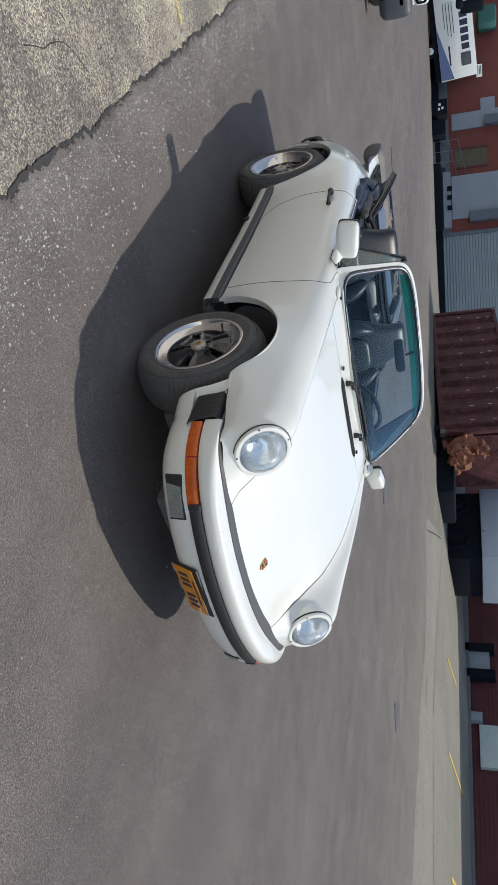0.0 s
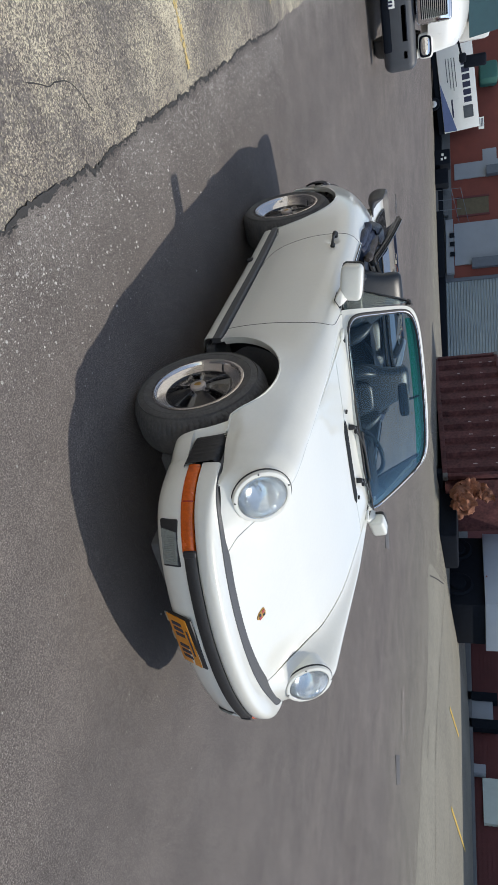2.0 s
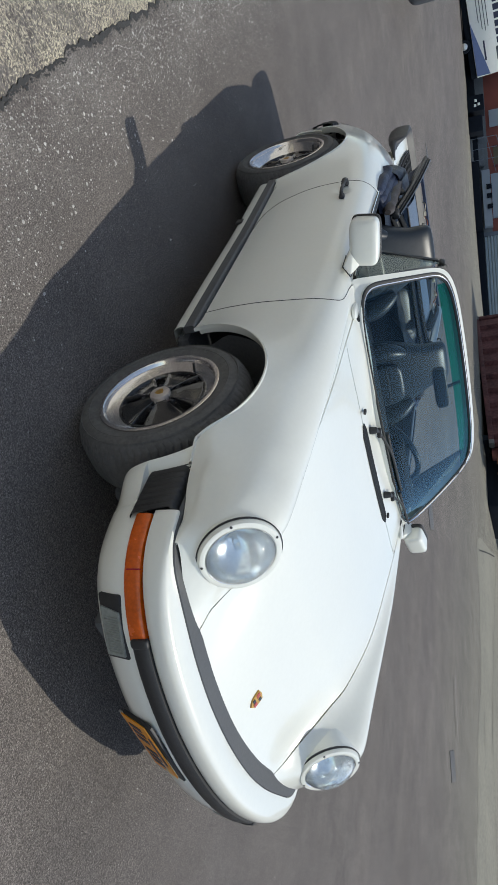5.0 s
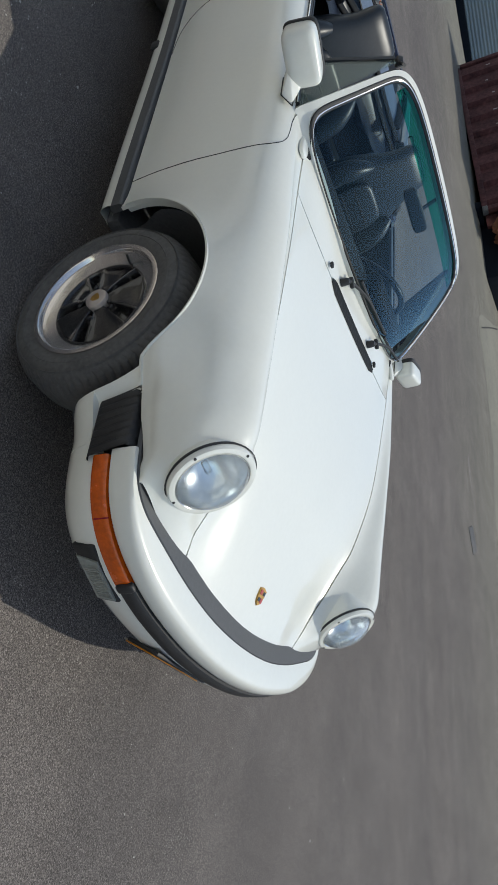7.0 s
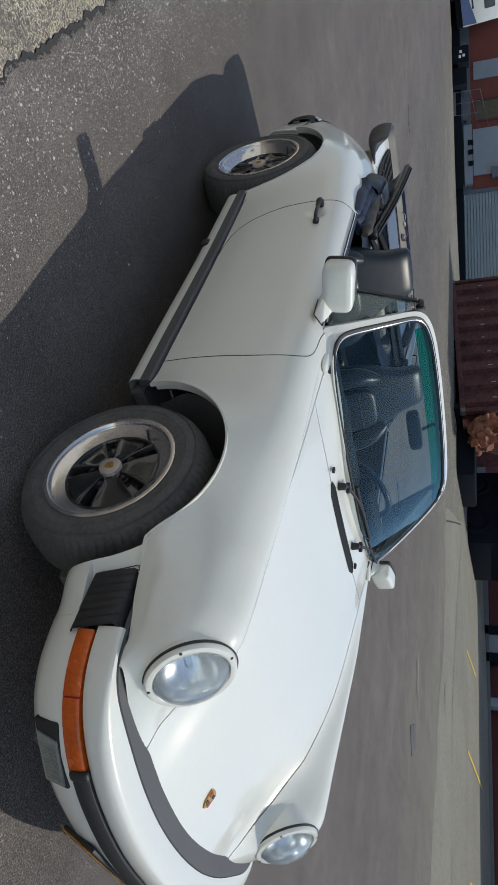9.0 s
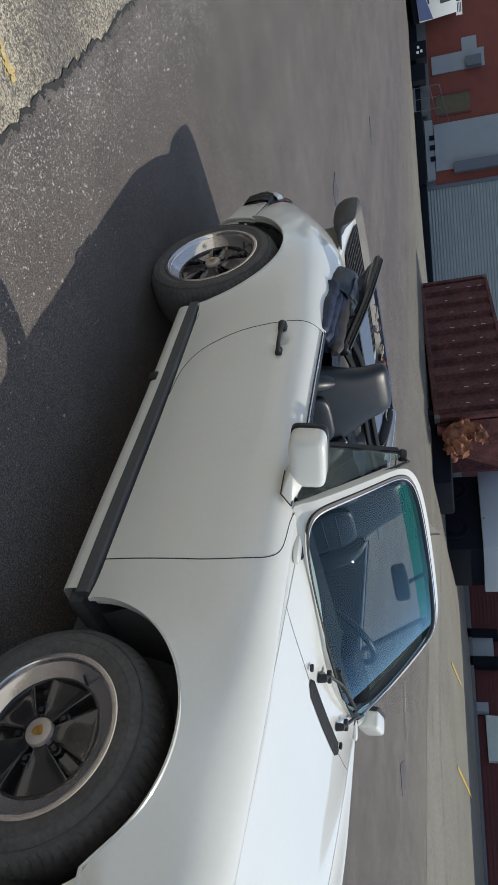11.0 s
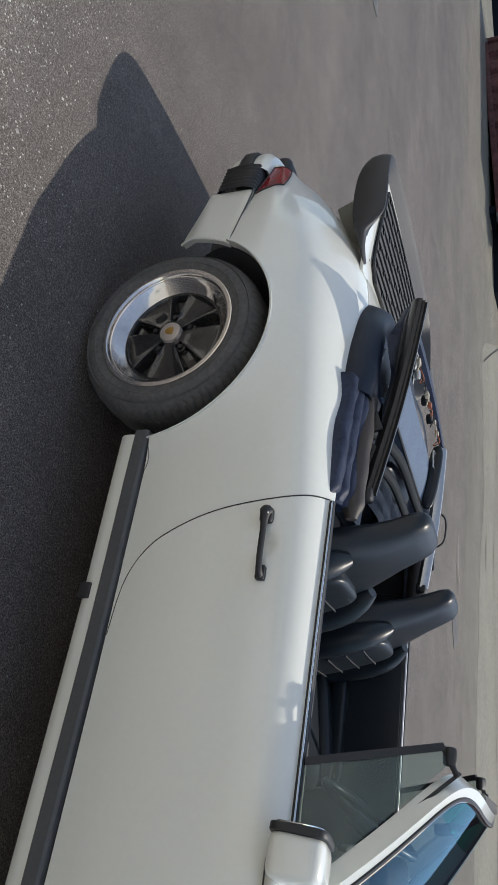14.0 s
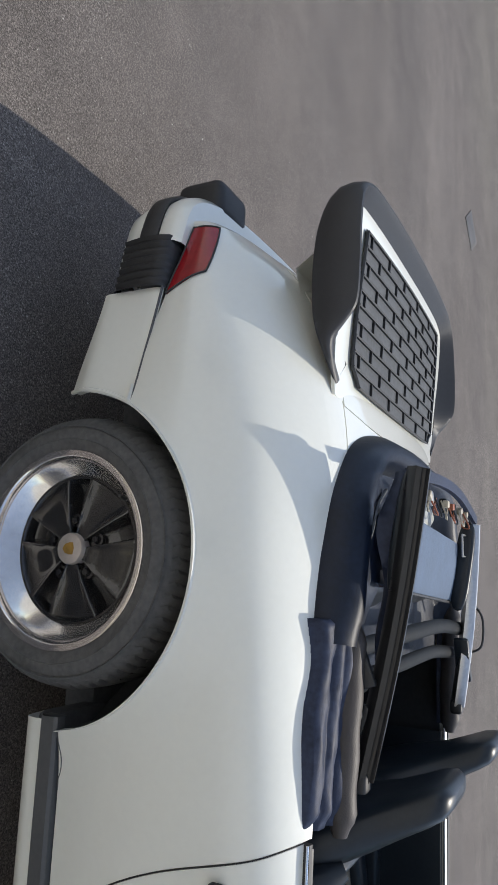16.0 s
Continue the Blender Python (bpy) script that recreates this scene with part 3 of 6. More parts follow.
for s in (-1, 1):
    # front fender, up to the bonnet seam
    bm = around_arch(0, 4.975, 34, 8, lambda w: 0.78, lambda w: SEAM_F(w) + GAPW, s)
    # opening for the headlamp bowl
    into = head_place(s).inverted()
    gone = [f for f in bm.faces if all((lambda q: q.xy.length < 0.1125 and -0.2 < q.z < 0.1)(into @ v.co) for v in f.verts)]
    bmesh.ops.delete(bm, geom=gone, context="FACES")
    for v in bm.verts:
        q = into @ v.co
        if q.xy.length < 0.1125 and -0.2 < q.z < 0.1:
            k = 0.1125 / max(q.xy.length, 1e-4)
            v.co = head_place(s) @ Vector((q.x * k, q.y * k, q.z))
    fender = part("front_fender", folded(bm, 0.012), PAINT, car, "glossy white front fender")
    # door
    ws = [4.02 * i / 70 for i in range(71)]
    bm = sheet([[skin(lerp(SEAM_F(w) - GAPW, SEAM_R(w) + GAPW, i / 100), w, s) for w in ws] for i in range(101)])
    door = part("door", folded(bm, 0.02), PAINT, car, "glossy white door")
    # rear quarter
    bm = around_arch(1, 4.35, 30, 8, lambda w: SEAM_R(w) - GAPW, lambda w: -3.14, s)
    ups = span(-2.30, -3.14, 26)
    sheet([[skin(u, lerp(4.35, lerp(4.35, 4.97, smooth((-2.28 - u) / 0.2)), j / 6), s) for j in range(7)] for u in ups], bm)
    part("rear_quarter", folded(bm, 0.012), PAINT, car, "glossy white rear quarter panel")
    for k, (ax, az, r) in enumerate(ARCHES):
        # rolled lip and dark well
        us = [ax + (r - 0.001) * math.cos(math.pi * i / 48) for i in range(49)]
        rim = [skin(u, arch_low(k, u), s) for u in us]
        lip = [[p + Vector((0, 0, 0.001)), p + Vector((0, s * 0.006, -0.001)), p + Vector((0, s * 0.005, -0.007)), p + Vector((0, -s * 0.004, -0.009)), p + Vector((0, -s * 0.03, -0.004))] for p in rim]
        part("arch_lip", sheet(lip), PAINT, car)
        well = []
        for i in range(37):
            a = math.pi * i / 36
            x, z = ax + (r + 0.012) * math.cos(a), az + (r + 0.012) * math.sin(a)
            well.append([(x, s * yy, max(z, 0.16)) for yy in (0.70 + 0.062 * smooth((z - az) / 0.15), 0.68, 0.60, 0.45)])
        bm = sheet(well)
        bm.faces.new([bm.verts.new(c[-1]) for c in well])
        part("wheel_well", bm, GAP, car, "dark wheel well")

# dark shut lines of the doors
for s in (-1, 1):
    for seam, top in ((SEAM_F, 4.75), (SEAM_R, 4.0)):
        line = [skin(seam(w), w, s, -0.0002) for w in span(0.02, top, 60)]
        part("shut_line", tube(line, 0.0014, 5), RUBBER, car)

# bonnet, cowl, engine lid
def across(u_front, u_rear, w0, nu, nw, wmax=7.0):
    """A panel over the centre line, between u limits given as functions of w."""
    ws = span(w0, wmax, nw)
    cols = []
    for i in range(nu + 1):
        right = [skin(lerp(u_front(w), u_rear(w), i / nu), w, -1) for w in ws]
        cols.append(right + [Vector((p.x, -p.y, p.z)) for p in right[-2::-1]])
    return sheet(cols)


hood_end = lambda w: -0.425 - 0.055 * ((7 - w) / 2) ** 2
bonnet = part("bonnet", folded(across(lambda w: 0.78, hood_end, 5.013, 60, 22), 0.012), PAINT, car, "glossy white front bonnet")
cowl_end = lambda w: -0.562 - 0.245 * ((7 - w) / 2) ** 2
part("cowl", folded(across(lambda w: hood_end(w) - 0.0045, cowl_end, 5.02, 12, 22), 0.012), PAINT, car)
lid_front = lambda w: -2.612 - 0.035 * ((7 - w) / 2) ** 2
part("engine_lid", folded(across(lambda w: lid_front(w) - 0.004, lambda w: -3.13, 5.03, 30, 20), 0.012), PAINT, car, "white engine lid under the spoiler")
part("rear_cowl", folded(across(lambda w: -2.37 - 0.13 * ((7 - w) / 2) ** 2, lid_front, 5.0, 6, 20), 0.03), PAINT, car)
# tail panel
bm = bmesh.new()
pts = [skin(-3.14, w, -1) for w in span(0, 7, 30)]
pts = pts + [Vector((p.x, -p.y, p.z)) for p in pts[-2::-1]]
sheet([pts, [p + Vector((-0.015, 0, -0.02)) for p in pts], [Vector((p.x - 0.01, p.y * 0.98, 0.50)) for p in pts], [Vector((p.x, p.y * 0.98, 0.30)) for p in pts]], bm)
part("tail_panel", bm, PAINT, car)

# underbody
bm = box((1.50, 1.50, 0.06), (-1.15, 0, 0.25), 0.02)
box((2.9, 1.20, 0.10), (-1.15, 0, 0.22), 0.02, bm=bm)
box((1.0, 1.0, 0.14), (0.25, 0, 0.32), 0.02, bm=bm)
# added unseen block: stops sun leaking through the bonnet seam
box((0.34, 1.34, 0.06), (0.52, 0, 0.40), 0.02, bm=bm)
box((0.8, 1.05, 0.20), (-2.7, 0, 0.32), 0.03, bm=bm)
part("underbody", bm, GAP, car, "dark underbody")

# rocker panels: rubber strip above, painted sill below
for s in (-1, 1):
    n = 30
    xs = span(-0.405, -1.905, n)
    prof = [(0.772, 0.334), (0.795, 0.333), (0.801, 0.326), (0.801, 0.292), (0.794, 0.285), (0.770, 0.285)]
    bm = sheet([[(x, s * (y + 0.006 * smooth((-1.2 - x) / 0.7)), z - 0.012 * smooth((x + 1.5) / 1.0)) for y, z in prof] for x in xs], close_v=True)
    for c in (0, -1):
        bm.faces.new([bm.verts.new((xs[c], s * y, z - 0.012 * smooth((xs[c] + 1.5) / 1.0))) for y, z in prof])
    part("sill_strip", bm, STRIP, car, "dark grey rubber sill strip", doubles=1e-6)
    prof = [(0.768, 0.284), (0.790, 0.284), (0.791, 0.264), (0.787, 0.244), (0.777, 0.231), (0.72, 0.225)]
    bm = sheet([[(x, s * (y + 0.006 * smooth((-1.2 - x) / 0.7)), z - 0.012 * smooth((x + 1.5) / 1.0)) for y, z in prof] for x in span(-0.425, -1.895, n)], close_v=True)
    rocker = part("rocker_panel", bm, PAINT, car)
    bm = box((0.044, 0.014, 0.034), (-1.417, s * 0.792, 0.244), 0.003)
    part("jack_cover", bm, RUBBER, rocker)

# ---------------------------------------------------------------- bumpers
def plan_outline(points, n):
    """A smooth line round the car's end from its right to its left, with outward directions."""
    right = [Vector((x, -y, 0)) for y, x in points]
    left = [Vector((p.x, -p.y, 0)) for p in right[-2::-1]]
    line = curve_through(right + left, n)
    # even steps
    acc = [0.0]
    for a, b in zip(line, line[1:]):
        acc.append(acc[-1] + (b - a).length)
    even = []
    for k in range(n):
        d = acc[-1] * k / (n - 1)
        i = min(max(next((j for j, v in enumerate(acc) if v >= d), n - 1), 1), n - 1)
        f = (d - acc[i - 1]) / max(acc[i] - acc[i - 1], 1e-9)
        even.append(line[i - 1].lerp(line[i], f))
    outs = []
    for i in range(n):
        d = even[min(i + 1, n - 1)] - even[max(i - 1, 0)]
        outs.append(Vector((d.y, -d.x, 0)).normalized())
    return even, outs


def belt(line, outs, profile, keep=lambda p: True, narrow=None, closed=False):
    """Carries (inset, z) round an outline."""
    cols = []
    for p, o in zip(line, outs):
        if keep(p):
            k = narrow(p) if narrow else 1.0
            prof = profile(p) if callable(profile) else profile
            cols.append([Vector((p.x, p.y, z)) - o * (d * (k if d > 0 else 1)) for d, z in prof])
    bm = sheet(cols, close_v=closed)
    if closed:
        for c in (cols[0], cols[-1]):
            bm.faces.new([bm.verts.new(q) for q in c])
        bmesh.ops.remove_doubles(bm, verts=bm.verts, dist=1e-6)
    bmesh.ops.recalc_face_normals(bm, faces=bm.faces)
    return bm


FRONT, FOUT = plan_outline([(.757, .33), (.758, .45), (.752, .56), (.725, .665), (.665, .75), (.56, .822), (.42, .876), (.22, .918), (0, .932)], 181)
if FOUT[90].x < 0:
    FOUT = [-o for o in FOUT]
taper = lambda p: lerp(0.20, 1.0, smooth((p.x - 0.60) / 0.27))
fb = thing("front_bumper", "", "")
fb.parent = car
blade = [(0.100, .559), (0.055, .562), (0.022, .560), (0.010, .555), (0.003, .545), (0.0, .530), (0.0, .508), (0.003, .496), (0.010, .489), (0.05, .488)]
part("bumper_blade", belt(FRONT, FOUT, blade, lambda p: p.x > 0.545, taper), PAINT, fb, "white impact bumper blade")


def filler(p):
    k = taper(p)
    a, b = 0.098 * k, lerp(0.100, 0.158, smooth((p.x - 0.50) / 0.28)) + 0.008
    return [(b + 0.01, .545), (b, .564), (a + 0.006, .562), (a, .552)]


part("bumper_filler", belt(FRONT, FOUT, filler, lambda p: p.x > 0.40), STRIP, fb, "dark grey rubber filler above the bumper")
rub = [(0.02, .490), (-0.003, .488), (-0.008, .480), (-0.008, .448), (-0.003, .440), (0.02, .438)]
part("rubber_strip", belt(FRONT, FOUT, rub, lambda p: abs(p.y) < 0.535, closed=True), RUBBER, fb, "black rubber impact strip")
VAL_IN = pchip([.290, .300, .322, .355, .395, .425, .44], [.12, .085, .045, .022, .010, .006, .006])
val = [(0.03, .442), (0.010, .440), (0.006, .425), (0.010, .395), (0.022, .355), (0.045, .322), (0.085, .300), (0.16, .292), (0.22, .297)]
part("valance", belt(FRONT, FOUT, val, lambda p: p.x > 0.49), PAINT, fb, "white front valance below the bumper")
for s in (-1, 1):
    # wrap-round indicator under the blade
    ind = [(0.02, .484), (0.000, .483), (-0.004, .475), (-0.004, .443), (0.000, .435), (0.02, .433)]
    inside = lambda p: s * p.y > 0.535 and p.x > 0.553
    lampy = part("indicator", belt(FRONT, FOUT, ind, inside, closed=True), AMBER, fb, "amber wrap-round indicator")
    for xx in (0.715,):
        k = min((i for i in range(181) if s * FRONT[i].y > 0), key=lambda i: abs(FRONT[i].x - xx))
        p, o = FRONT[k], FOUT[k]
        bm = box((0.004, 0.006, 0.042), (p.x + o.x * 0.003, p.y + o.y * 0.003, 0.464), turn=rot("Z", math.degrees(math.atan2(o.y, o.x)) + 90))
        part("lamp_rib", bm, RED, lampy)
    # corner bellows
    cols = []
    xs = span(0.372, 0.545, 34)
    for k, x in enumerate(xs):
        r = 0.004 * math.cos(2 * math.pi * k / 33 * 7)
        y = 0.752 + r
        cols.append([(x + 0.20 * (0.52 - z), s * (y + yy - (r if not 0.42 < z < 0.535 else 0)), z) for yy, z in ((-0.05, .545), (-0.006, .542), (0.006, .530), (0.006, .49), (0.005, .424), (0.001, .414), (-0.05, .410))])
    part("bellows", sheet(cols), RUBBER, fb, "black rubber corner bellows", sharp=60)
    # side panel between bellows and wheel arch
    cols = []
    ax, az, r = ARCHES[0]
    for k in range(17):
        f = k / 16
        row = []
        for z in span(0.300, 0.4075, 6) + span(0.4085, lerp(0.566, 0.540, f), 8):
            x0 = ax + math.sqrt(max(r * r - (z - az) ** 2, 0)) + 0.001
            x1 = 0.515 if z < 0.408 else 0.378 + 0.20 * (0.52 - z)
            x = lerp(x0, x1, f)
            y = lerp(0.790, 0.757, smooth(f * 1.2)) - (VAL_IN(z) if z < 0.425 else 0.006)
            row.append((x, s * y, z))
        cols.append(row)
    part("bumper_seam", tube([Vector(c[-1]) + Vector((0, s * 0.004, 0.001)) for c in cols], 0.0026, 6), RUBBER, fb)
    part("bumper_seam", tube([Vector(q) + Vector((0, s * 0.0005, 0)) for q in cols[11][7:]], 0.0016, 6), RUBBER, fb)
    part("bumper_side", folded(sheet(cols), 0.015), PAINT, fb, "white panel between wheel arch and bellows")
    # fog lamp, recessed in the valance
    k = min((i for i in range(181) if s * FRONT[i].y > 0), key=lambda i: abs(abs(FRONT[i].y) - 0.568))
    p, o = FRONT[k], FOUT[k]
    m = Matrix.Translation((p.x - o.x * 0.0305, p.y - o.y * 0.0305, 0.382)) @ rot("Z", math.degrees(math.atan2(o.y, o.x))).to_4x4() @ rot("Y", 15).to_4x4()
    fog = part("fog_lamp", moved(box((0.030, 0.190, 0.082), (0, 0, 0), 0.006), m), RUBBER, fb, "rectangular fog lamp in a black housing")
    # lens: a slanted outer edge, ribbed face
    bm = bmesh.new()
    for y, z in ((-s * 0.084, -0.034), (-s * 0.084, 0.034), (s * 0.046, 0.034), (s * 0.060, -0.034)):
        bm.verts.new((0.020, y, z)), bm.verts.new((0.012, y, z))
    bmesh.ops.convex_hull(bm, input=bm.verts)
    lens = part("lens", moved(bm, m), FOGLENS, fog, "pale ribbed lens", smooth_shade=False)
    bm = bmesh.new()
    for q in span(-0.030, 0.074, 15):
        tube([(0.020, -s * q, -0.024), (0.0205, -s * q, 0.026)], 0.0022, 5, bm)
    part("lens_rib", moved(bm, m), FOGLENS, lens)
    # end cap of the rubber strip
    k = min((i for i in range(181) if s * FRONT[i].y > 0), key=lambda i: abs(abs(FRONT[i].y) - 0.532))
    p, o = FRONT[k], FOUT[k]
    part("strip_end", cushion((0.022, 0.03, 0.054), (p.x + o.x * 0.002, p.y + o.y * 0.002, 0.465), rot("Z", math.degrees(math.atan2(o.y, o.x)))), RUBBER, fb)
# registration plate under the bumper, its writing as plain bars
m = Matrix.Translation((0.892, -0.100, 0.352)) @ rot("Y", 24).to_4x4()
plate = part("registration_plate", moved(box((0.004, 0.300, 0.104), (0.012, 0, 0), 0.0015), m), PLATE, fb, "orange-yellow registration plate with dark bars")
part("plate_holder", moved(box((0.012, 0.310, 0.124), (0.003, 0, 0.014), 0.004), m), RUBBER, plate)
for q in (-0.118, 0.0):
    part("holder_tab", moved(box((0.006, 0.055, 0.020), (0.008, q, -0.057), 0.002), m), STEEL, plate, "bare metal tab")
for k, q in enumerate(span(-0.105, 0.105, 7)):
    if k != 3:
        part("plate_bar", moved(box((0.002, 0.020, 0.050), (0.0146, q, -0.008)), m), INK, plate)
part("plate_bar", moved(box((0.002, 0.16, 0.008), (0.0146, 0, 0.037)), m), INK, plate)

# rear bumper
REAR, ROUT = plan_outline([(.800, -2.62), (.775, -2.78), (.745, -2.92), (.722, -3.06), (.672, -3.175), (.55, -3.236), (.35, -3.266), (0, -3.275)], 161)
if ROUT[80].x > 0:
    ROUT = [-o for o in ROUT]
rb = thing("rear_bumper", "", "")
rb.parent = car
blade = [(0.11, .498), (0.055, .512), (0.02, .508), (0.004, .490), (0.0, .465), (0.003, .445), (0.02, .440)]
part("bumper_blade", belt(REAR, ROUT, blade, lambda p: p.x < -3.035), PAINT, rb, "white rear bumper blade")
rub = [(0.02, .438), (-0.004, .446), (-0.010, .438), (-0.010, .400), (-0.004, .392), (0.02, .392)]
part("rubber_strip", belt(REAR, ROUT, rub, lambda p: p.x < -3.03, closed=True), RUBBER, rb, "black rubber strip on the rear bumper")
val = [(0.03, .396), (0.008, .394), (0.006, .37), (0.02, .33), (0.06, .295), (0.14, .285)]
part("valance", belt(REAR, ROUT, val, lambda p: p.x < -2.92), PAINT, rb)
for s in (-1, 1):
    cols = []
    for k, x in enumerate(span(-2.905, -3.052, 34)):
        y = lerp(0.752, 0.722, k / 33) + 0.004 * math.cos(2 * math.pi * k / 33 * 7)
        cols.append([(x, s * (y + yy), z) for yy, z in ((-0.09, .492), (-0.02, .494), (0.004, .486), (0.014, .455), (0.014, .40), (0.006, .352), (-0.03, .344))])
    part("bellows", sheet(cols), RUBBER, rb, "black rubber corner bellows", sharp=60)
    cols = []
    ax, az, r = ARCHES[1]
    for k in range(19):
        f = k / 18
        row = []
        for j in range(13):
            z = lerp(lerp(0.275, 0.318, smooth(f)), lerp(0.474, 0.490, f), j / 12)
            x0 = ax - math.sqrt(max(r * r - (z - az) ** 2, 0)) - 0.001
            x = lerp(x0, -2.906, f)
            y = lerp(0.812, 0.752, f) - 0.03 * smooth((0.34 - z) / 0.08) - 0.010 * smooth((z - 0.47) / 0.02)
            row.append((x, s * y, z))
        cols.append(row)
    part("bumper_seam", tube([Vector(c[-1]) + Vector((0, s * 0.010, 0.001)) for c in cols], 0.0030, 6), GAP, rb)
    part("bumper_side", folded(sheet(cols), 0.02), PAINT, rb, "white panel between wheel arch and bellows")
    part("arch_lip", tube([Vector(q) + Vector((0.002, s * 0.001, 0)) for q in cols[0]], 0.006, 8), PAINT, rb)
    # impact block beside the plate
    bm = box((0.115, 0.17, 0.150), (-3.262, s * 0.45, 0.438), 0.03, 3)
    part("bumper_guard", bm, RUBBER, rb, "black rubber bumper guard")
    # tail lamp wrapping the corner
    cols = []
    for k in range(14):
        f = k / 13
        cols.append([skin(lerp(lerp(-2.925, -2.985, f), -3.134, q), lerp(0.02, lerp(2.3, 3.0, q), f), s, -0.004) for q in span(0, 1, 14)])
    lamp = part("tail_lamp", folded(sheet(cols), 0.01), RED, car, "dark red wrap-round tail lamp")
    rim = [c[0] for c in cols] + cols[-1] + [c[-1] for c in cols[::-1]] + cols[0][::-1]
    part("lamp_seal", tube(rim, 0.0026, 6), RUBBER, lamp)

# ---------------------------------------------------------------- wheels
def wheel(x, y, s, dish, width, spin, rim, disc):
    """A forged five-spoke wheel; local z points outward."""
    m = Matrix.Translation((x, y, 0.314)) @ Matrix.Rotation(radians(90 if s < 0 else -90), 4, "X") @ Matrix.Rotation(radians(spin), 4, "Z")
    hub = new("wheel")
    hub.parent = car
    hub.matrix_basis = m
    h = width / 2
    # carcass: local z = 0 at the rim's outer lip
    prof = [(0.205, -2 * h + 0.01), (0.235, -2 * h - 0.012), (0.275, -2 * h - 0.006), (0.304, -2 * h + 0.022), (0.3135, -2 * h + 0.05), (0.3155, -h), (0.3135, -0.055), (0.305, -0.026),
            (0.293, -0.008), (0.275, 0.006), (0.257, 0.010), (0.236 * rim, 0.008), (0.226 * rim, 0.004), (0.218 * rim, 0.002), (0.212 * rim, -0.004)]
    # grooves cut across the shoulder
    cols = []
    for k in range(288):
        a, cutting = 2 * math.pi * k / 288, k % 4 == 0
        col = []
        for i, (r, z) in enumerate(prof):
            if cutting and i in (6, 7):
                r -= (0.006, 0.005)[i - 6]
            col.append((r * math.cos(a + 0.02 * (i - 6) * (i in (6, 7))), r * math.sin(a + 0.02 * (i - 6) * (i in (6, 7))), z))
        cols.append(col)
    bm = sheet(cols, close_u=True)
    bmesh.ops.recalc_face_normals(bm, faces=bm.faces)
    tyre = part("tyre", bm, TYRE, hub, "black road tyre", sharp=28)
    rib = revolve([(0.280, 0.003), (0.283, 0.0066), (0.286, 0.001)], 96)
    revolve([(0.250, 0.0082), (0.2525, 0.0112), (0.255, 0.0092)], 96, rib)
    part("sidewall_rib", rib, TYRE, tyre)
    bm = bmesh.new()
    for k in range(64):
        a = 2 * math.pi * k / 64
        for zz, tw, ln in ((-0.085, -14, 0.034), (-0.135, 14, 0.034)):
            b = box((0.006, ln, 0.012), (0.3112 if zz < -0.05 else 0.3078, 0, zz), turn=rot("X", tw + 90))
            bmesh.ops.transform(b, matrix=Matrix.Rotation(a, 4, "Z"), verts=b.verts)
            join(bm, b)
    part("tread", bm, TYRE, tyre, smooth_shade=False)
    # polished lip, stepping down into the dish
    prof = [(0.214, -0.004), (0.2175, 0.002), (0.2165, 0.0065), (0.213, 0.008), (0.2035, 0.0072), (0.2008, 0.004), (0.1995, -0.005), (0.1975, -0.009), (0.195, -0.010)]
    part("rim_lip", revolve([(r * rim, z) for r, z in prof], 96), POLISH, hub, "polished aluminium rim lip")
    prof = [(lerp(0.195 * rim, disc, f), lerp(-0.010, -dish + 0.002, f ** 0.85)) for f in span(0, 1, 7)]
    part("rim_dish", revolve(prof, 96), DISH, hub, "polished aluminium rim dish")
    prof = [(disc, -dish + 0.002), (disc - 0.001, -dish + 0.005), (disc - 0.006, -dish + 0.005), (disc - 0.011, -dish - 0.002), (disc - 0.013, -dish - 0.026)]
    part("centre_ring", revolve(prof, 64), GLOSSBLACK, hub, "black wheel centre ring")
    prof = [(disc - 0.004, -dish - 0.020), (disc - 0.012, -dish - 0.026), (0.135, -dish - 0.034), (0.10, -dish - 0.026), (0.07, -dish - 0.008), (0.0, -dish - 0.004)]
    part("wheel_centre", revolve(prof, 64), GLOSSBLACK, hub, "black enamelled wheel centre")
    # spokes
    for k in range(5):
        bm = bmesh.new()
        rs = span(0.030, disc - 0.006, 18)
        cols = []
        for i, r in enumerate(rs):
            f = i / 17
            half = lerp(0.014, 0.076, f ** 1.05) - 0.012 * smooth((f - 0.86) / 0.14) ** 2
            z = -dish + lerp(0.014, 0.002, f) + 0.005 * math.sin(math.pi * f) - 0.016 * smooth((f - 0.93) / 0.07)
            deep = 0.007 * smooth((f - 0.10) / 0.25) * smooth((0.985 - f) / 0.07)
            row = []
            for t, dip in ((-1.22, -0.045), (-1.11, -0.020), (-1.03, -0.002), (-1.0, 0.0005), (-0.94, 0.0015), (-0.84, -0.001), (-0.66, -1), (-0.35, -1.10), (0, -1.15),
                           (0.35, -1.10), (0.66, -1), (0.84, -0.001), (0.94, 0.0015), (1.0, 0.0005), (1.03, -0.002), (1.11, -0.020), (1.22, -0.045)):
                row.append((r, t * half, z + (dip if abs(dip) < 0.5 else dip * deep)))
            cols.append(row)
        sheet(cols, bm)
        bmesh.ops.recalc_face_normals(bm, faces=bm.faces)
        part("spoke", moved(bm, Matrix.Rotation(2 * math.pi * k / 5, 4, "Z")), GLOSSBLACK, hub, "black enamelled spoke", sharp=60)
        # nut in the gap between spokes
        a = 2 * math.pi * (k + 0.5) / 5
        bm = revolve([(0.0, 0.012), (0.0075, 0.012), (0.009, 0.010), (0.0095, 0.0), (0.0095, -0.03)], 6)
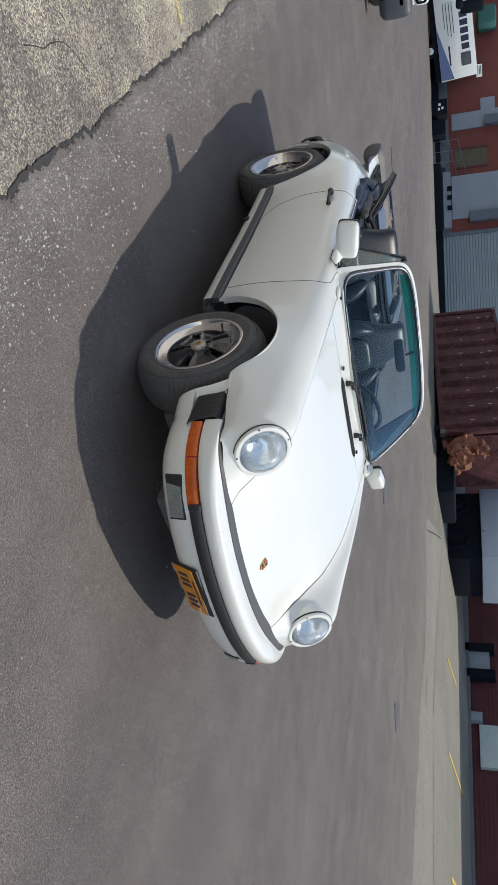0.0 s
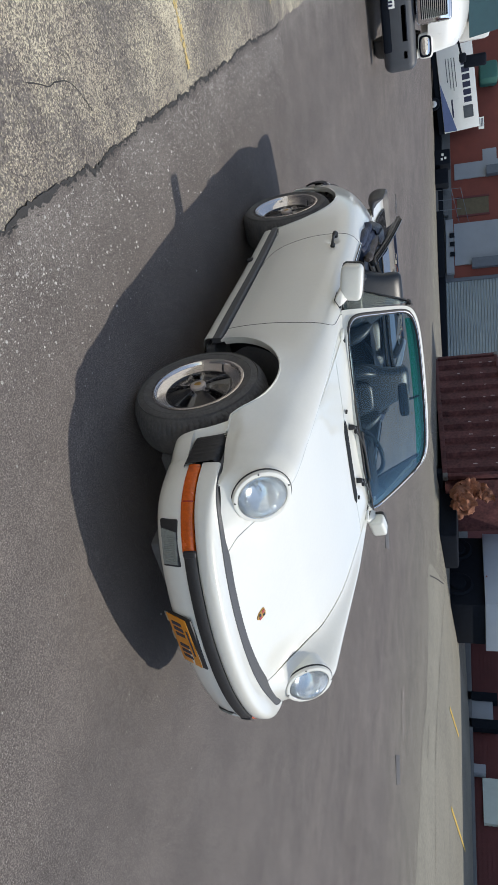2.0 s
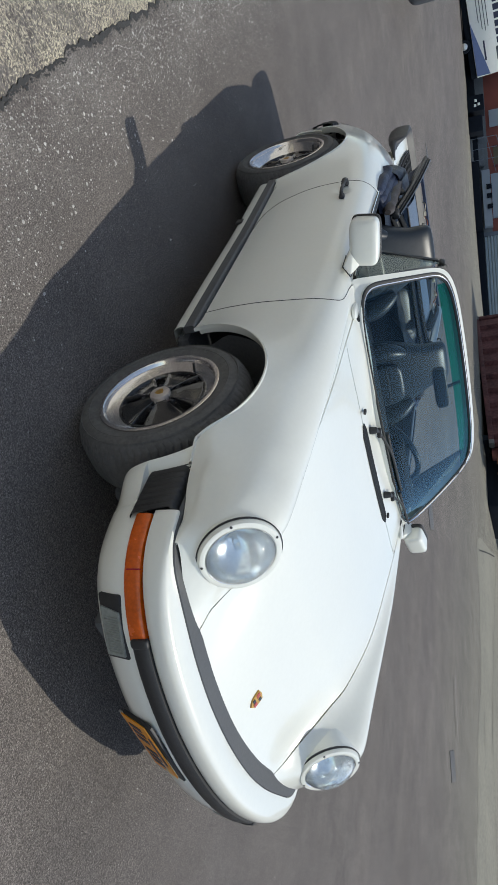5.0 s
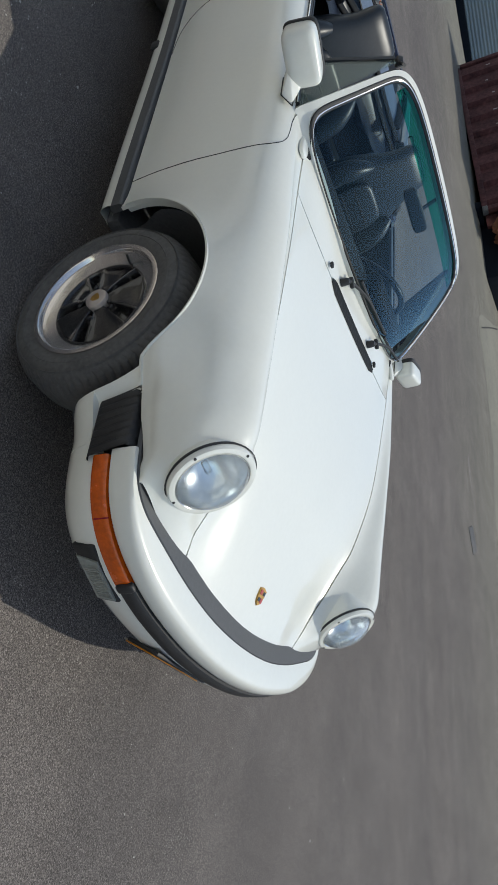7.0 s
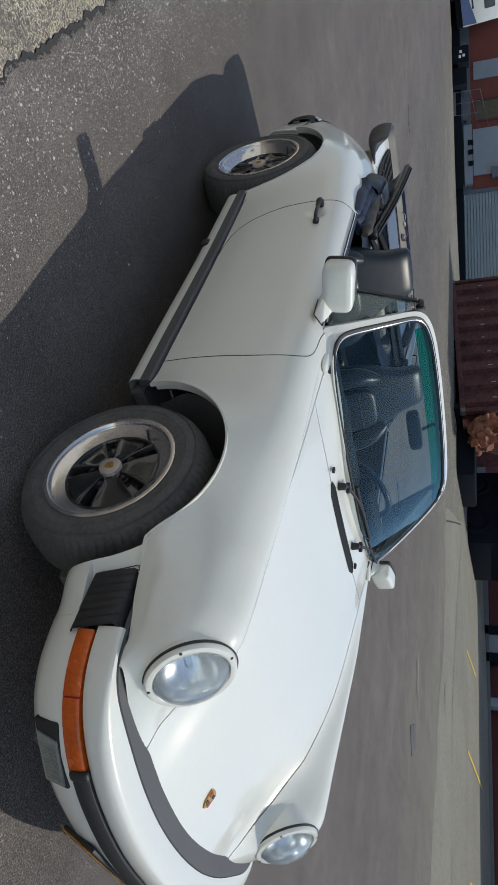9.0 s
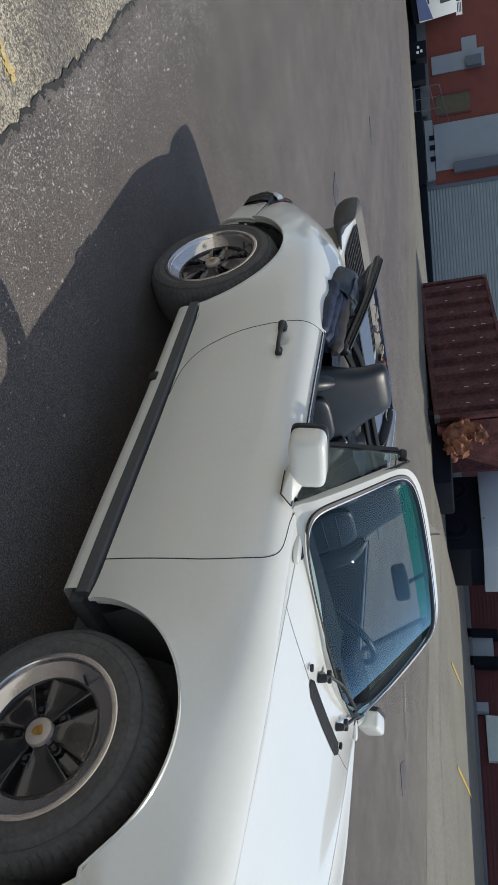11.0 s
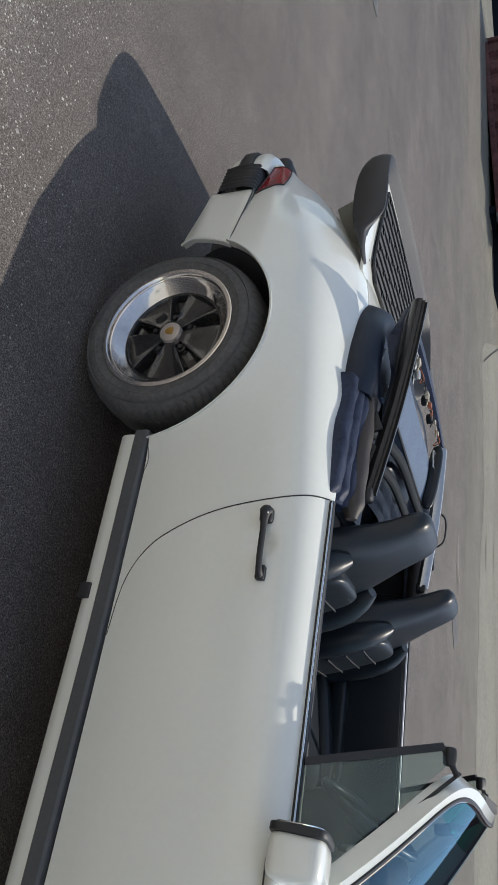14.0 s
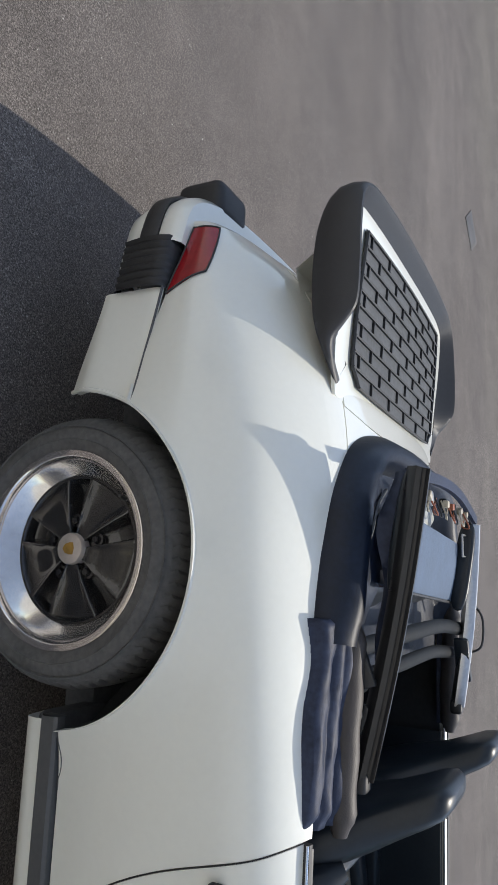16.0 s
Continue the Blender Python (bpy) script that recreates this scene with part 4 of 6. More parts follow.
        nut = part("wheel_nut", moved(bm, Matrix.Translation((0.066 * math.cos(a), 0.066 * math.sin(a), -dish + 0.004))), GLOSSBLACK, hub, "black wheel nut")
        part("nut_seat", moved(revolve([(0.010, 0.002), (0.0155, 0.001), (0.017, -0.006)], 20), Matrix.Translation((0.066 * math.cos(a), 0.066 * math.sin(a), -dish + 0.004))), GLOSSBLACK, nut)
    cap = part("hub_cap", revolve([(0.0, 0.030), (0.028, 0.0295), (0.0345, 0.0275), (0.0365, 0.023), (0.037, 0.0)], 48, m=Matrix.Translation((0, 0, -dish))), CAPSILVER, hub, "silver hub cap with a gold crest")
    bm = bmesh.new()
    outline = [(0.0, -0.017), (0.010, -0.010), (0.014, 0.002), (0.014, 0.012), (0.0, 0.015), (-0.014, 0.012), (-0.014, 0.002), (-0.010, -0.010)]
    top = [bm.verts.new((a, b, -dish + 0.0312)) for a, b in outline]
    low = [bm.verts.new((a, b, -dish + 0.026)) for a, b in outline]
    bm.faces.new(top)
    for i in range(8):
        bm.faces.new((low[i], low[(i + 1) % 8], top[(i + 1) % 8], top[i]))
    part("crest", bm, GOLD, cap, smooth_shade=False)
    bm = tube([(disc + 0.004, 0.0, -dish + 0.006), (disc + 0.012, 0.0, -dish + 0.038)], 0.0045, 8)
    part("valve", moved(bm, Matrix.Rotation(radians(129), 4, "Z")), RUBBER, hub)
    return hub


for s in (-1, 1):
    wheel(0.0, s * 0.782, s, 0.028, 0.205, 21, 1.0, 0.158)
    wheel(-2.272, s * 0.820, s, 0.054, 0.225, 2, 1.045, 0.172)

# ---------------------------------------------------------------- lamps, glass, mirrors
for s in (-1, 1):
    m = head_place(s)
    head = part("headlamp", revolve([(0.112, -0.14), (0.113, -0.03), (0.1145, -0.006), (0.112, 0.003), (0.110, 0.008), (0.104, 0.010), (0.096, 0.009), (0.0935, 0.002)], 64, m=m), PAINT, car, "round headlamp in a white ring")
    part("rim_seal", revolve([(0.115, -0.012), (0.1175, -0.007), (0.115, -0.003)], 64, m=m), RUBBER, head)
    part("chrome_ring", revolve([(0.0950, 0.005), (0.0940, 0.0105), (0.0918, 0.009), (0.0905, -0.004)], 64, m=m), CHROME, head)
    part("reflector", revolve([(0.091, -0.002), (0.088, -0.012), (0.078, -0.030), (0.062, -0.047), (0.044, -0.060), (0.022, -0.068), (0.0, -0.070)], 64, m=m), REFLECT, head)
    lens = part("lens", revolve([(0.0925, 0.003), (0.087, 0.018), (0.068, 0.034), (0.040, 0.043), (0.0, 0.047)], 48, m=m), HEADGLASS, head, "clear domed lens with fluting")
    bm = bmesh.new()
    for k in range(35):
        x = lerp(-0.082, 0.082, k / 34)
        dome = lambda y: 0.045 - 4.4 * (x * x + y * y) - 0.0015
        for y0, y1 in ((0.10, 0.95),):
            ln = math.sqrt(0.086 ** 2 - x * x)
            ys = [lerp(y0, y1, i / 4) * ln for i in range(5)]
            tube([(x, y, dome(y)) for y in ys], 0.0008, 5, bm)
    flute = part("fluting", moved(bm, m), LENSGLASS, lens)
    lens.visible_shadow = flute.visible_shadow = False
    bm = cushion((0.018, 0.018, 0.04), (0, 0, -0.045))
    part("bulb", moved(bm, m), LENSGLASS, head)
    for a in (100, 178, 262) if s < 0 else (80, 180, 278):
        p = (0.106 * math.cos(radians(a)), 0.106 * math.sin(radians(a)), 0.0095)
        part("screw", revolve([(0.0, 0.002), (0.0035, 0.0015), (0.004, -0.002)], 12, m=m @ Matrix.Translation(p)), RUBBER, head)

# crest on the bonnet
cp = skin(0.668, 7)
nrm = (skin(0.64, 7) - skin(0.69, 7)).cross(Vector((0, -1, 0))).normalized()
if nrm.z < 0:
    nrm = -nrm
mm = Matrix.Translation(cp) @ Matrix.Rotation(math.atan2(nrm.x, nrm.z), 4, "Y")
shield = [(0.030, 0.0), (0.024, 0.010), (0.012, 0.018), (-0.006, 0.021), (-0.024, 0.021), (-0.030, 0.0), (-0.024, -0.021), (-0.006, -0.021), (0.012, -0.018), (0.024, -0.010)]
bm = bmesh.new()
top = [bm.verts.new((a, b, 0.005)) for a, b in shield]
low = [bm.verts.new((a * 1.06, b * 1.06, 0.0)) for a, b in shield]
bm.faces.new(top)
for i in range(len(shield)):
    bm.faces.new((low[i], low[(i + 1) % len(shield)], top[(i + 1) % len(shield)], top[i]))
crest = part("bonnet_crest", moved(bm, mm), GOLD, car, "small gold enamel crest", smooth_shade=False)
bm = box((0.016, 0.014, 0.002), (0.012, 0.008, 0.006))
box((0.016, 0.014, 0.002), (-0.013, -0.010, 0.006), bm=bm)
part("crest_field", moved(bm, mm), CRESTRED, crest, smooth_shade=False)
bm = box((0.012, 0.012, 0.002), (0.011, -0.008, 0.006))
box((0.012, 0.012, 0.002), (-0.013, 0.010, 0.006), bm=bm)
part("crest_field", moved(bm, mm), GLOSSBLACK, crest, smooth_shade=False)


# windscreen: s across (-1 to 1), t from foot to header
def screen(a, t, out=0.0):
    foot = Vector((-0.538 - 0.225 * a * a, 0.722 * a, 0.908 - 0.042 * a * a))
    head = Vector((-1.045 - 0.075 * a * a, 0.545 * a, 1.258 - 0.022 * a * a))
    p = foot.lerp(head, t)
    bow = 0.012 * math.sin(math.pi * t)
    return p + Vector((0.55, 0.28 * a, 0.78)) * (bow + out)


def sunk(k, n):
    """How far the frame's foot lies below its line, at point k of n."""
    return -0.020 * smooth((-math.sin(2 * math.pi * k / n - math.pi / 4) - 0.55) / 0.15)


def rounded(k, n, inset_s, inset_t, corner=8.0):
    """A point k of n round the screen with rounded corners, as (a, t)."""
    f = 4 * k / n
    i, g = int(f) % 4, f - int(f)
    ang = 2 * math.pi * k / n - math.pi / 4
    c, s_ = math.cos(ang), math.sin(ang)
    p = 7.0 if s_ > 0 else corner
    d = (abs(c) ** p + abs(s_) ** p) ** (-1 / p)
    v = s_ * d
    return (c * d * (1 - inset_s), 0.5 + 0.5 * v * (1 - inset_t * (1.0 if v > 0 else 0.35)))


N = 160
outer = [screen(*rounded(k, N, 0.0, 0.0, 26.0), -0.012) for k in range(N)]
edge1 = [screen(*rounded(k, N, 0.0, 0.0, 26.0), 0.010 + sunk(k, N)) for k in range(N)]
edge2 = [screen(*rounded(k, N, 0.030, 0.085), 0.014 + 0.5 * sunk(k, N)) for k in range(N)]
edge3 = [screen(*rounded(k, N, 0.034, 0.092), 0.004) for k in range(N)]
inner = [screen(*rounded(k, N, 0.034, 0.092), -0.030) for k in range(N)]
back = [screen(*rounded(k, N, 0.0, 0.0, 26.0), -0.035) for k in range(N)]
bm = sheet([outer, edge1, edge2, edge3, inner, back, outer], close_v=True)
bmesh.ops.remove_doubles(bm, verts=bm.verts, dist=1e-6)
wind = part("windscreen_frame", bm, PAINT, car, "white windscreen frame")
ring = [(0.028, 0.080, 0.0142), (0.032, 0.088, 0.0175), (0.045, 0.106, 0.0175), (0.060, 0.130, 0.011), (0.065, 0.136, 0.005)]
bm = sheet([[screen(*rounded(k, N, i, j), o) for k in range(N)] for i, j, o in ring], close_v=True)
part("screen_seal", bm, RUBBER, wind, "black rubber windscreen seal")
ring = [(0.046, 0.108, 0.0165), (0.048, 0.111, 0.0190), (0.053, 0.119, 0.0180), (0.055, 0.122, 0.0135)]
bm = sheet([[screen(*rounded(k, N, i, j), o) for k in range(N)] for i, j, o in ring], close_v=True)
part("screen_trim", bm, CHROME, wind, "thin bright trim in the seal")
bm = bmesh.new()
rows = []
for f in span(0.0, 1.0, 14):
    rows.append([screen(*[(a * f, 0.5 + (t - 0.5) * f) for a, t in [rounded(k, N, 0.062, 0.132)]][0], 0.008) for k in range(N)])
sheet(rows, bm, close_v=True)
bmesh.ops.remove_doubles(bm, verts=bm.verts, dist=1e-5)
pane = part("windscreen", bm, WSGLASS, wind, "greenish laminated windscreen", sharp=80)
pane.visible_shadow = False
# green shade band along the header
bm = sheet([[screen(a, t, 0.0065) for t in span(0.79, 0.94, 6)] for a in span(-0.88, 0.88, 30)])
BAND = glass("green_shade_band", (0.02, 0.66, 0.46), ior=1.05)
band = part("shade_band", bm, BAND, wind, "green sun band")
band.visible_shadow = False

# interior mirror and header catches
im = part("interior_mirror", cushion((0.035, 0.225, 0.062), screen(0, 0.80, -0.075), rot("Y", -12), power=5), LEATHER, wind, "black interior mirror")
part("stalk", tube([screen(0, 0.80, -0.06), screen(0, 0.93, -0.02)], 0.008, 8), LEATHER, im)

# wipers lying along the foot of the glass
for y, reach in ((-0.165, 0.46), (0.207, 0.44)):
    a0 = y / 0.70
    piv = Vector((-0.485, y, 0.893))
    arm = [piv + Vector((0, 0, 0.012)), piv + Vector((-0.025, 0.035, 0.020)), screen(a0 + 0.22, 0.030, 0.022), screen(a0 + 0.40, 0.055, 0.020)]
    wip = part("wiper", tube(curve_through(arm, 20), [lerp(0.0085, 0.004, k / 19) for k in range(20)], 8), RUBBER, car, "black windscreen wiper")
    part("pivot", revolve([(0.0, 0.022), (0.010, 0.022), (0.014, 0.014), (0.016, -0.01)], 20, m=Matrix.Translation(piv)), RUBBER, wip)
    bl = [screen(a0 + 0.12 + f * 0.52, 0.048 + 0.02 * f, 0.015) for f in span(0, 1, 16)]
    part("blade", tube(bl, 0.006, 6), RUBBER, wip)
    part("grip", cushion((0.045, 0.02, 0.018), arm[1], rot("Z", 40)), RUBBER, wip)
for y in (-0.285, 0.31):
    j = part("washer_jet", cushion((0.026, 0.016, 0.012), (-0.458, y, 0.886)), RUBBER, car)

# air inlet slot in the cowl
cols = []
for y in span(-0.215, 0.30, 26):
    w = 7 - 2 * abs(y) / 0.60
    taper_in = 0.35 + 0.65 * smooth((0.2575 - abs(y - 0.0425)) / 0.04)
    row = []
    for du, dz in ((0.027 * taper_in, 0.0012), (0.022 * taper_in, 0.0036), (-0.022 * taper_in, 0.0032), (-0.027 * taper_in, 0.0012)):
        p = skin(hood_end(w) - 0.002 + du, w, -1 if y < 0 else 1)
        row.append(p + Vector((0, 0, dz)))
    cols.append(row)
vent = part("air_inlet", sheet(cols), DASH, car, "black air inlet grille in front of the windscreen")
for i in range(1, 25):
    a, b = Vector(cols[i][1]), Vector(cols[i][2])
    part("grille_bar", tube([a - Vector((0, 0, 0.0004)), b - Vector((0, 0, 0.0004))], 0.0012, 5), RUBBER, vent)

# quarter light: fixed tinted pane behind the screen pillar with its black post
for s in (-1, 1):
    foot_f, foot_r = Vector((-0.80, s * 0.700, 0.880)), Vector((-1.078, s * 0.696, 0.884))
    top_r, top_f = Vector((-1.160, s * 0.552, 1.176)), Vector((-1.128, s * 0.556, 1.196))
    pts = [foot_f, foot_r, top_r, top_f]
    bm = bmesh.new()
    bm.faces.new([bm.verts.new(p) for p in (pts if s > 0 else pts[::-1])])
    g = part("quarter_light", bm, SIDEGLASS, car, "grey-green tinted quarter light", smooth_shade=False)
    g.visible_shadow = False
    part("frame_post", sweep([foot_r, top_r], [(-0.009, -0.008), (0.009, -0.008), (0.009, 0.008), (-0.009, 0.008)], (0, s, 0.3)), RUBBER, g, "black post")
    part("pillar_seal", sweep([foot_f + Vector((0.02, -s * 0.006, -0.01)), top_f + Vector((0.02, -s * 0.006, 0.02))], [(-0.004, -0.004), (0.004, -0.004), (0.004, 0.003), (-0.004, 0.003)], (0, s, 0.3)), RUBBER, g, "black pillar seal")
    part("top_rail", tube([top_r, top_f + Vector((0.03, 0, 0.015))], 0.007, 8), RUBBER, g)
    # waist seal along the door top
    ws = [skin(u, 4.05, s) + Vector((0, -s * 0.004, 0.004)) for u in span(-0.82, -1.725, 24)]
    part("waist_seal", sweep(ws, [(-0.008, -0.012), (0.008, -0.012), (0.009, 0.003), (0.003, 0.008), (-0.008, 0.006)], (0, 0, 1)), RUBBER, car, "black waist seal on the door top")
    part("waist_trim", tube([p + Vector((0, s * 0.011, 0.003)) for p in ws], 0.0026, 6), CHROME, car, "thin bright waist trim")

for s in (-1, 1):
    part("header_cap", cushion((0.044, 0.034, 0.028), (-1.140, s * 0.548, 1.192), rot("X", s * 30), power=4, n=12), RUBBER, wind, "black rubber header end")

# fillets at the pillars' feet
for s in (-1, 1):
    foot = skin(-0.70, 5.0, s)
    part("pillar_fillet", cushion((0.17, 0.055, 0.026), foot + Vector((0, 0, -0.004)), rot("Z", s * 16) @ rot("Y", -6), power=3, n=12), PAINT, car)

# door mirrors
for s in (-1, 1):
    c = Vector((-0.887, s * 0.818, 0.931)) if s < 0 else Vector((-0.790, 0.838, 0.922))
    tw = rot("Z", s * 10) @ rot("X", s * 8)
    b = tw @ Vector((-1, 0, 0))
    mir = part("door_mirror", cushion((0.092, 0.190 if s < 0 else 0.142, 0.118 if s < 0 else 0.098), c, tw, power=5.0, n=18), PAINT, car, "white door mirror")
    part("housing_edge", cushion((0.022, 0.194 if s < 0 else 0.147, 0.122 if s < 0 else 0.102), c + b * 0.046, tw, power=6, n=14), RUBBER, mir, "black mirror surround")
    part("mirror_glass", cushion((0.006, 0.172 if s < 0 else 0.128, 0.102 if s < 0 else 0.085), c + b * 0.056, tw, power=7), MIRROR, mir)
    # wedge foot on the door's front corner
    dz = c.z - 0.928
    base = [(-0.765, 0.730, 0.872), (-0.885, 0.735, 0.880), (-0.878, 0.772, 0.846), (-0.785, 0.768, 0.844)]
    top = [(-0.868, 0.748, 0.917 + dz), (-0.932, 0.748, 0.917 + dz), (-0.872, 0.815, 0.880 + dz), (-0.928, 0.815, 0.880 + dz)]
    if s > 0:
        base, top = [(x + 0.05, y, z) for x, y, z in base], [(x + 0.09, y + 0.015, z) for x, y, z in top]
    bm = bmesh.new()
    for x, y, z in base + top:
        bm.verts.new((x, s * y, z))
    bmesh.ops.convex_hull(bm, input=bm.verts)
    bmesh.ops.bevel(bm, geom=bm.edges[:], offset=0.006, segments=2, affect="EDGES", profile=0.5)
    part("mirror_foot", bm, PAINT, mir, sharp=50)
    rim = [Vector((x, s * (y + 0.001), z)) for x, y, z in base]
    part("foot_gasket", tube(rim + rim[:1], 0.0024, 5), RUBBER, mir)

# door handles
for s in (-1, 1):
    w0 = w_at(-1.60, 0.745)
    path = [skin(u, w0 + dw, s) + Vector((0, s * off, 0)) for u, dw, off in ((-1.650, 0, 0.010), (-1.640, 0, 0.022), (-1.59, 0, 0.030), (-1.53, 0.02, 0.032), (-1.488, 0.03, 0.026), (-1.478, 0.03, 0.008))]
    hd = part("door_handle", tube(curve_through(path, 22), [0.017, 0.018, 0.018, 0.017, 0.014, 0.012, 0.010, 0.009] + [0.0080] * 8 + [0.0085, 0.009, 0.009, 0.009, 0.009, 0.008], 12, flat=1.0, up=(0, 1, 0)), RUBBER, car, "black pull door handle")
    pl = skin(-1.642, w0, s) + Vector((0, s * 0.029, 0.002))
    part("lock", revolve([(0.0, 0.002), (0.008, 0.002), (0.0095, 0.0), (0.0095, -0.01)], 20, m=Matrix.Translation(pl) @ Matrix.Rotation(radians(90 if s < 0 else -90), 4, "X")), STEEL, hd, "steel key lock")
    part("handle_foot", cushion((0.040, 0.018, 0.026), skin(-1.488, w0 + 0.02, s) + Vector((0, s * 0.006, 0)), power=5), RUBBER, hd)
    part("handle_foot", cushion((0.044, 0.022, 0.036), skin(-1.640, w0, s) + Vector((0, s * 0.008, 0)), power=4), RUBBER, hd)

# fuel-flap-like jacking cover seam low on the quarter panel
for s in (-1,):
    loop = []
    for k in range(15):
        a = math.pi * k / 14
        u = -1.815 + 0.062 * math.cos(a)
        loop.append(skin(u, w_at(u, 0.302 + 0.045 * math.sin(a)), s) + Vector((0, s * 0.0005, 0)))
    part("seam_line", tube(loop, 0.0012, 5), GAP, car)

# ---------------------------------------------------------------- rear spoiler with its grille
def tray(a, f):
    """The spoiler's deck: a across (-1 to 1), f from front to back."""
    x = lerp(-2.640 - 0.030 * abs(a) ** 2.2, -3.290 + 0.045 * a * a, f)
    y = a * lerp(0.560, 0.585, math.sin(math.pi * min(f * 1.1, 1)))
    z = lerp(0.872 - 0.012 * a * a, 0.900, smooth(f))
    return Vector((x, y, z))


sp = thing("rear_spoiler", "", "")
sp.parent = car
cols = [[tray(a, f) - Vector((0, 0, 0.004)) for f in span(0.0, 0.90, 20)] for a in span(-0.95, 0.95, 41)]
bm = sheet(cols)
part("spoiler_deck", folded(bm, 0.010, (0, 0, 0.5)), PAINT, sp, "white spoiler deck")
# flexible dark lip round back and sides
# rows from the forward end to the middle of the back: x, y, top, foot, width to the inside
rows = [(-2.698, .524, .864, .852, .012), (-2.742, .572, .866, .842, .030), (-2.785, .602, .874, .832, .055), (-2.825, .607, .908, .823, .060), (-2.870, .606, .932, .816, .060), (-2.96, .604, .937, .813, .060),
        (-3.06, .598, .936, .819, .060), (-3.135, .583, .935, .833, .062), (-3.185, .556, .934, .846, .066), (-3.215, .505, .935, .853, .070), (-3.232, .42, .936, .856, .072), (-3.245, .22, .938, .858, .076), (-3.248, 0, .939, .858, .078)]
half = [Vector((x, -y, 0)) for x, y, *_ in rows]
whole = half + [Vector((p.x, -p.y, 0)) for p in half[-2::-1]]
prop = [Vector(r[2:]) for r in rows]
prop = curve_through(prop + prop[-2::-1], 121)
ring = curve_through(whole, 121)
cols = []
for k, p in enumerate(ring):
    d = ring[min(k + 1, 120)] - ring[max(k - 1, 0)]
    out = Vector((d.y, -d.x, 0)).normalized()
    if out.dot(p - Vector((-2.9, 0, 0))) < 0:
        out = -out
    top, foot, wide = prop[k]
    at = lambda o, z: Vector((p.x + out.x * o, p.y + out.y * o, z))
    deck = min(0.866, top - 0.006)
    cols.append([at(-wide, deck), at(-wide * 0.62, lerp(deck, top, 0.35)), at(-wide * 0.30, lerp(deck, top, 0.82)), at(-0.008, top), at(-0.001, top - 0.002), at(0.004, lerp(foot, top, 0.86)),
                 at(0.008, lerp(foot, top, 0.55)), at(0.004, lerp(foot, top, 0.22)), at(-0.008, foot + 0.002), at(-0.03, foot), at(-0.08, foot + 0.012)])
bm = sheet(cols)
for c in (cols[0], cols[-1]):
    bm.faces.new([bm.verts.new(q) for q in c])
bmesh.ops.remove_doubles(bm, verts=bm.verts, dist=1e-6)
bmesh.ops.recalc_face_normals(bm, faces=bm.faces)
LIPM = mat("dark_grey_polyurethane", (0.028, 0.029, 0.033), 0.5, var=0.12, scale=8, bump=0.15, bump_scale=350)
part("spoiler_lip", bm, LIPM, sp, "dark grey rubber spoiler lip", sharp=50)
# grille: dark well, long slats, short bars between them
GF0, GF1 = 0.105, 0.775
ga = lambda f: lerp(0.79, 0.75, (f - GF0) / (GF1 - GF0)) - 0.09 * smooth((GF0 + 0.07 - f) / 0.07)
cols = [[tray(a * ga(f), f) + Vector((0, 0, 0.0025)) for f in span(GF0, GF1, 24)] for a in span(-1, 1, 24)]
grille = part("grille", sheet(cols), GAP, sp, "black slatted engine grille")
slats = 10
for k in range(slats + 1):
    f = lerp(GF0, GF1, k / slats)
    row = [tray(a * ga(f), f) + Vector((0, 0, 0.008)) for a in span(-1, 1, 24)]
    part("slat", sweep(row, [(-0.008, -0.008), (0.003, -0.008), (0.007, 0.002), (0.003, 0.004)], (0, 0, 1)), RUBBER, grille)
for k in range(slats):
    for j in range(5):
        a = lerp(-1, 1, (j + (0.25 if k % 2 else 0.75)) / 5) * ga(lerp(GF0, GF1, (k + 0.5) / slats))
        p, q = tray(a, lerp(GF0, GF1, (k + 0.1) / slats)), tray(a, lerp(GF0, GF1, (k + 0.95) / slats))
        part("grille_bar", sweep([p + Vector((0, 0, 0.008)), q + Vector((0, 0, 0.008))], [(-0.003, -0.006), (0.003, -0.006), (0.003, 0.001), (-0.003, 0.001)], (0, 0, 1)), RUBBER, grille)
for s in (-1, 1):
    row = [tray(s * ga(f), f) + Vector((0, 0, 0.006)) for f in span(GF0, GF1, 24)]
    part("grille_edge", tube(row, 0.005, 6), RUBBER, grille)
# pedestal down to the lid
cols = []
for a in span(-0.86, 0.86, 25):
    cols.append([tray(a, f) + Vector((0, 0, -0.006)) for f in (0.02,)] + [tray(a, 0.30) + Vector((0, 0, -0.10)), tray(a * 0.95, 0.62) + Vector((0, 0, -0.17)), tray(a * 0.9, 0.80) + Vector((0, 0, -0.06))])
part("spoiler_base", sheet(cols), PAINT, sp)

# ---------------------------------------------------------------- cabin
bm = bmesh.new()
tub = [[(x, -0.672, 0.862), (x, -0.66, 0.55), (x, -0.64, 0.27), (x, 0.0, 0.25), (x, 0.64, 0.27), (x, 0.66, 0.55), (x, 0.672, 0.862)] for x in (-0.62, -1.0, -1.4, -1.85)]
sheet(tub, bm)
sheet([[(-0.62, y, 0.27) for y in span(-0.66, 0.66, 3)], [(-0.60, y, 0.86) for y in span(-0.66, 0.66, 3)]], bm)
rear = [[(-1.85, y, 0.27), (-1.85, y, 0.55), (-2.05, y, 0.56), (-2.28, y * 0.85, 0.75), (-2.42, y * 0.7, 0.87)] for y in span(-0.62, 0.62, 7)]
sheet(rear, bm)
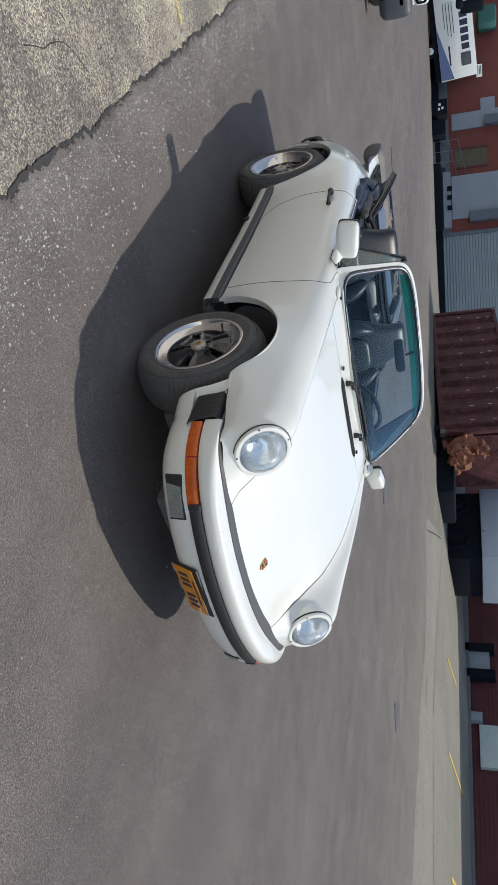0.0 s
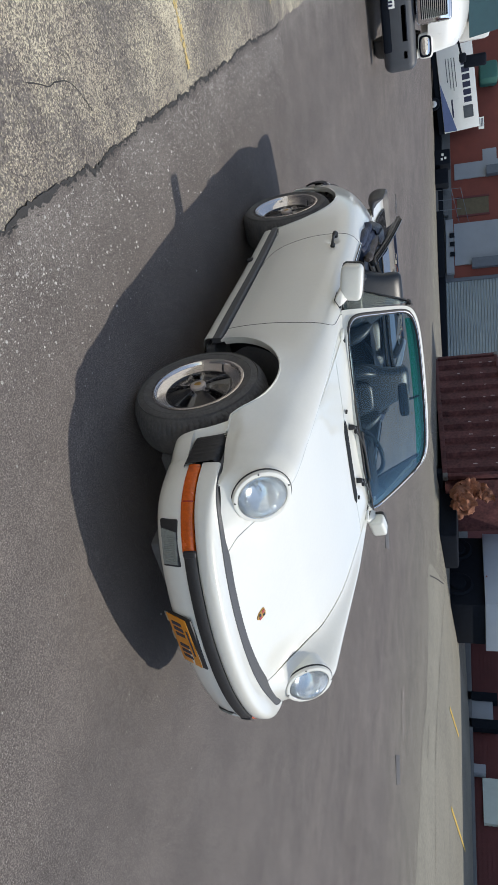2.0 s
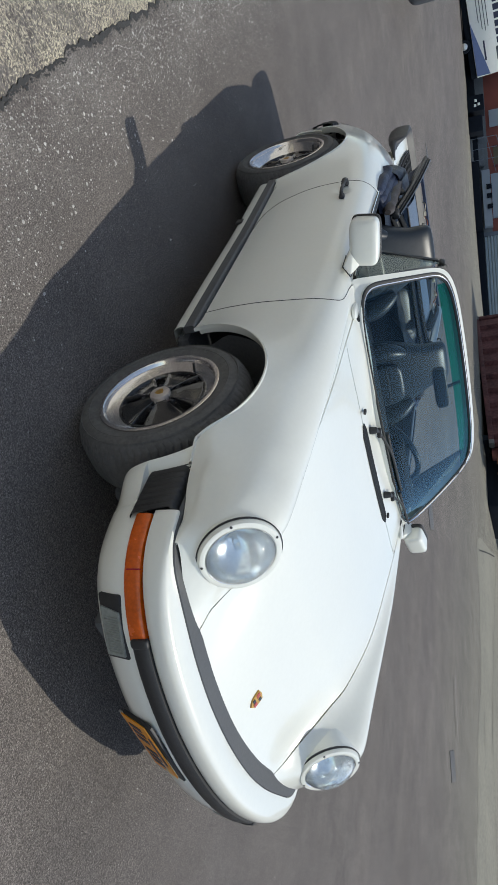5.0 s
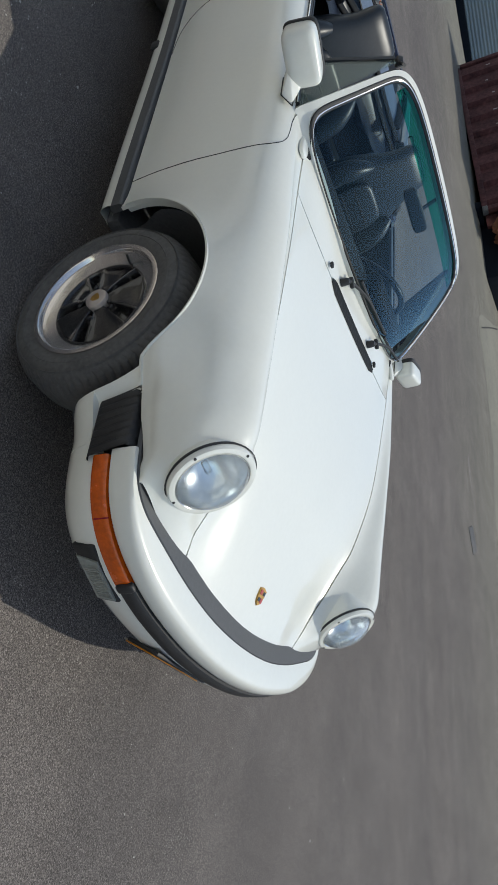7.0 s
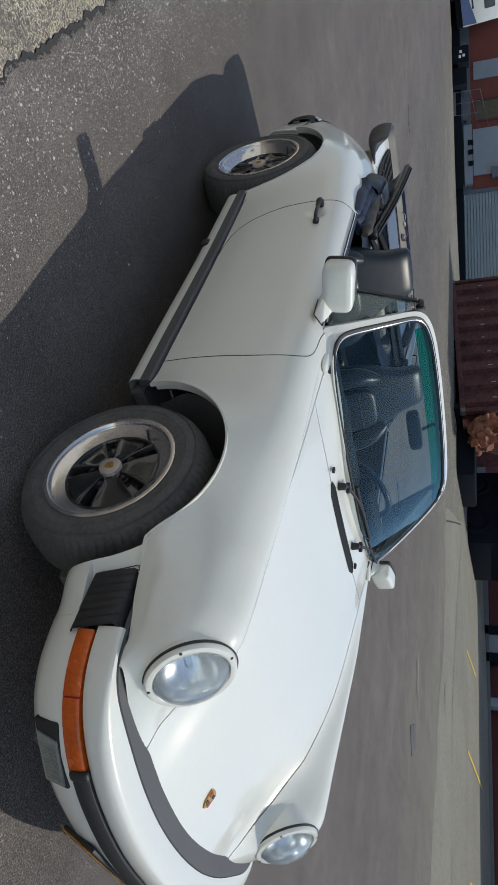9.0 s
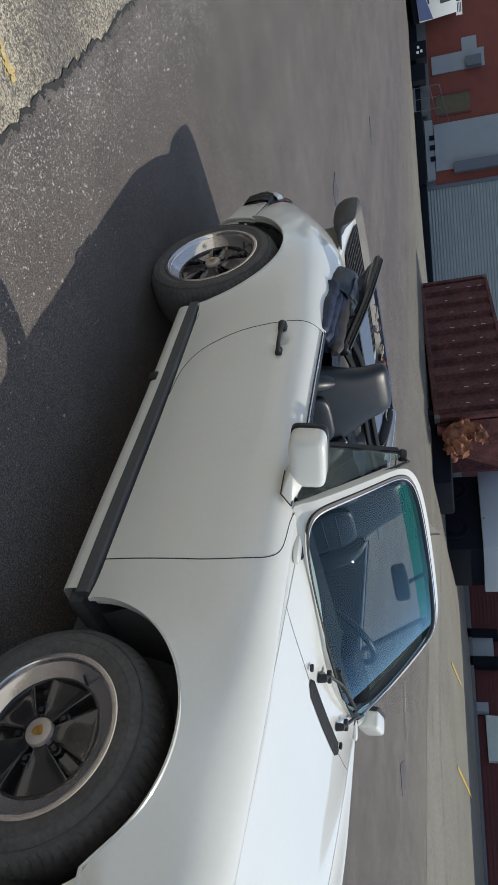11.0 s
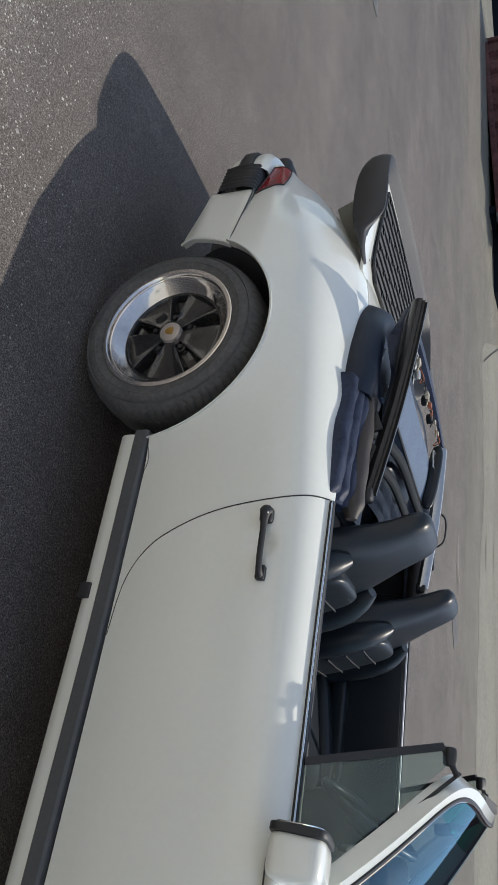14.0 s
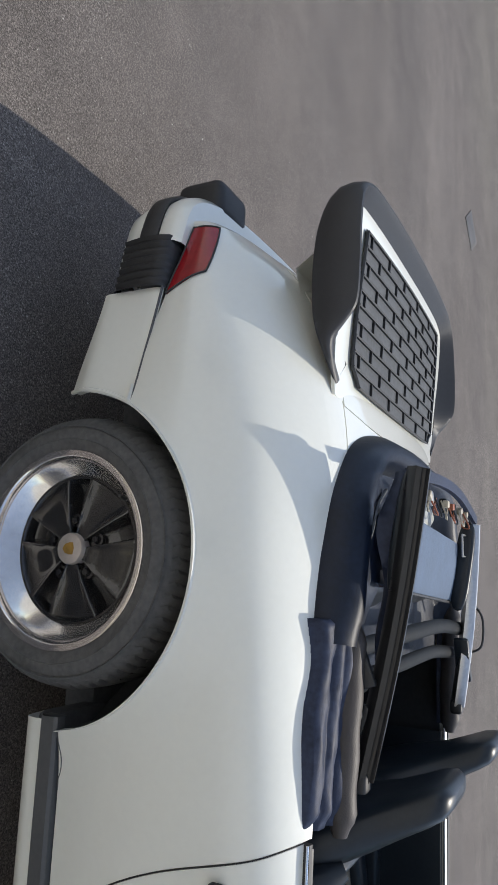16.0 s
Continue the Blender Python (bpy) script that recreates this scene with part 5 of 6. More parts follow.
for s in (-1, 1):
    sheet([[(-1.85, s * 0.672, 0.862), (-1.85, s * 0.62, 0.27)], [(-2.1, s * 0.63, 0.845), (-2.1, s * 0.60, 0.5)], [(-2.35, s * 0.54, 0.83), (-2.35, s * 0.55, 0.7)]], bm)
part("cabin_lining", bm, CARPET, car, "black carpeted cabin")
bm = box((0.24, 1.30, 0.15), (-0.76, 0, 0.815), 0.05, 4)
box((0.12, 0.42, 0.09), (-0.80, 0.36, 0.905), 0.035, 4, bm=bm)
dash = part("dashboard", bm, DASH, car, "black dashboard")
part("dash_vent", box((0.02, 0.18, 0.03), (-0.885, 0, 0.85), 0.004), STRIP, dash)
c = Vector((-0.97, 0.36, 0.83))
ax = Vector((-0.86, 0, 0.5)).normalized()
q = ax.to_track_quat("Z", "Y").to_matrix().to_4x4()
ring = [Matrix.Translation(c) @ q @ Vector((0.185 * math.cos(a), 0.185 * math.sin(a), 0)) for a in span(0, 2 * math.pi, 49)]
wheel_st = part("steering_wheel", tube(ring, 0.015, 10, caps=False), LEATHER, car, "black steering wheel")
bm = moved(cushion((0.17, 0.13, 0.05), (0, 0, -0.03)), Matrix.Translation(c) @ q)
part("wheel_pad", bm, LEATHER, wheel_st)
for a in (20, 160, 270):
    d = Vector((math.cos(radians(a)), math.sin(radians(a)), 0))
    part("wheel_spoke", moved(tube([d * 0.05 + Vector((0, 0, -0.03)), d * 0.18], 0.013, 8, flat=0.5), Matrix.Translation(c) @ q), LEATHER, wheel_st)
part("column", tube([c - ax * 0.03, c - ax * 0.28], 0.03, 12), LEATHER, wheel_st)


def seat(y, x=0.0):
    """A sports seat with a tall one-piece back."""
    e = new("seat")
    e.parent = car
    e.location = (x, y, 0)
    tagged(e, "black leather front seat")
    part("seat_cushion", cushion((0.52, 0.46, 0.16), (-1.30, 0, 0.50), rot("Y", -8), power=5, n=14), LEATHER, e)
    for s in (-1, 1):
        part("cushion_bolster", cushion((0.48, 0.10, 0.17), (-1.30, s * 0.215, 0.53), rot("Y", -8), power=4), LEATHER, e)
    # back: outline by height, lofted, narrowing to the head rest
    cols = []
    prof = [(0.50, .235, .050), (0.56, .245, .065), (0.66, .250, .070), (0.78, .236, .068), (0.88, .196, .060), (0.945, .160, .054), (1.00, .136, .050), (1.06, .126, .046), (1.092, .118, .038), (1.108, .098, .022), (1.112, .05, .008)]
    for z, hw, hd in prof:
        xx = -1.545 - (z - 0.50) * 0.345 - 0.02 * smooth((z - 0.9) / 0.2)
        ring = []
        for k in range(28):
            a = 2 * math.pi * k / 28
            f = lambda v: math.copysign(abs(v) ** 0.55, v)
            ring.append((xx + hd * f(math.cos(a)), hw * f(math.sin(a)), z))
        cols.append(ring)
    bm = sheet(cols, close_v=True)
    bm.faces.new([bm.verts.new(p) for p in cols[-1]])
    bm.faces.new([bm.verts.new(p) for p in cols[0]])
    bmesh.ops.remove_doubles(bm, verts=bm.verts, dist=1e-6)
    part("backrest", bm, LEATHER, e, "black leather backrest with built-in head rest", sharp=60)
    for s in (-1, 1):
        p = [(-1.50, s * 0.215, 0.52), (-1.535, s * 0.225, 0.66), (-1.575, s * 0.215, 0.80), (-1.625, s * 0.165, 0.90)]
        part("back_bolster", tube(curve_through(p, 14), [0.03, 0.045, 0.05, 0.052, 0.054, 0.055, 0.055, 0.054, 0.052, 0.05, 0.045, 0.04, 0.032, 0.02], 12), LEATHER, e)
    part("back_pad", cushion((0.06, 0.27, 0.34), (-1.545, 0, 0.71), rot("Y", -19), power=4.5, n=14), LEATHER, e)
    for k in range(4):
        z = 0.60 + 0.065 * k
        xx = -1.545 - (z - 0.71) * 0.345 + 0.031
        part("seam", tube([(xx, -0.12, z), (xx + 0.003, 0, z), (xx, 0.12, z)], 0.0035, 6), RUBBER, e)
    return e


seat(-0.345)
seat(0.345, 0.03)
for s in (-1, 1):
    part("rear_seat", cushion((0.30, 0.44, 0.12), (-1.98, s * 0.28, 0.60), rot("Y", -10), power=5), LEATHER, car, "small black rear seat")
    part("rear_backrest", cushion((0.09, 0.44, 0.34), (-2.15, s * 0.28, 0.745), rot("Y", -32), power=5), LEATHER, car, "small black rear backrest")
    # door lining with armrest
    bm = sheet([[(x, s * yy, zz) for yy, zz in ((.690, .872), (.655, .868), (.648, .80), (.650, .60), (.640, .40), (.655, .30))] for x in span(-0.78, -1.70, 12)])
    card = part("door_card", bm, LEATHER, car, "black door lining")
    part("armrest", cushion((0.44, 0.07, 0.07), (-1.28, s * 0.625, 0.62), power=5), LEATHER, card)
    part("door_cap", tube([(-0.80, s * 0.672, 0.876), (-1.25, s * 0.674, 0.879), (-1.71, s * 0.668, 0.881)], 0.006, 8), STEEL if s > 0 else LEATHER, card)

# ---------------------------------------------------------------- folded roof
rf = thing("folded_roof", "", "")
rf.parent = car
# canvas boot round the well, from the right side over the back to the left
well = [(-2.10, -0.650, 0.883), (-2.17, -0.642, 0.881), (-2.30, -0.612, 0.874), (-2.44, -0.556, 0.870), (-2.545, -0.455, 0.872), (-2.595, -0.27, 0.878), (-2.605, 0.0, 0.882)]
well = [Vector(p) for p in well]
wl = curve_through(well + [Vector((p.x, -p.y, p.z)) for p in well[-2::-1]], 81)
cols = []
for k, p in enumerate(wl):
    d = Vector((-2.0 + 0.15 * (p.x + 2.0), p.y * 0.25, p.z)) - p
    d.z = 0
    d.normalize()
    n1 = 0.008 * noise.noise(p * 5) + 0.003 * noise.noise(p * 15)
    up = 0.034 + 0.040 * smooth((-1.98 - p.x) / 0.25) * (1 - 0.55 * smooth((0.45 - abs(p.y)) / 0.3))
    hs = ((-0.014, -0.05, 0), (-0.020, -0.012, 0), (-0.016, 0.010, 0.12), (-0.002, 0.014, 0.5), (0.018, 0.016, 0.85), (0.042, 0.014, 1.0), (0.066, 0.008, 0.92), (0.084, 0.0, 0.70), (0.10, -0.010, 0.36), (0.13, -0.020, 0.10), (0.25, -0.032, 0), (0.36, -0.050, 0), (0.46, -0.09, 0))
    cols.append([p + d * a + Vector((0, 0, b + up * c + n1 * (1 if c else 0))) for a, b, c in hs])
part("canvas_boot", sheet(cols), CANVAS, rf, "dark navy canvas draped round the roof well", sharp=70)
# creased canvas folds at the forward end
for s in (-1, 1):
    cols = []
    for i in range(46):
        x = lerp(-1.742, -2.150, i / 45)
        e = 0.45 + 0.55 * smooth(i / 4) * smooth((46 - i) / 2.0)
        col = []
        bend = 0.006 * math.sin(x * 13) + 0.005 * noise.noise((x * 8, 1, 4))
        squeeze = smooth((-1.90 - x) / 0.22)
        rolls = ((0.676 - 0.022 * squeeze + 0.5 * bend, 0.874, 0.029 + 0.004 * math.sin(x * 19)), (0.640 - 0.012 * squeeze + bend, 0.893, 0.024 + 0.004 * math.sin(x * 23 + 2)), (0.606 + 0.4 * bend, 0.906, 0.019 + 0.003 * math.sin(x * 29 + 4)))
        for j in range(61):
            y = lerp(0.704 - 0.022 * squeeze, 0.580, j / 60)
            z = 0.864 + 0.030 * j / 60
            for yk, zk, r in rolls:
                if abs(y - yk) < r:
                    z = max(z, zk + 0.014 * squeeze + e * math.sqrt(r * r - (y - yk) ** 2) - (1 - e) * 0.012)
            z += 0.003 * noise.noise((x * 26, y * 60, 7))
            col.append((x, s * y, z))
        cols.append([(col[0][0], col[0][1], 0.858)] + col + [(col[-1][0], col[-1][1], 0.87)])
    bm = sheet(cols)
    for c in (cols[0], cols[-1]):
        bm.faces.new([bm.verts.new(q) for q in c])
    bmesh.ops.remove_doubles(bm, verts=bm.verts, dist=1e-6)
    bmesh.ops.recalc_face_normals(bm, faces=bm.faces)
    part("canvas_fold", bm, FOLD, rf, "creased navy roof canvas", sharp=80)
    pth = [Vector((x, s * (0.588 - 0.02 * smooth((-1.95 - x) / 0.25) + 0.003 * math.sin(x * 17)), 0.914 + 0.010 * smooth((-1.8 - x) / 0.3))) for x in span(-1.715, -2.16, 30)]
    rr = [0.031 * (0.45 + 0.55 * smooth(i / 3) * smooth((29 - i) / 4)) * (1 + 0.05 * math.sin(i * 0.8)) for i in range(30)]
    part("padded_edge", tube(pth, rr, 16, flat=1.1), VINYL, rf, "brown-black padded roof edge")
# side rails of the frame, standing proud with ribbed seals
for s, a, b, mt in ((-1, (-1.818, -0.536, 0.942), (-2.480, -0.560, 1.066), SEALR), (1, (-1.83, 0.46, 0.965), (-2.43, 0.400, 1.030), STEEL)):
    a, b = Vector(a), Vector(b)
    pth = [a.lerp(b, f) + Vector((0, 0, 0.010 * math.sin(math.pi * f))) for f in span(0, 1, 20)]
    prof = [(0.78 * a_, 0.8 * b_) for a_, b_ in ((-0.022, -0.024), (0.020, -0.024), (0.028, -0.012), (0.022, -0.004), (0.029, 0.004), (0.022, 0.011), (0.026, 0.020), (0.016, 0.026), (0.010, 0.016), (0.002, 0.026), (-0.006, 0.016), (-0.014, 0.025), (-0.026, 0.016), (-0.029, -0.004))]
    rail = part("roof_rail", sweep(pth, prof, (0, s * 0.5, 0.8)), mt, rf, "black ribbed roof rail seal" if s < 0 else "bare metal roof rail")
    part("rail_end", cushion((0.045, 0.048, 0.042), a + Vector((0.006, 0, -0.004)), power=4), RUBBER, rail)
    part("rail_wedge", cushion((0.30, 0.035, 0.06), b + Vector((0.14, -s * 0.018, -0.032)), rot("Y", 8), power=3), LEATHER, rail)
# canvas flap hanging under the near rail
cols = []
for f in span(0, 1, 24):
    p = Vector((-2.06, -0.546, 0.980)).lerp(Vector((-2.476, -0.560, 1.058)), f)
    deep = lerp(0.015, 0.060, smooth(f * 1.3)) + 0.008 * math.sin(f * 11)
    cols.append([p + Vector((0, 0.022 * q + 0.010 * math.sin(q * 5 + f * 9) * q + o, -deep * q)) for q, o in ((0, 0), (0.3, 0.004), (0.6, 0.004), (1.0, 0), (1.0, 0.008), (0.6, 0.014), (0.3, 0.014), (0, 0.01))])
# the lighter canvas puts the blue light on this flap into its colour
part("canvas_flap", sheet(cols, close_v=True), FOLD, rf, "navy canvas flap under the rail", sharp=80)
cols = []
for y in span(-0.53, 0.53, 34):
    cols.append([(x, y, 0.872 - 0.035 * math.sin(math.pi * (y + 0.53) / 1.06) + 0.020 * noise.noise((x * 7, y * 7, 3)) + 0.03 * smooth((-2.35 - x) / 0.15)) for x in span(-1.98, -2.48, 20)])
part("well_cloth", sheet(cols), CANVAS, rf, "dark navy cloth lying in the roof well", sharp=80)
# cross bow with bare wiring
bow = [(-2.475, -0.50, 1.03), (-2.505, -0.15, 1.028), (-2.50, 0.15, 1.028), (-2.445, 0.45, 1.028)]
cb = part("cross_bow", sweep(curve_through(bow, 20), [(-0.014, -0.010), (0.014, -0.010), (0.014, 0.006), (-0.014, 0.008)], (0, 0, 1)), FOLD, rf, "canvas-covered cross bow with loose wiring")
random.seed(11)
for k in range(9):
    y = -0.32 + 0.085 * k
    p0 = Vector((-2.46, y, 1.015))
    w = [p0, p0 + Vector((0.05, 0.03 * random.uniform(-1, 1), 0.02)), p0 + Vector((0.04, 0.07, 0.015 * random.uniform(-1, 1))), p0 + Vector((0.0, 0.10, 0.0))]
    part("wire", tube(curve_through(w, 14), 0.0026, 6), (WIRE_W, WIRE_R, RUBBER)[k % 3], cb)
for y, col in ((-0.25, WIRE_W), (-0.02, WIRE_W), (0.06, WIRE_R), (0.20, WIRE_W), (0.30, WIRE_W)):
    part("connector", box((0.020, 0.026, 0.016), (-2.455, y, 1.020), 0.003, turn=rot("Z", 100 * y)), col, cb, "small plastic wiring connector")
for y, turn in ((-0.17, 30), (0.02, -20), (0.17, 55)):
    part("gear_box", box((0.038, 0.030, 0.022), (-2.455, y, 1.004), 0.006, turn=rot("Z", turn)), (STEEL, DASH, WIRE_W)[int(turn) % 3], cb, "small roof motor part")
ring = [(-2.39, 0.33, 1.005), (-2.39, 0.40, 1.012), (-2.32, 0.41, 1.012), (-2.32, 0.34, 1.005)]
part("bracket_loop", tube([Vector(q) for q in ring + ring[:2]], 0.004, 6), STEEL, cb, "bright metal bracket")
# padded bows across the well, cloth board behind
for x, z, r, mt in ((-2.02, 0.935, 0.020, DASH), (-2.10, 0.960, 0.022, DASH)):
    p = [(x + 0.02, -0.46, z - 0.05), (x, -0.2, z), (x, 0.2, z), (x + 0.02, 0.46, z + 0.01)]
    part("padded_bow", tube(curve_through(p, 20), r, 12, flat=0.7), mt, rf, "padded roof bow")
cols = []
for y in span(-0.40, 0.43, 40):
    back = 0.06 * (y + 0.2)
    row = [(-2.215 + back, y, 0.925), (-2.205 + back, y, 0.950)]
    row += [(lerp(-2.215, -2.395, f) + back, y, 0.958 + 0.026 * f + 0.008 * math.sin(math.pi * f) + 0.004 * noise.noise((f * 3, y * 6, 1))) for f in span(0, 1, 9)]
    cols.append(row + [(-2.402 + back, y, 0.955)])
board = part("lining_board", sheet(cols), LINING, rf, "blue-grey cloth-covered roof board", sharp=50)
part("board_edge", tube([Vector(c[1]) + Vector((0.002, 0, 0.004)) for c in cols], 0.005, 6), RUBBER, board, "black edge binding")
# dark cloth lying inside the boot, with a piped seam
cols = []
for x in span(-1.77, -2.50, 40):
    deep = smooth((-2.10 - x) / 0.15)
    edge = 0.625 - 0.19 * smooth((-2.2 - x) / 0.32)
    cols.append([(x, -y, lerp(0.882, 0.922, deep) + 0.008 * noise.noise((x * 9, y * 12, 2))) for y in span(edge, edge - 0.27, 14)])
cloth = part("well_cloth", sheet(cols), CANVAS, rf, "dark navy cloth beside the rail", sharp=80)
seam = [(-2.11, -0.575, 0.918), (-2.17, -0.592, 0.930), (-2.235, -0.580, 0.930), (-2.30, -0.535, 0.928), (-2.315, -0.485, 0.927), (-2.345, -0.445, 0.928), (-2.41, -0.40, 0.928), (-2.46, -0.33, 0.930)]
part("piping", tube(curve_through(seam, 50), 0.0045, 6), STRIP, cloth, "grey piped seam")
for k, (x, y, z) in enumerate(((-2.06, -0.565, 0.945), (-2.00, -0.575, 0.935), (-1.92, -0.55, 0.93))):
    part("hinge_link", box((0.11, 0.018, 0.035), (x, y, z), 0.006, turn=rot("Y", 20 * k - 20)), RUBBER, rf)
p = [(-2.0, 0.47, 1.0), (-2.03, 0.45, 1.045), (-2.12, 0.44, 1.05), (-2.16, 0.47, 1.01), (-2.10, 0.50, 0.99)]
part("cable_loop", tube(curve_through(p, 24), 0.004, 6), RUBBER, rf)
part("hinge_link", box((0.16, 0.02, 0.05), (-1.98, 0.44, 0.985), 0.01, turn=rot("Z", 25)), LEATHER, rf)

# ---------------------------------------------------------------- the far side of the yard
BRICKM = mat("red_brick_wall", (0.165, 0.045, 0.034), 0.85, var=0.22, scale=1.2, fine=30, bump=0.3, bump_scale=60)
BRICKD = mat("dark_red_brick_wall", (0.105, 0.032, 0.034), 0.85, var=0.25, scale=1.0, fine=24, bump=0.3, bump_scale=60)
CORR = mat("grey_blue_sheet_metal", (0.24, 0.29, 0.315), 0.5, 0.2, var=0.10, scale=1.0)
RUST = mat("oxide_red_container_paint", (0.055, 0.015, 0.017), 0.7, var=0.6, scale=1.6, fine=10, tint=(0.095, 0.036, 0.036), spec=0.25)
GREYP = mat("pale_grey_boards", (0.24, 0.27, 0.31), 0.7, var=0.12, scale=1)
STUCCO = mat("grey_foundation", (0.12, 0.13, 0.14), 0.85, var=0.25, scale=1.5)
# near-black blue; also colours the wall-foot blocks that stand in for shade
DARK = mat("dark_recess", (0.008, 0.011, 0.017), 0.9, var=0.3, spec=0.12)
NAVYP = mat("dark_slate_metal", (0.09, 0.11, 0.14), 0.6, var=0.2)
OLIVE = mat("olive_window_board", (0.09, 0.075, 0.045), 0.7, var=0.3)
TRUCKW = mat("white_truck_paint", (0.80, 0.80, 0.76), 0.3, var=0.03, coat=0.6)
BUMPG = mat("grey_plastic_bumper", (0.065, 0.072, 0.082), 0.5, var=0.15)
BLUEP = mat("pale_blue_panel", (0.40, 0.47, 0.56), 0.6, var=0.08, scale=0.8)
CHALK = mat("pale_chalk_marks", (0.46, 0.40, 0.38), 0.8, var=0.2)
TAN = mat("tan_debris", (0.13, 0.042, 0.032), 0.9, var=0.5, scale=3, tint=(0.27, 0.115, 0.062), island=0.6)
YEL = mat("yellow_road_paint", (0.62, 0.42, 0.08), 0.8, var=0.25, scale=8)
IRON = mat("cast_iron", (0.125, 0.120, 0.115), 0.6, 0.3, var=0.3, scale=20)

AO = Vector((-44, 19, 0))
AD = Vector((18, 21, 0)).normalized()
AN = Vector((AD.y, -AD.x, 0))
AROT = math.atan2(AD.y, AD.x)


def on_a(along, z, out=0.0):
    return AO + AD * along + AN * out + Vector((0, 0, z))


def block_a(name, a0, a1, z0, z1, out, depth, m, parent, label="", bevel=0.0):
    """A block on the west facade, from its face outward."""
    bm = box((a1 - a0, depth, z1 - z0), (0, 0, 0), bevel)
    moved(bm, Matrix.Translation(on_a((a0 + a1) / 2, (z0 + z1) / 2, out - depth / 2)) @ Matrix.Rotation(AROT, 4, "Z"))
    return part(name, bm, m, parent, label, smooth_shade=bevel > 0)


# brick building with panels, porch and openings
west = thing("brick_building", "red brick building with grey panels and a raised foundation, in shade", "building")
block_a("wall", -26, -0.15, 0.9, 8.0, 0, 0.4, BRICKM, west, "red brick wall")
block_a("foundation", -26, -0.15, -0.8, 1.0, 0.06, 0.5, STUCCO, west, "grey rendered foundation")
# dark block drawn in place of the ground shaded by the wall
block_a("shade_block", -26, -0.15, -1.0, 0.45, 1.5, 1.5, DARK, west, "near-black block standing in for shaded ground")
block_a("wall_panel", -8.3, -7.2, 1.22, 4.4, 0.10, 0.10, GREYP, west, "pale grey board panel")
block_a("canopy", -7.75, -7.15, 3.3, 4.2, 0.55, 0.5, NAVYP, west, "slate metal canopy")
block_a("wall_panel", -9.1, -8.3, 3.1, 4.0, 0.10, 0.10, GREYP, west)
w1 = block_a("window", -5.85, -4.65, 1.35, 3.4, 0.03, 0.06, OLIVE, west, "narrow boarded window")
block_a("window_frame", -5.95, -5.83, 1.30, 3.45, 0.08, 0.10, BRICKD, w1)
block_a("window_frame", -4.67, -4.55, 1.30, 3.45, 0.08, 0.10, BRICKD, w1)
block_a("wall_panel", -4.1, -1.2, 1.10, 5.0, 0.12, 0.12, GREYP, west, "large pale grey panel door")
block_a("canopy", -1.5, -0.85, 2.2, 5.0, 0.50, 0.45, NAVYP, west)
block_a("ledge", -4.3, -0.6, 0.55, 1.05, 0.50, 0.5, GREYP, west, "pale loading ledge")
for a in (-3.3, -2.7, -2.0):
    block_a("dock_bumper", a, a + 0.28, 0.80, 1.12, 0.62, 0.14, DARK, west, "black dock bumper")
block_a("frame_sign", -10.4, -9.6, 2.85, 3.2, 2.0, 0.05, TRUCKW, west, "small white sign with dark bars")
for k in range(3):
    block_a("sign_bar", -10.3, -9.75, 2.92 + 0.09 * k, 2.96 + 0.09 * k, 2.02, 0.02, INK, west)
block_a("green_awning", -14.6, -13.3, 3.0, 4.2, 1.4, 1.2, mat("green_canvas", (0.02, 0.10, 0.09), 0.7), west, "green canvas awning", 0.2)
# steps with thin rails
stp = thing("porch_steps", "grey porch steps with thin metal rails", "steps")
for k in range(4):
    block_a("step", -6.0 + 0.0, -4.6, -0.4, 0.15 + 0.2 * k, 1.6 - 0.35 * k, 0.4, STUCCO, stp)
for a in (-6.0, -5.3, -4.6):
    part("rail_post", tube([on_a(a, 0.0, 1.5), on_a(a, 1.6, 1.5)], 0.02, 6), NAVYP, stp)
for z in (1.0, 1.6):
    part("rail", tube([on_a(-6.0, z, 1.5), on_a(-4.0, z + 0.45, 0.6)], 0.02, 6), NAVYP, stp)
# bins
for a, z1 in ((-8.5, 1.0), (-7.2, 0.85)):
    b = block_a("waste_bin", a, a + 1.05, -0.15, z1, 2.2, 1.0, DARK, None, bevel=0.08)
    tagged(b, "black wheeled waste bin beside the brick wall", "bin", "waste bins")
for k, (a, z) in enumerate(((-8.2, 0.45), (-7.95, 0.62), (-7.9, 0.4))):
    q = block_a("bin_sticker", a, a + 0.16, z, z + 0.14, 2.215, 0.02, TRUCKW, bpy.data.objects["waste_bin"])

# sheet metal shed wall with real ribs
shed = thing("metal_shed", "grey-blue ribbed sheet metal shed", "building")
cols = []
for k in range(160):
    o = 0.05 if k % 4 in (1, 2) else 0.0
    cols.append([on_a(a, -0.5 + 0.047 * k, o) for a in (-0.1, 6.0, 12.5)])
part("ribbed_wall", sheet(cols), CORR, shed, sharp=20)
block_a("corner_trim", -0.32, -0.08, -0.5, 7.0, 0.12, 0.2, NAVYP, shed, "dark corner trim")
# same stand-in for the shaded ground along the shed
block_a("shade_block", -0.15, 12.6, -1.0, 0.45, 1.1, 1.1, DARK, shed, "near-black block standing in for shaded ground")
block_a("shed_roof", -0.3, 12.6, 7.0, 7.3, 0.3, 6.0, NAVYP, shed)

# small box truck; its lettering stands as plain bars
van = thing("box_truck", "white box truck with dark lettering bars, parked in shade", "truck")


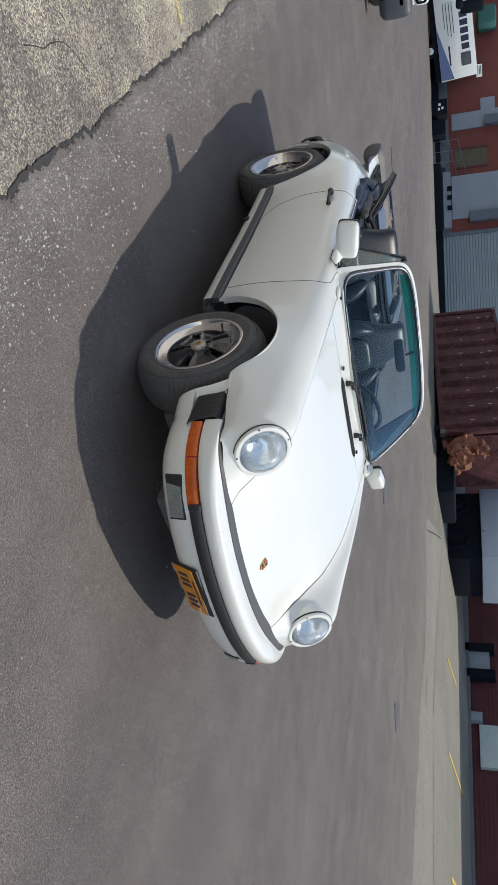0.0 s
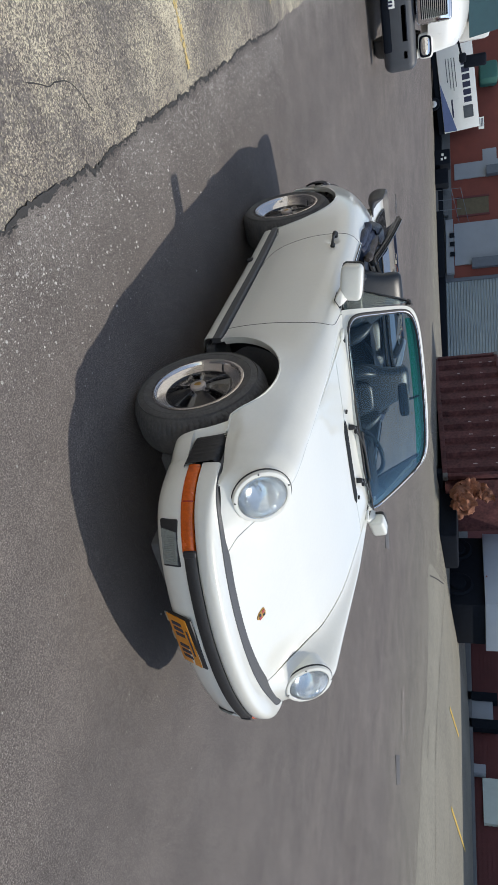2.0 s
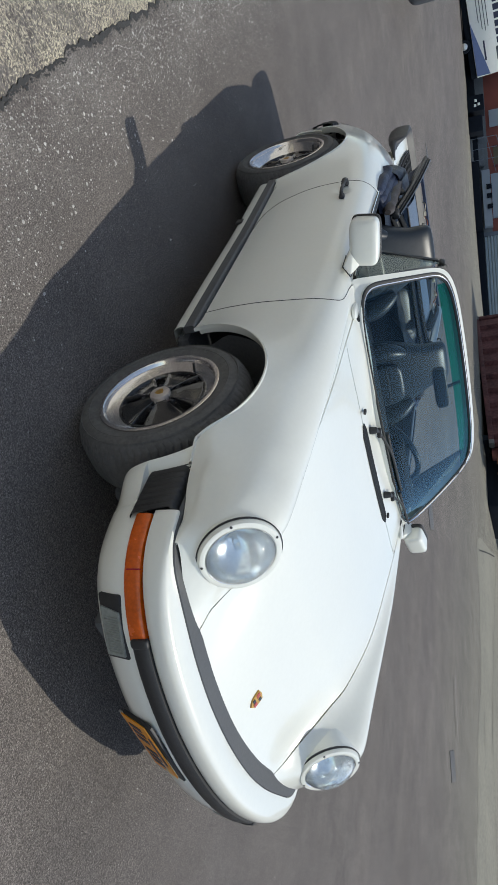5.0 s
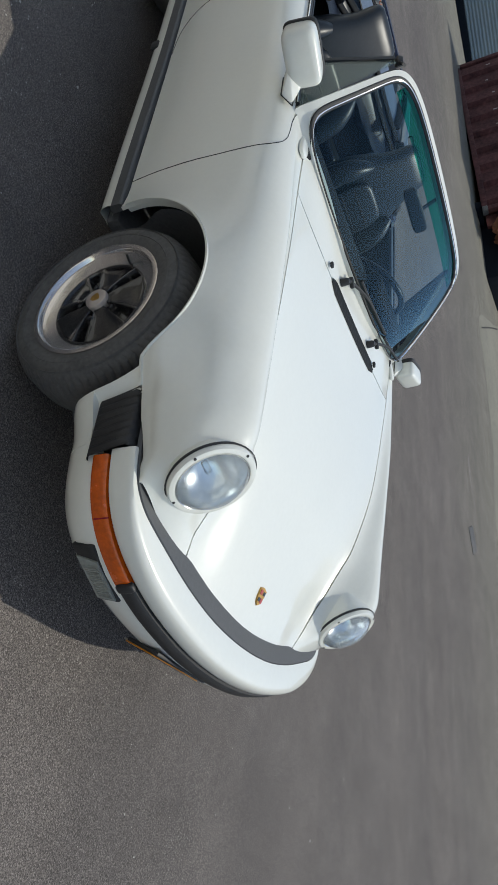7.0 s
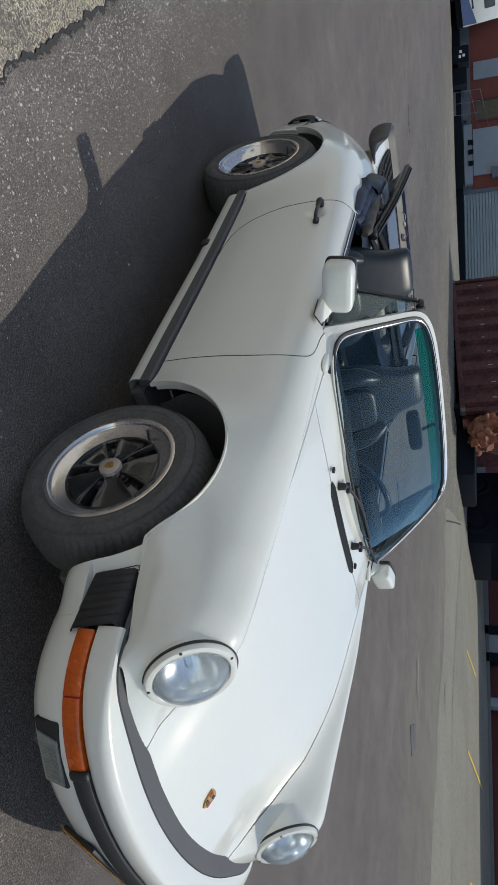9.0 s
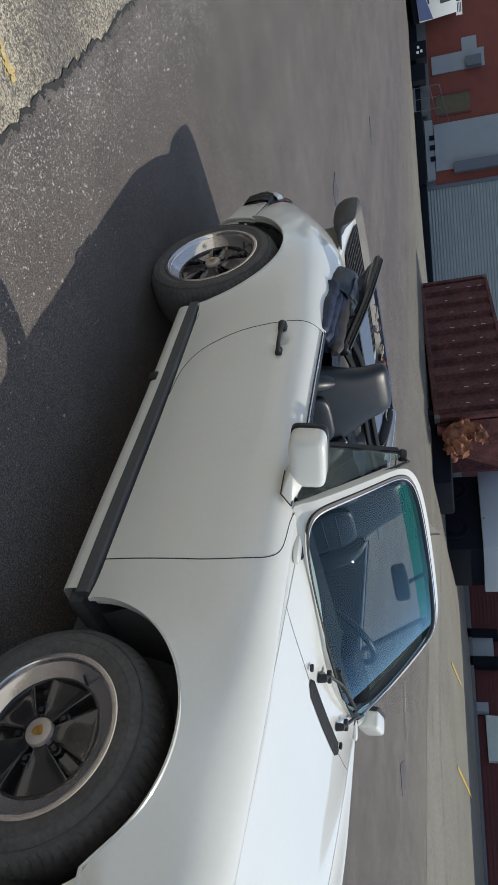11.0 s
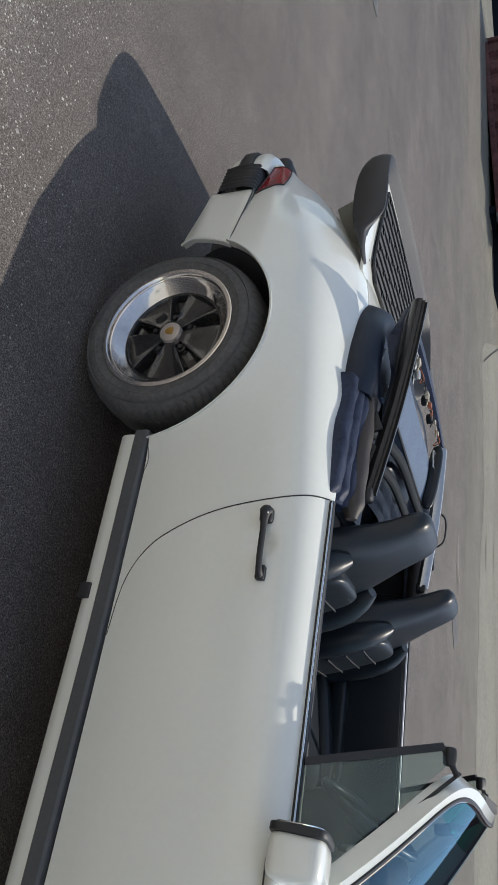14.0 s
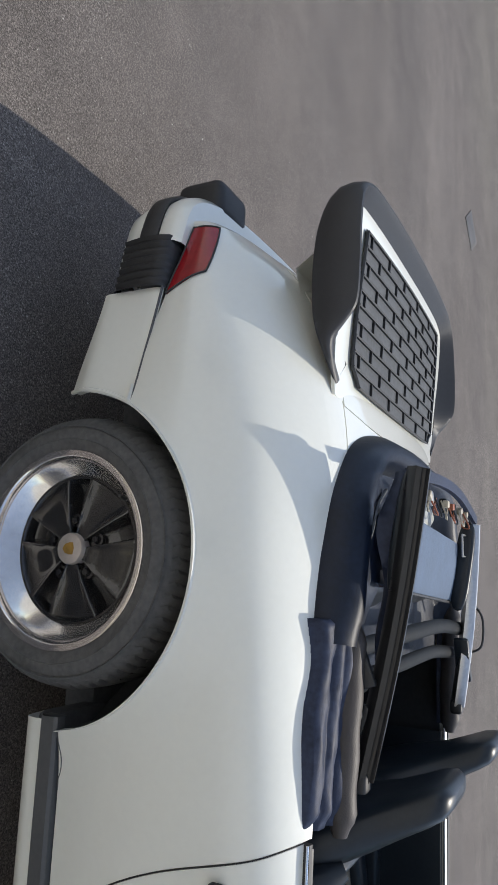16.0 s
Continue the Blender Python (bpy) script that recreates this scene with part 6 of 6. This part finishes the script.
def block_v(name, a0, a1, z0, z1, out, depth, m, parent=van, label="", bevel=0.02, lean=0.075):
    bm = box((a1 - a0, depth, z1 - z0), (0, 0, 0), bevel)
    zc, ac = (z0 + z1) / 2, (a0 + a1) / 2
    moved(bm, Matrix.Translation(on_a(ac, zc + (ac + 11.5) * lean, out - depth / 2)) @ Matrix.Rotation(AROT, 4, "Z") @ Matrix.Rotation(-math.atan(lean), 4, "Y"))
    return part(name, bm, m, parent, label)


bx = block_v("cargo_box", -14.4, -9.4, 0.55, 2.75, 2.6, 2.2, TRUCKW, label="white cargo box")
block_v("chassis", -15.5, -9.3, 0.2, 0.6, 2.4, 1.8, DARK)
block_v("cab", -16.6, -14.5, 0.3, 2.3, 2.5, 2.0, TRUCKW, bevel=0.2)
for a in (-15.6, -11.2):
    w = revolve([(0.0, 0.1), (0.2, 0.1), (0.22, 0.05), (0.36, 0.06), (0.40, 0.0), (0.40, -0.2)], 20)
    moved(w, Matrix.Translation(on_a(a, 0.06 + (a + 11.5) * 0.075, 2.55)) @ Matrix.Rotation(AROT, 4, "Z") @ Matrix.Rotation(radians(90), 4, "X"))
    wh = part("wheel", w, DARK, van)
    w = revolve([(0.0, 0.12), (0.1, 0.12), (0.2, 0.08)], 16)
    part("rim", moved(w, Matrix.Translation(on_a(a, 0.06 + (a + 11.5) * 0.075, 2.57)) @ Matrix.Rotation(AROT, 4, "Z") @ Matrix.Rotation(radians(90), 4, "X")), STEEL, wh)
for k in range(6):
    block_v("letter_bar", -13.55 + 0.44 * k, -13.22 + 0.44 * k, 1.95, 2.42, 2.615, 0.03, INK, bx, bevel=0.0)
for k, (z, ln) in enumerate(((1.55, 1.7), (1.38, 1.9), (1.20, 1.8), (1.03, 1.4))):
    block_v("small_bar", -13.7, -13.7 + ln, z, z + 0.05, 2.615, 0.03, STUCCO, bx, bevel=0.0)
block_v("small_bar", -11.3, -10.2, 1.15, 1.25, 2.615, 0.03, INK, bx, bevel=0.0)
block_v("picture_patch", -10.85, -10.1, 1.85, 2.45, 2.615, 0.03, STUCCO, bx, bevel=0.05)
bm = bmesh.new()
for a, z in ((-12.4, 0.56), (-9.41, 0.56), (-9.41, 1.35), (-10.0, 1.05)):
    for o in (2.585, 2.615):
        bm.verts.new(on_a(a, z + (a + 11.5) * 0.075, o))
bmesh.ops.convex_hull(bm, input=bm.verts)
part("corner_stripe", bm, mat("blue_stripe", (0.10, 0.14, 0.28), 0.5), bx, "blue wedge along the lower edge", smooth_shade=False)
# parked askew to the wall
pivot = on_a(-9.4, 0, 2.6)
van.matrix_basis = Matrix.Translation(pivot) @ Matrix.Rotation(radians(27), 4, "Z") @ Matrix.Translation(-pivot)


# shipping container, a little out of level
con = thing("shipping_container", "rusty oxide-red shipping container with chalky marks", "container", at=(-23.2, 12.7, 0))
CM = Matrix.Translation((-23.2, 12.7, 0.30)) @ Matrix.Rotation(radians(-3.2), 4, "Y")
con.matrix_basis = CM
L, Wd, Hc = 7.6, 2.44, 2.45
cols = []
n = 9
for k in range(n):
    for f, o in ((0.0, 0.13), (0.12, 0.0), (0.60, 0.0), (0.72, 0.13)):
        cols.append([(0.12 + (L - 0.24) * (k + f) / n, o, z) for z in (0.16, Hc - 0.1)])
cols.append([(L - 0.12, 0.13, z) for z in (0.16, Hc - 0.1)])
part("corrugated_side", sheet(cols), RUST, con, sharp=20)
part("container_shell", box((L - 0.1, Wd - 0.20, Hc - 0.12), (L / 2, Wd / 2 + 0.14, Hc / 2)), RUST, con)
for z, h in ((0.08, 0.16), (Hc - 0.05, 0.12)):
    part("side_rail", box((L, 0.12, h), (L / 2, 0.03, z), 0.01), RUST, con)
for x in (0.06, L - 0.06):
    part("corner_post", box((0.16, 0.16, Hc), (x, 0.03, Hc / 2), 0.01), RUST, con)
    for z in (0.08, Hc - 0.05):
        part("corner_casting", box((0.20, 0.20, 0.16), (x, 0.03, z), 0.02), IRON, con, "dark steel corner casting")
random.seed(5)
for k in range(9):
    for j in range(2 if k % 3 else 3):
        x = 0.30 + (L - 0.24) * (k + 0.3) / n
        z = (1.75, 1.0, 2.05)[j] + random.uniform(-0.1, 0.1)
        part("chalk_mark", box((0.035, 0.006, 0.07 + 0.07 * random.random()), (x + random.uniform(-0.12, 0.08), -0.004, z), turn=rot("Y", random.uniform(-8, 8))), CHALK, con)
for x in (0.4, L / 2, L - 0.4):
    part("sleeper", box((0.25, 2.4, 0.9), (x, 1.25, -0.45)), DARK, con)

# heap of torn tan sheeting beyond it
random.seed(8)
heap = bmesh.new()
for k in range(6):
    at = Vector((-15.30 + 0.70 * random.random(), 12.9 + 0.8 * random.random(), 1.05 + 0.95 * random.random()))
    big = random.uniform(0.22, 0.40)
    cols = []
    for i in range(22):
        col = []
        for j in range(15):
            a, b = 2 * math.pi * i / 22, math.pi * (j + 0.02) / 14.04
            d = Vector((math.sin(b) * math.cos(a), math.sin(b) * math.sin(a), math.cos(b)))
            r = big * (0.85 + 0.45 * noise.noise(d * 1.6 + Vector((k, 0, 0))) + 0.22 * abs(noise.noise(d * 4.5 + Vector((0, k, 0)))) + 0.10 * noise.noise(d * 11))
            col.append(at + Vector((d.x * r, d.y * r, d.z * r * 0.85)))
        cols.append(col)
    sheet(cols, heap, close_u=True)
for k in range(7):
    at = Vector((-15.30 + 0.75 * random.random(), 12.7 + 0.3 * random.random(), 1.1 + 1.0 * random.random()))
    turn = Euler((random.uniform(0.6, 1.6), random.uniform(-0.5, 0.5), random.uniform(-0.8, 0.8))).to_matrix()
    cols = []
    for i in range(13):
        a = i / 6 - 1
        cols.append([at + turn @ Vector((a * 0.30, b * 0.24 * (1 + 0.3 * noise.noise((a * 3, k, 2))), 0.25 * noise.noise((a * 1.7 + k, b * 1.7, 0)))) for b in span(-1, 1, 13)])
    sheet(cols, heap)
tagged(part("debris_heap", heap, TAN, sharp=50), "heap of torn tan sheeting and rubble", "debris", kind="stuff")

# trailer with a pale body over dark running gear
tr = thing("box_trailer", "pale blue-grey box trailer with dark running gear", "trailer")
part("trailer_body", box((3.2, 2.4, 2.4), (-14.85, 17.2, 3.12), 0.03), BLUEP, tr, "pale blue-grey body")
part("running_gear", box((3.1, 2.0, 1.3), (-14.9, 17.2, 1.30), 0.05), DARK, tr)
for x in (-15.8, -14.2):
    w = moved(revolve([(0.0, 0.1), (0.25, 0.1), (0.28, 0.0), (0.44, 0.06), (0.5, 0.0), (0.5, -0.25)], 24), Matrix.Translation((x, 16.15, 1.08)) @ Matrix.Rotation(radians(90), 4, "X"))
    part("wheel", w, DARK, tr)
part("side_lamp", box((0.05, 0.03, 0.05), (-14.4, 15.98, 2.0)), WIRE_R, tr)

# far brick building
north = thing("far_brick_building", "long dark red brick building in shade", "building")
part("wall", box((75, 0.4, 6.4), (13, 22.0, 3.9)), BRICKD, north, "dark red brick wall")
part("kerb", box((75, 0.5, 0.62), (13, 21.6, 1.11), 0.02), STUCCO, north, "grey foundation kerb")
for x in (-13.5, -12.4):
    part("pilaster", box((0.35, 0.3, 1.1), (x, 21.5, 1.75)), DARK, north)
part("meter_box", box((0.95, 0.3, 0.75), (-12.95, 21.55, 1.75), 0.02), GREYP, north, "grey wall box")
part("meter_box", box((0.32, 0.3, 0.5), (-10.75, 21.55, 1.55), 0.02), GREYP, north)
part("roller_door", box((1.5, 0.2, 2.6), (-9.8, 21.7, 2.98), 0.01), mat("pale_green_door", (0.50, 0.58, 0.56), 0.6, var=0.08), north, "pale green-grey door")
part("lit_window", box((1.0, 0.2, 0.9), (-17.2, 21.7, 2.9), 0.01), mat("tan_boarding", (0.6, 0.4, 0.28), 0.7), north)
for k in range(34):
    part("siding_course", box((60, 0.03, 0.05), (12, 21.785, 1.5 + 0.14 * k)), BRICKD, north)
part("pallet_stack", box((1.1, 0.8, 0.8), (-17.2, 20.6, 2.2), 0.05), GREYP, north)

# truck nosing into the yard
tk = thing("delivery_truck", "white medium truck with a grey bumper and chrome grille", "truck", at=(-12.2, -1.1, 0))
part("bumper", box((0.38, 2.40, 0.58), (0.0, 0, 0.53), 0.15, 5), BUMPG, tk, "grey moulded bumper")
part("bumper_slot", box((0.05, 1.7, 0.16), (0.172, 0, 0.34), 0.03), DARK, tk)
for y in (-0.42, 0.42):
    part("bumper_slot", box((0.05, 0.62, 0.14), (0.165, y, 0.64), 0.03), DARK, tk)
for y in (-0.92, 0.92):
    part("bumper_slot", box((0.05, 0.18, 0.12), (0.165, y, 0.64), 0.03), DARK, tk)
pl = part("registration_plate", box((0.02, 0.32, 0.16), (0.185, 0.0, 0.42), 0.005), TRUCKW, tk, "white registration plate with dark bars")
for k in range(5):
    part("plate_bar", box((0.006, 0.03, 0.09), (0.197, -0.11 + 0.055 * k, 0.42)), INK, pl)
part("skirt", box((0.1, 1.9, 0.18), (-0.05, 0, 0.36), 0.02), BUMPG, tk)
hood = []
for k, (x, hw, zt) in enumerate(((0.12, 0.92, 1.05), (0.10, 1.02, 1.35), (0.02, 1.08, 1.50), (-0.35, 1.12, 1.66), (-1.0, 1.15, 1.76), (-1.25, 1.16, 1.78))):
    hood.append([(x - 0.22 * (abs(a) ** 3), a * hw, lerp(0.80, zt, 1 - 0.30 * abs(a) ** 4) if abs(a) < 0.999 else 0.80) for a in span(-1, 1, 21)])
part("hood", sheet(hood), TRUCKW, tk, "white hood")
gr = part("grille", box((0.10, 1.02, 0.60), (0.10, 0, 1.16), 0.06, 3), CHROME, tk, "chrome grille")
part("grille_well", box((0.04, 0.84, 0.46), (0.145, 0, 1.16), 0.02), DARK, gr)
for k in range(13):
    part("grille_slat", box((0.02, 0.84, 0.012), (0.165, 0, 0.96 + 0.033 * k)), STEEL, gr)
part("badge_plate", box((0.02, 0.16, 0.16), (0.18, 0, 1.36), 0.01, turn=rot("X", 45)), CHROME, gr)
for y in (-0.86, 0.86):
    lm = part("headlamp", cushion((0.16, 0.42, 0.26), (-0.02, y, 0.98), rot("Z", -14 * (1 if y > 0 else -1)), power=5), TRUCKW, tk)
    part("lens", cushion((0.05, 0.30, 0.17), (0.055, y, 0.98), rot("Z", -14 * (1 if y > 0 else -1)), power=3), CHROME, lm)
    part("lamp_edge", cushion((0.04, 0.36, 0.22), (0.048, y, 0.98), rot("Z", -14 * (1 if y > 0 else -1)), power=4), DARK, lm)
for s in (-1, 1):
    m2 = Matrix.Translation((-0.75, s * 0.95, 0.44)) @ Matrix.Rotation(radians(-90 * s), 4, "X")
    w = part("wheel", moved(revolve([(0.0, 0.08), (0.22, 0.08), (0.25, 0.02), (0.40, 0.06), (0.44, 0.0), (0.44, -0.24), (0.3, -0.28)], 32), m2), TYRE, tk, "black truck tyre")
    part("mirror_arm", tube([(-1.15, s * 1.05, 1.55), (-0.85, s * 1.32, 1.62)], 0.02, 8), DARK, tk)
    mr = part("door_mirror", box((0.10, 0.22, 0.42), (-0.95, s * 1.40, 1.85), 0.04, 3), DARK, tk, "black door mirror")
    part("fender_mirror", cushion((0.14, 0.16, 0.13), (-0.35, s * 1.22, 1.62)), DARK, tk)
bm = sheet([[(-1.25, a * 1.05, 1.76), (-1.55, a * 1.0, 2.55)] for a in span(-1, 1, 9)])
part("windscreen", bm, mat("dark_windscreen", (0.02, 0.06, 0.06), 0.05, coat=1.0), tk)
part("cab", box((1.4, 2.3, 1.3), (-2.2, 0, 1.5), 0.1), TRUCKW, tk)
part("cab_roof", box((1.2, 2.2, 0.3), (-2.1, 0, 2.65), 0.1), TRUCKW, tk)
part("cargo_body", box((4.5, 2.45, 2.4), (-5.2, 0, 2.2), 0.04), TRUCKW, tk)
part("frame", box((6.0, 0.9, 0.3), (-4.0, 0, 0.75)), DARK, tk)
for s in (-1, 1):
    m2 = Matrix.Translation((-5.8, s * 1.0, 0.44)) @ Matrix.Rotation(radians(-90 * s), 4, "X")
    part("wheel", moved(revolve([(0.0, 0.08), (0.22, 0.08), (0.25, 0.02), (0.40, 0.06), (0.44, 0.0), (0.44, -0.5)], 28), m2), TYRE, tk)


# drain grates let into the yard
def grate(x, y, turn, label="cast iron drain grate set in the asphalt"):
    g = thing("drain_grate", label, "grate", "drain grates", (x, y, yard(x, y)))
    climb = math.atan((yard(x, y + 0.1) - yard(x, y - 0.1)) / 0.2)
    g.matrix_basis = Matrix.Translation((x, y, yard(x, y))) @ Matrix.Rotation(climb, 4, "X") @ Matrix.Rotation(radians(turn), 4, "Z")
    part("grate_frame", box((0.44, 0.36, 0.012), (0, 0, 0.004), 0.003), IRON, g)
    for k in range(9):
        for j in range(2):
            part("grate_slot", box((0.016, 0.14, 0.004), (-0.168 + 0.042 * k, -0.08 + 0.16 * j, 0.0095)), STRIP, g)
    return g


grate(-8.55, 1.85, 10)
grate(-6.7, 6.70, 40)
grate(-3.6, 8.98, 30)
grate(-14.9, 3.5, 30)
# worn yellow bay lines and dark seams on the climbing part
for a, b in (((-9.15, 15.6), (-9.6, 17.7)), ((-6.55, 15.9), (-6.95, 19.0)), ((-3.75, 16.3), (-4.15, 18.6))):
    d = (Vector((*b, 0)) - Vector((*a, 0))).normalized()
    o = Vector((-d.y, d.x, 0)) * 0.05
    pts = [Vector((*a, 0)).lerp(Vector((*b, 0)), f) for f in span(0, 1, 10)]
    bm = sheet([[p + o + Vector((0, 0, yard(p.x, p.y) + 0.032)), p - o + Vector((0, 0, yard(p.x, p.y) + 0.032))] for p in pts])
    tagged(part("bay_line", bm, YEL), "worn yellow bay line", "road marking", kind="structure")
SEAMS = (([(-6.3, 11.99), (-5.9, 11.96), (-5.55, 11.98)], 0.035, TAR, "dark tar seam in the asphalt"), ([(-12.6, 14.5), (-9.2, 13.6), (-6.2, 13.1), (-4.4, 13.3), (-1.0, 13.6), (3.0, 13.7)], 0.022, TAR, "dark tar seam in the asphalt"),
         ([(-10.25, 11.52), (-11.3, 12.80), (-12.4, 14.2)], 0.05, TAR, "dark tar seam at the strip's end"),
         ([(-5.15, 8.93), (-4.7, 8.99), (-4.2, 9.25)], 0.022, CHALK, "pale scuff on the asphalt"))
for pts, wide, mt, said in SEAMS:
    line = curve_through([(x, y, 0) for x, y in pts], 40)
    bm = sheet([[p + Vector((0, w * (0.6 + 0.5 * noise.noise(p * 2)), yard(p.x, p.y) + 0.031)) for w in (wide, -wide)] for p in line])
    tagged(part("tar_seam" if mt is TAR else "scuff", bm, mt), said, "road seam", kind="structure")
# worn concrete strip in front of the far building
DUSTY = mat("dusty_worn_concrete", (0.185, 0.176, 0.146), 0.9, var=0.22, scale=0.5, fine=14, tint=(0.215, 0.203, 0.164), bump=0.2)
strip_edge = pchip([-13.6, -12.4, -10.25, -9.2, -8.0, -6.9, -6.0, -5.1, -4.05, -3.2, 4, 20], [15.6, 14.2, 11.5, 11.75, 11.85, 11.9, 11.66, 11.45, 11.42, 11.3, 11.0, 10.5])
cols = []
for k in range(120):
    x = lerp(-13.0, 20, k / 119)
    y0 = strip_edge(x) + 0.05 * noise.noise((x * 2, 1, 1))
    cols.append([(x, y0 - 0.15, yard(x, y0) - 0.01)] + [(x, y, yard(x, y) + 0.018) for y in span(y0, 21.3, 12)])
tagged(part("worn_strip", sheet(cols), DUSTY), "dusty worn concrete strip along the yard", "pavement", kind="structure")

part("heap_base", box((2.4, 1.5, 1.0), (-14.9, 14.2, 0.65), 0.1), DARK, thing("scrap_bin", "dark steel scrap bin under the heap", "bin"), "dark steel bin")

# unseen building added behind the camera; closes the yard, bounces sun at the car
south = thing("bounce_building", "unseen pale building added to bounce sunlight", "building")
BOUNCEWALL = mat("bounce_render", (0.84, 0.80, 0.73), 0.85, var=0.12, scale=0.8, bump=0.2)
part("wall", box((60, 0.4, 7.6), (-4, -10.0, 3.8)), BOUNCEWALL, south)
# invented windows on the added wall
for x in (-20, -12, -4, 4, 12):
    w = part("window", box((2.2, 0.1, 1.6), (x, -9.78, 4.2)), DARK, south)
    part("window_frame", box((2.4, 0.06, 0.1), (x, -9.76, 3.35)), GREYP, w)
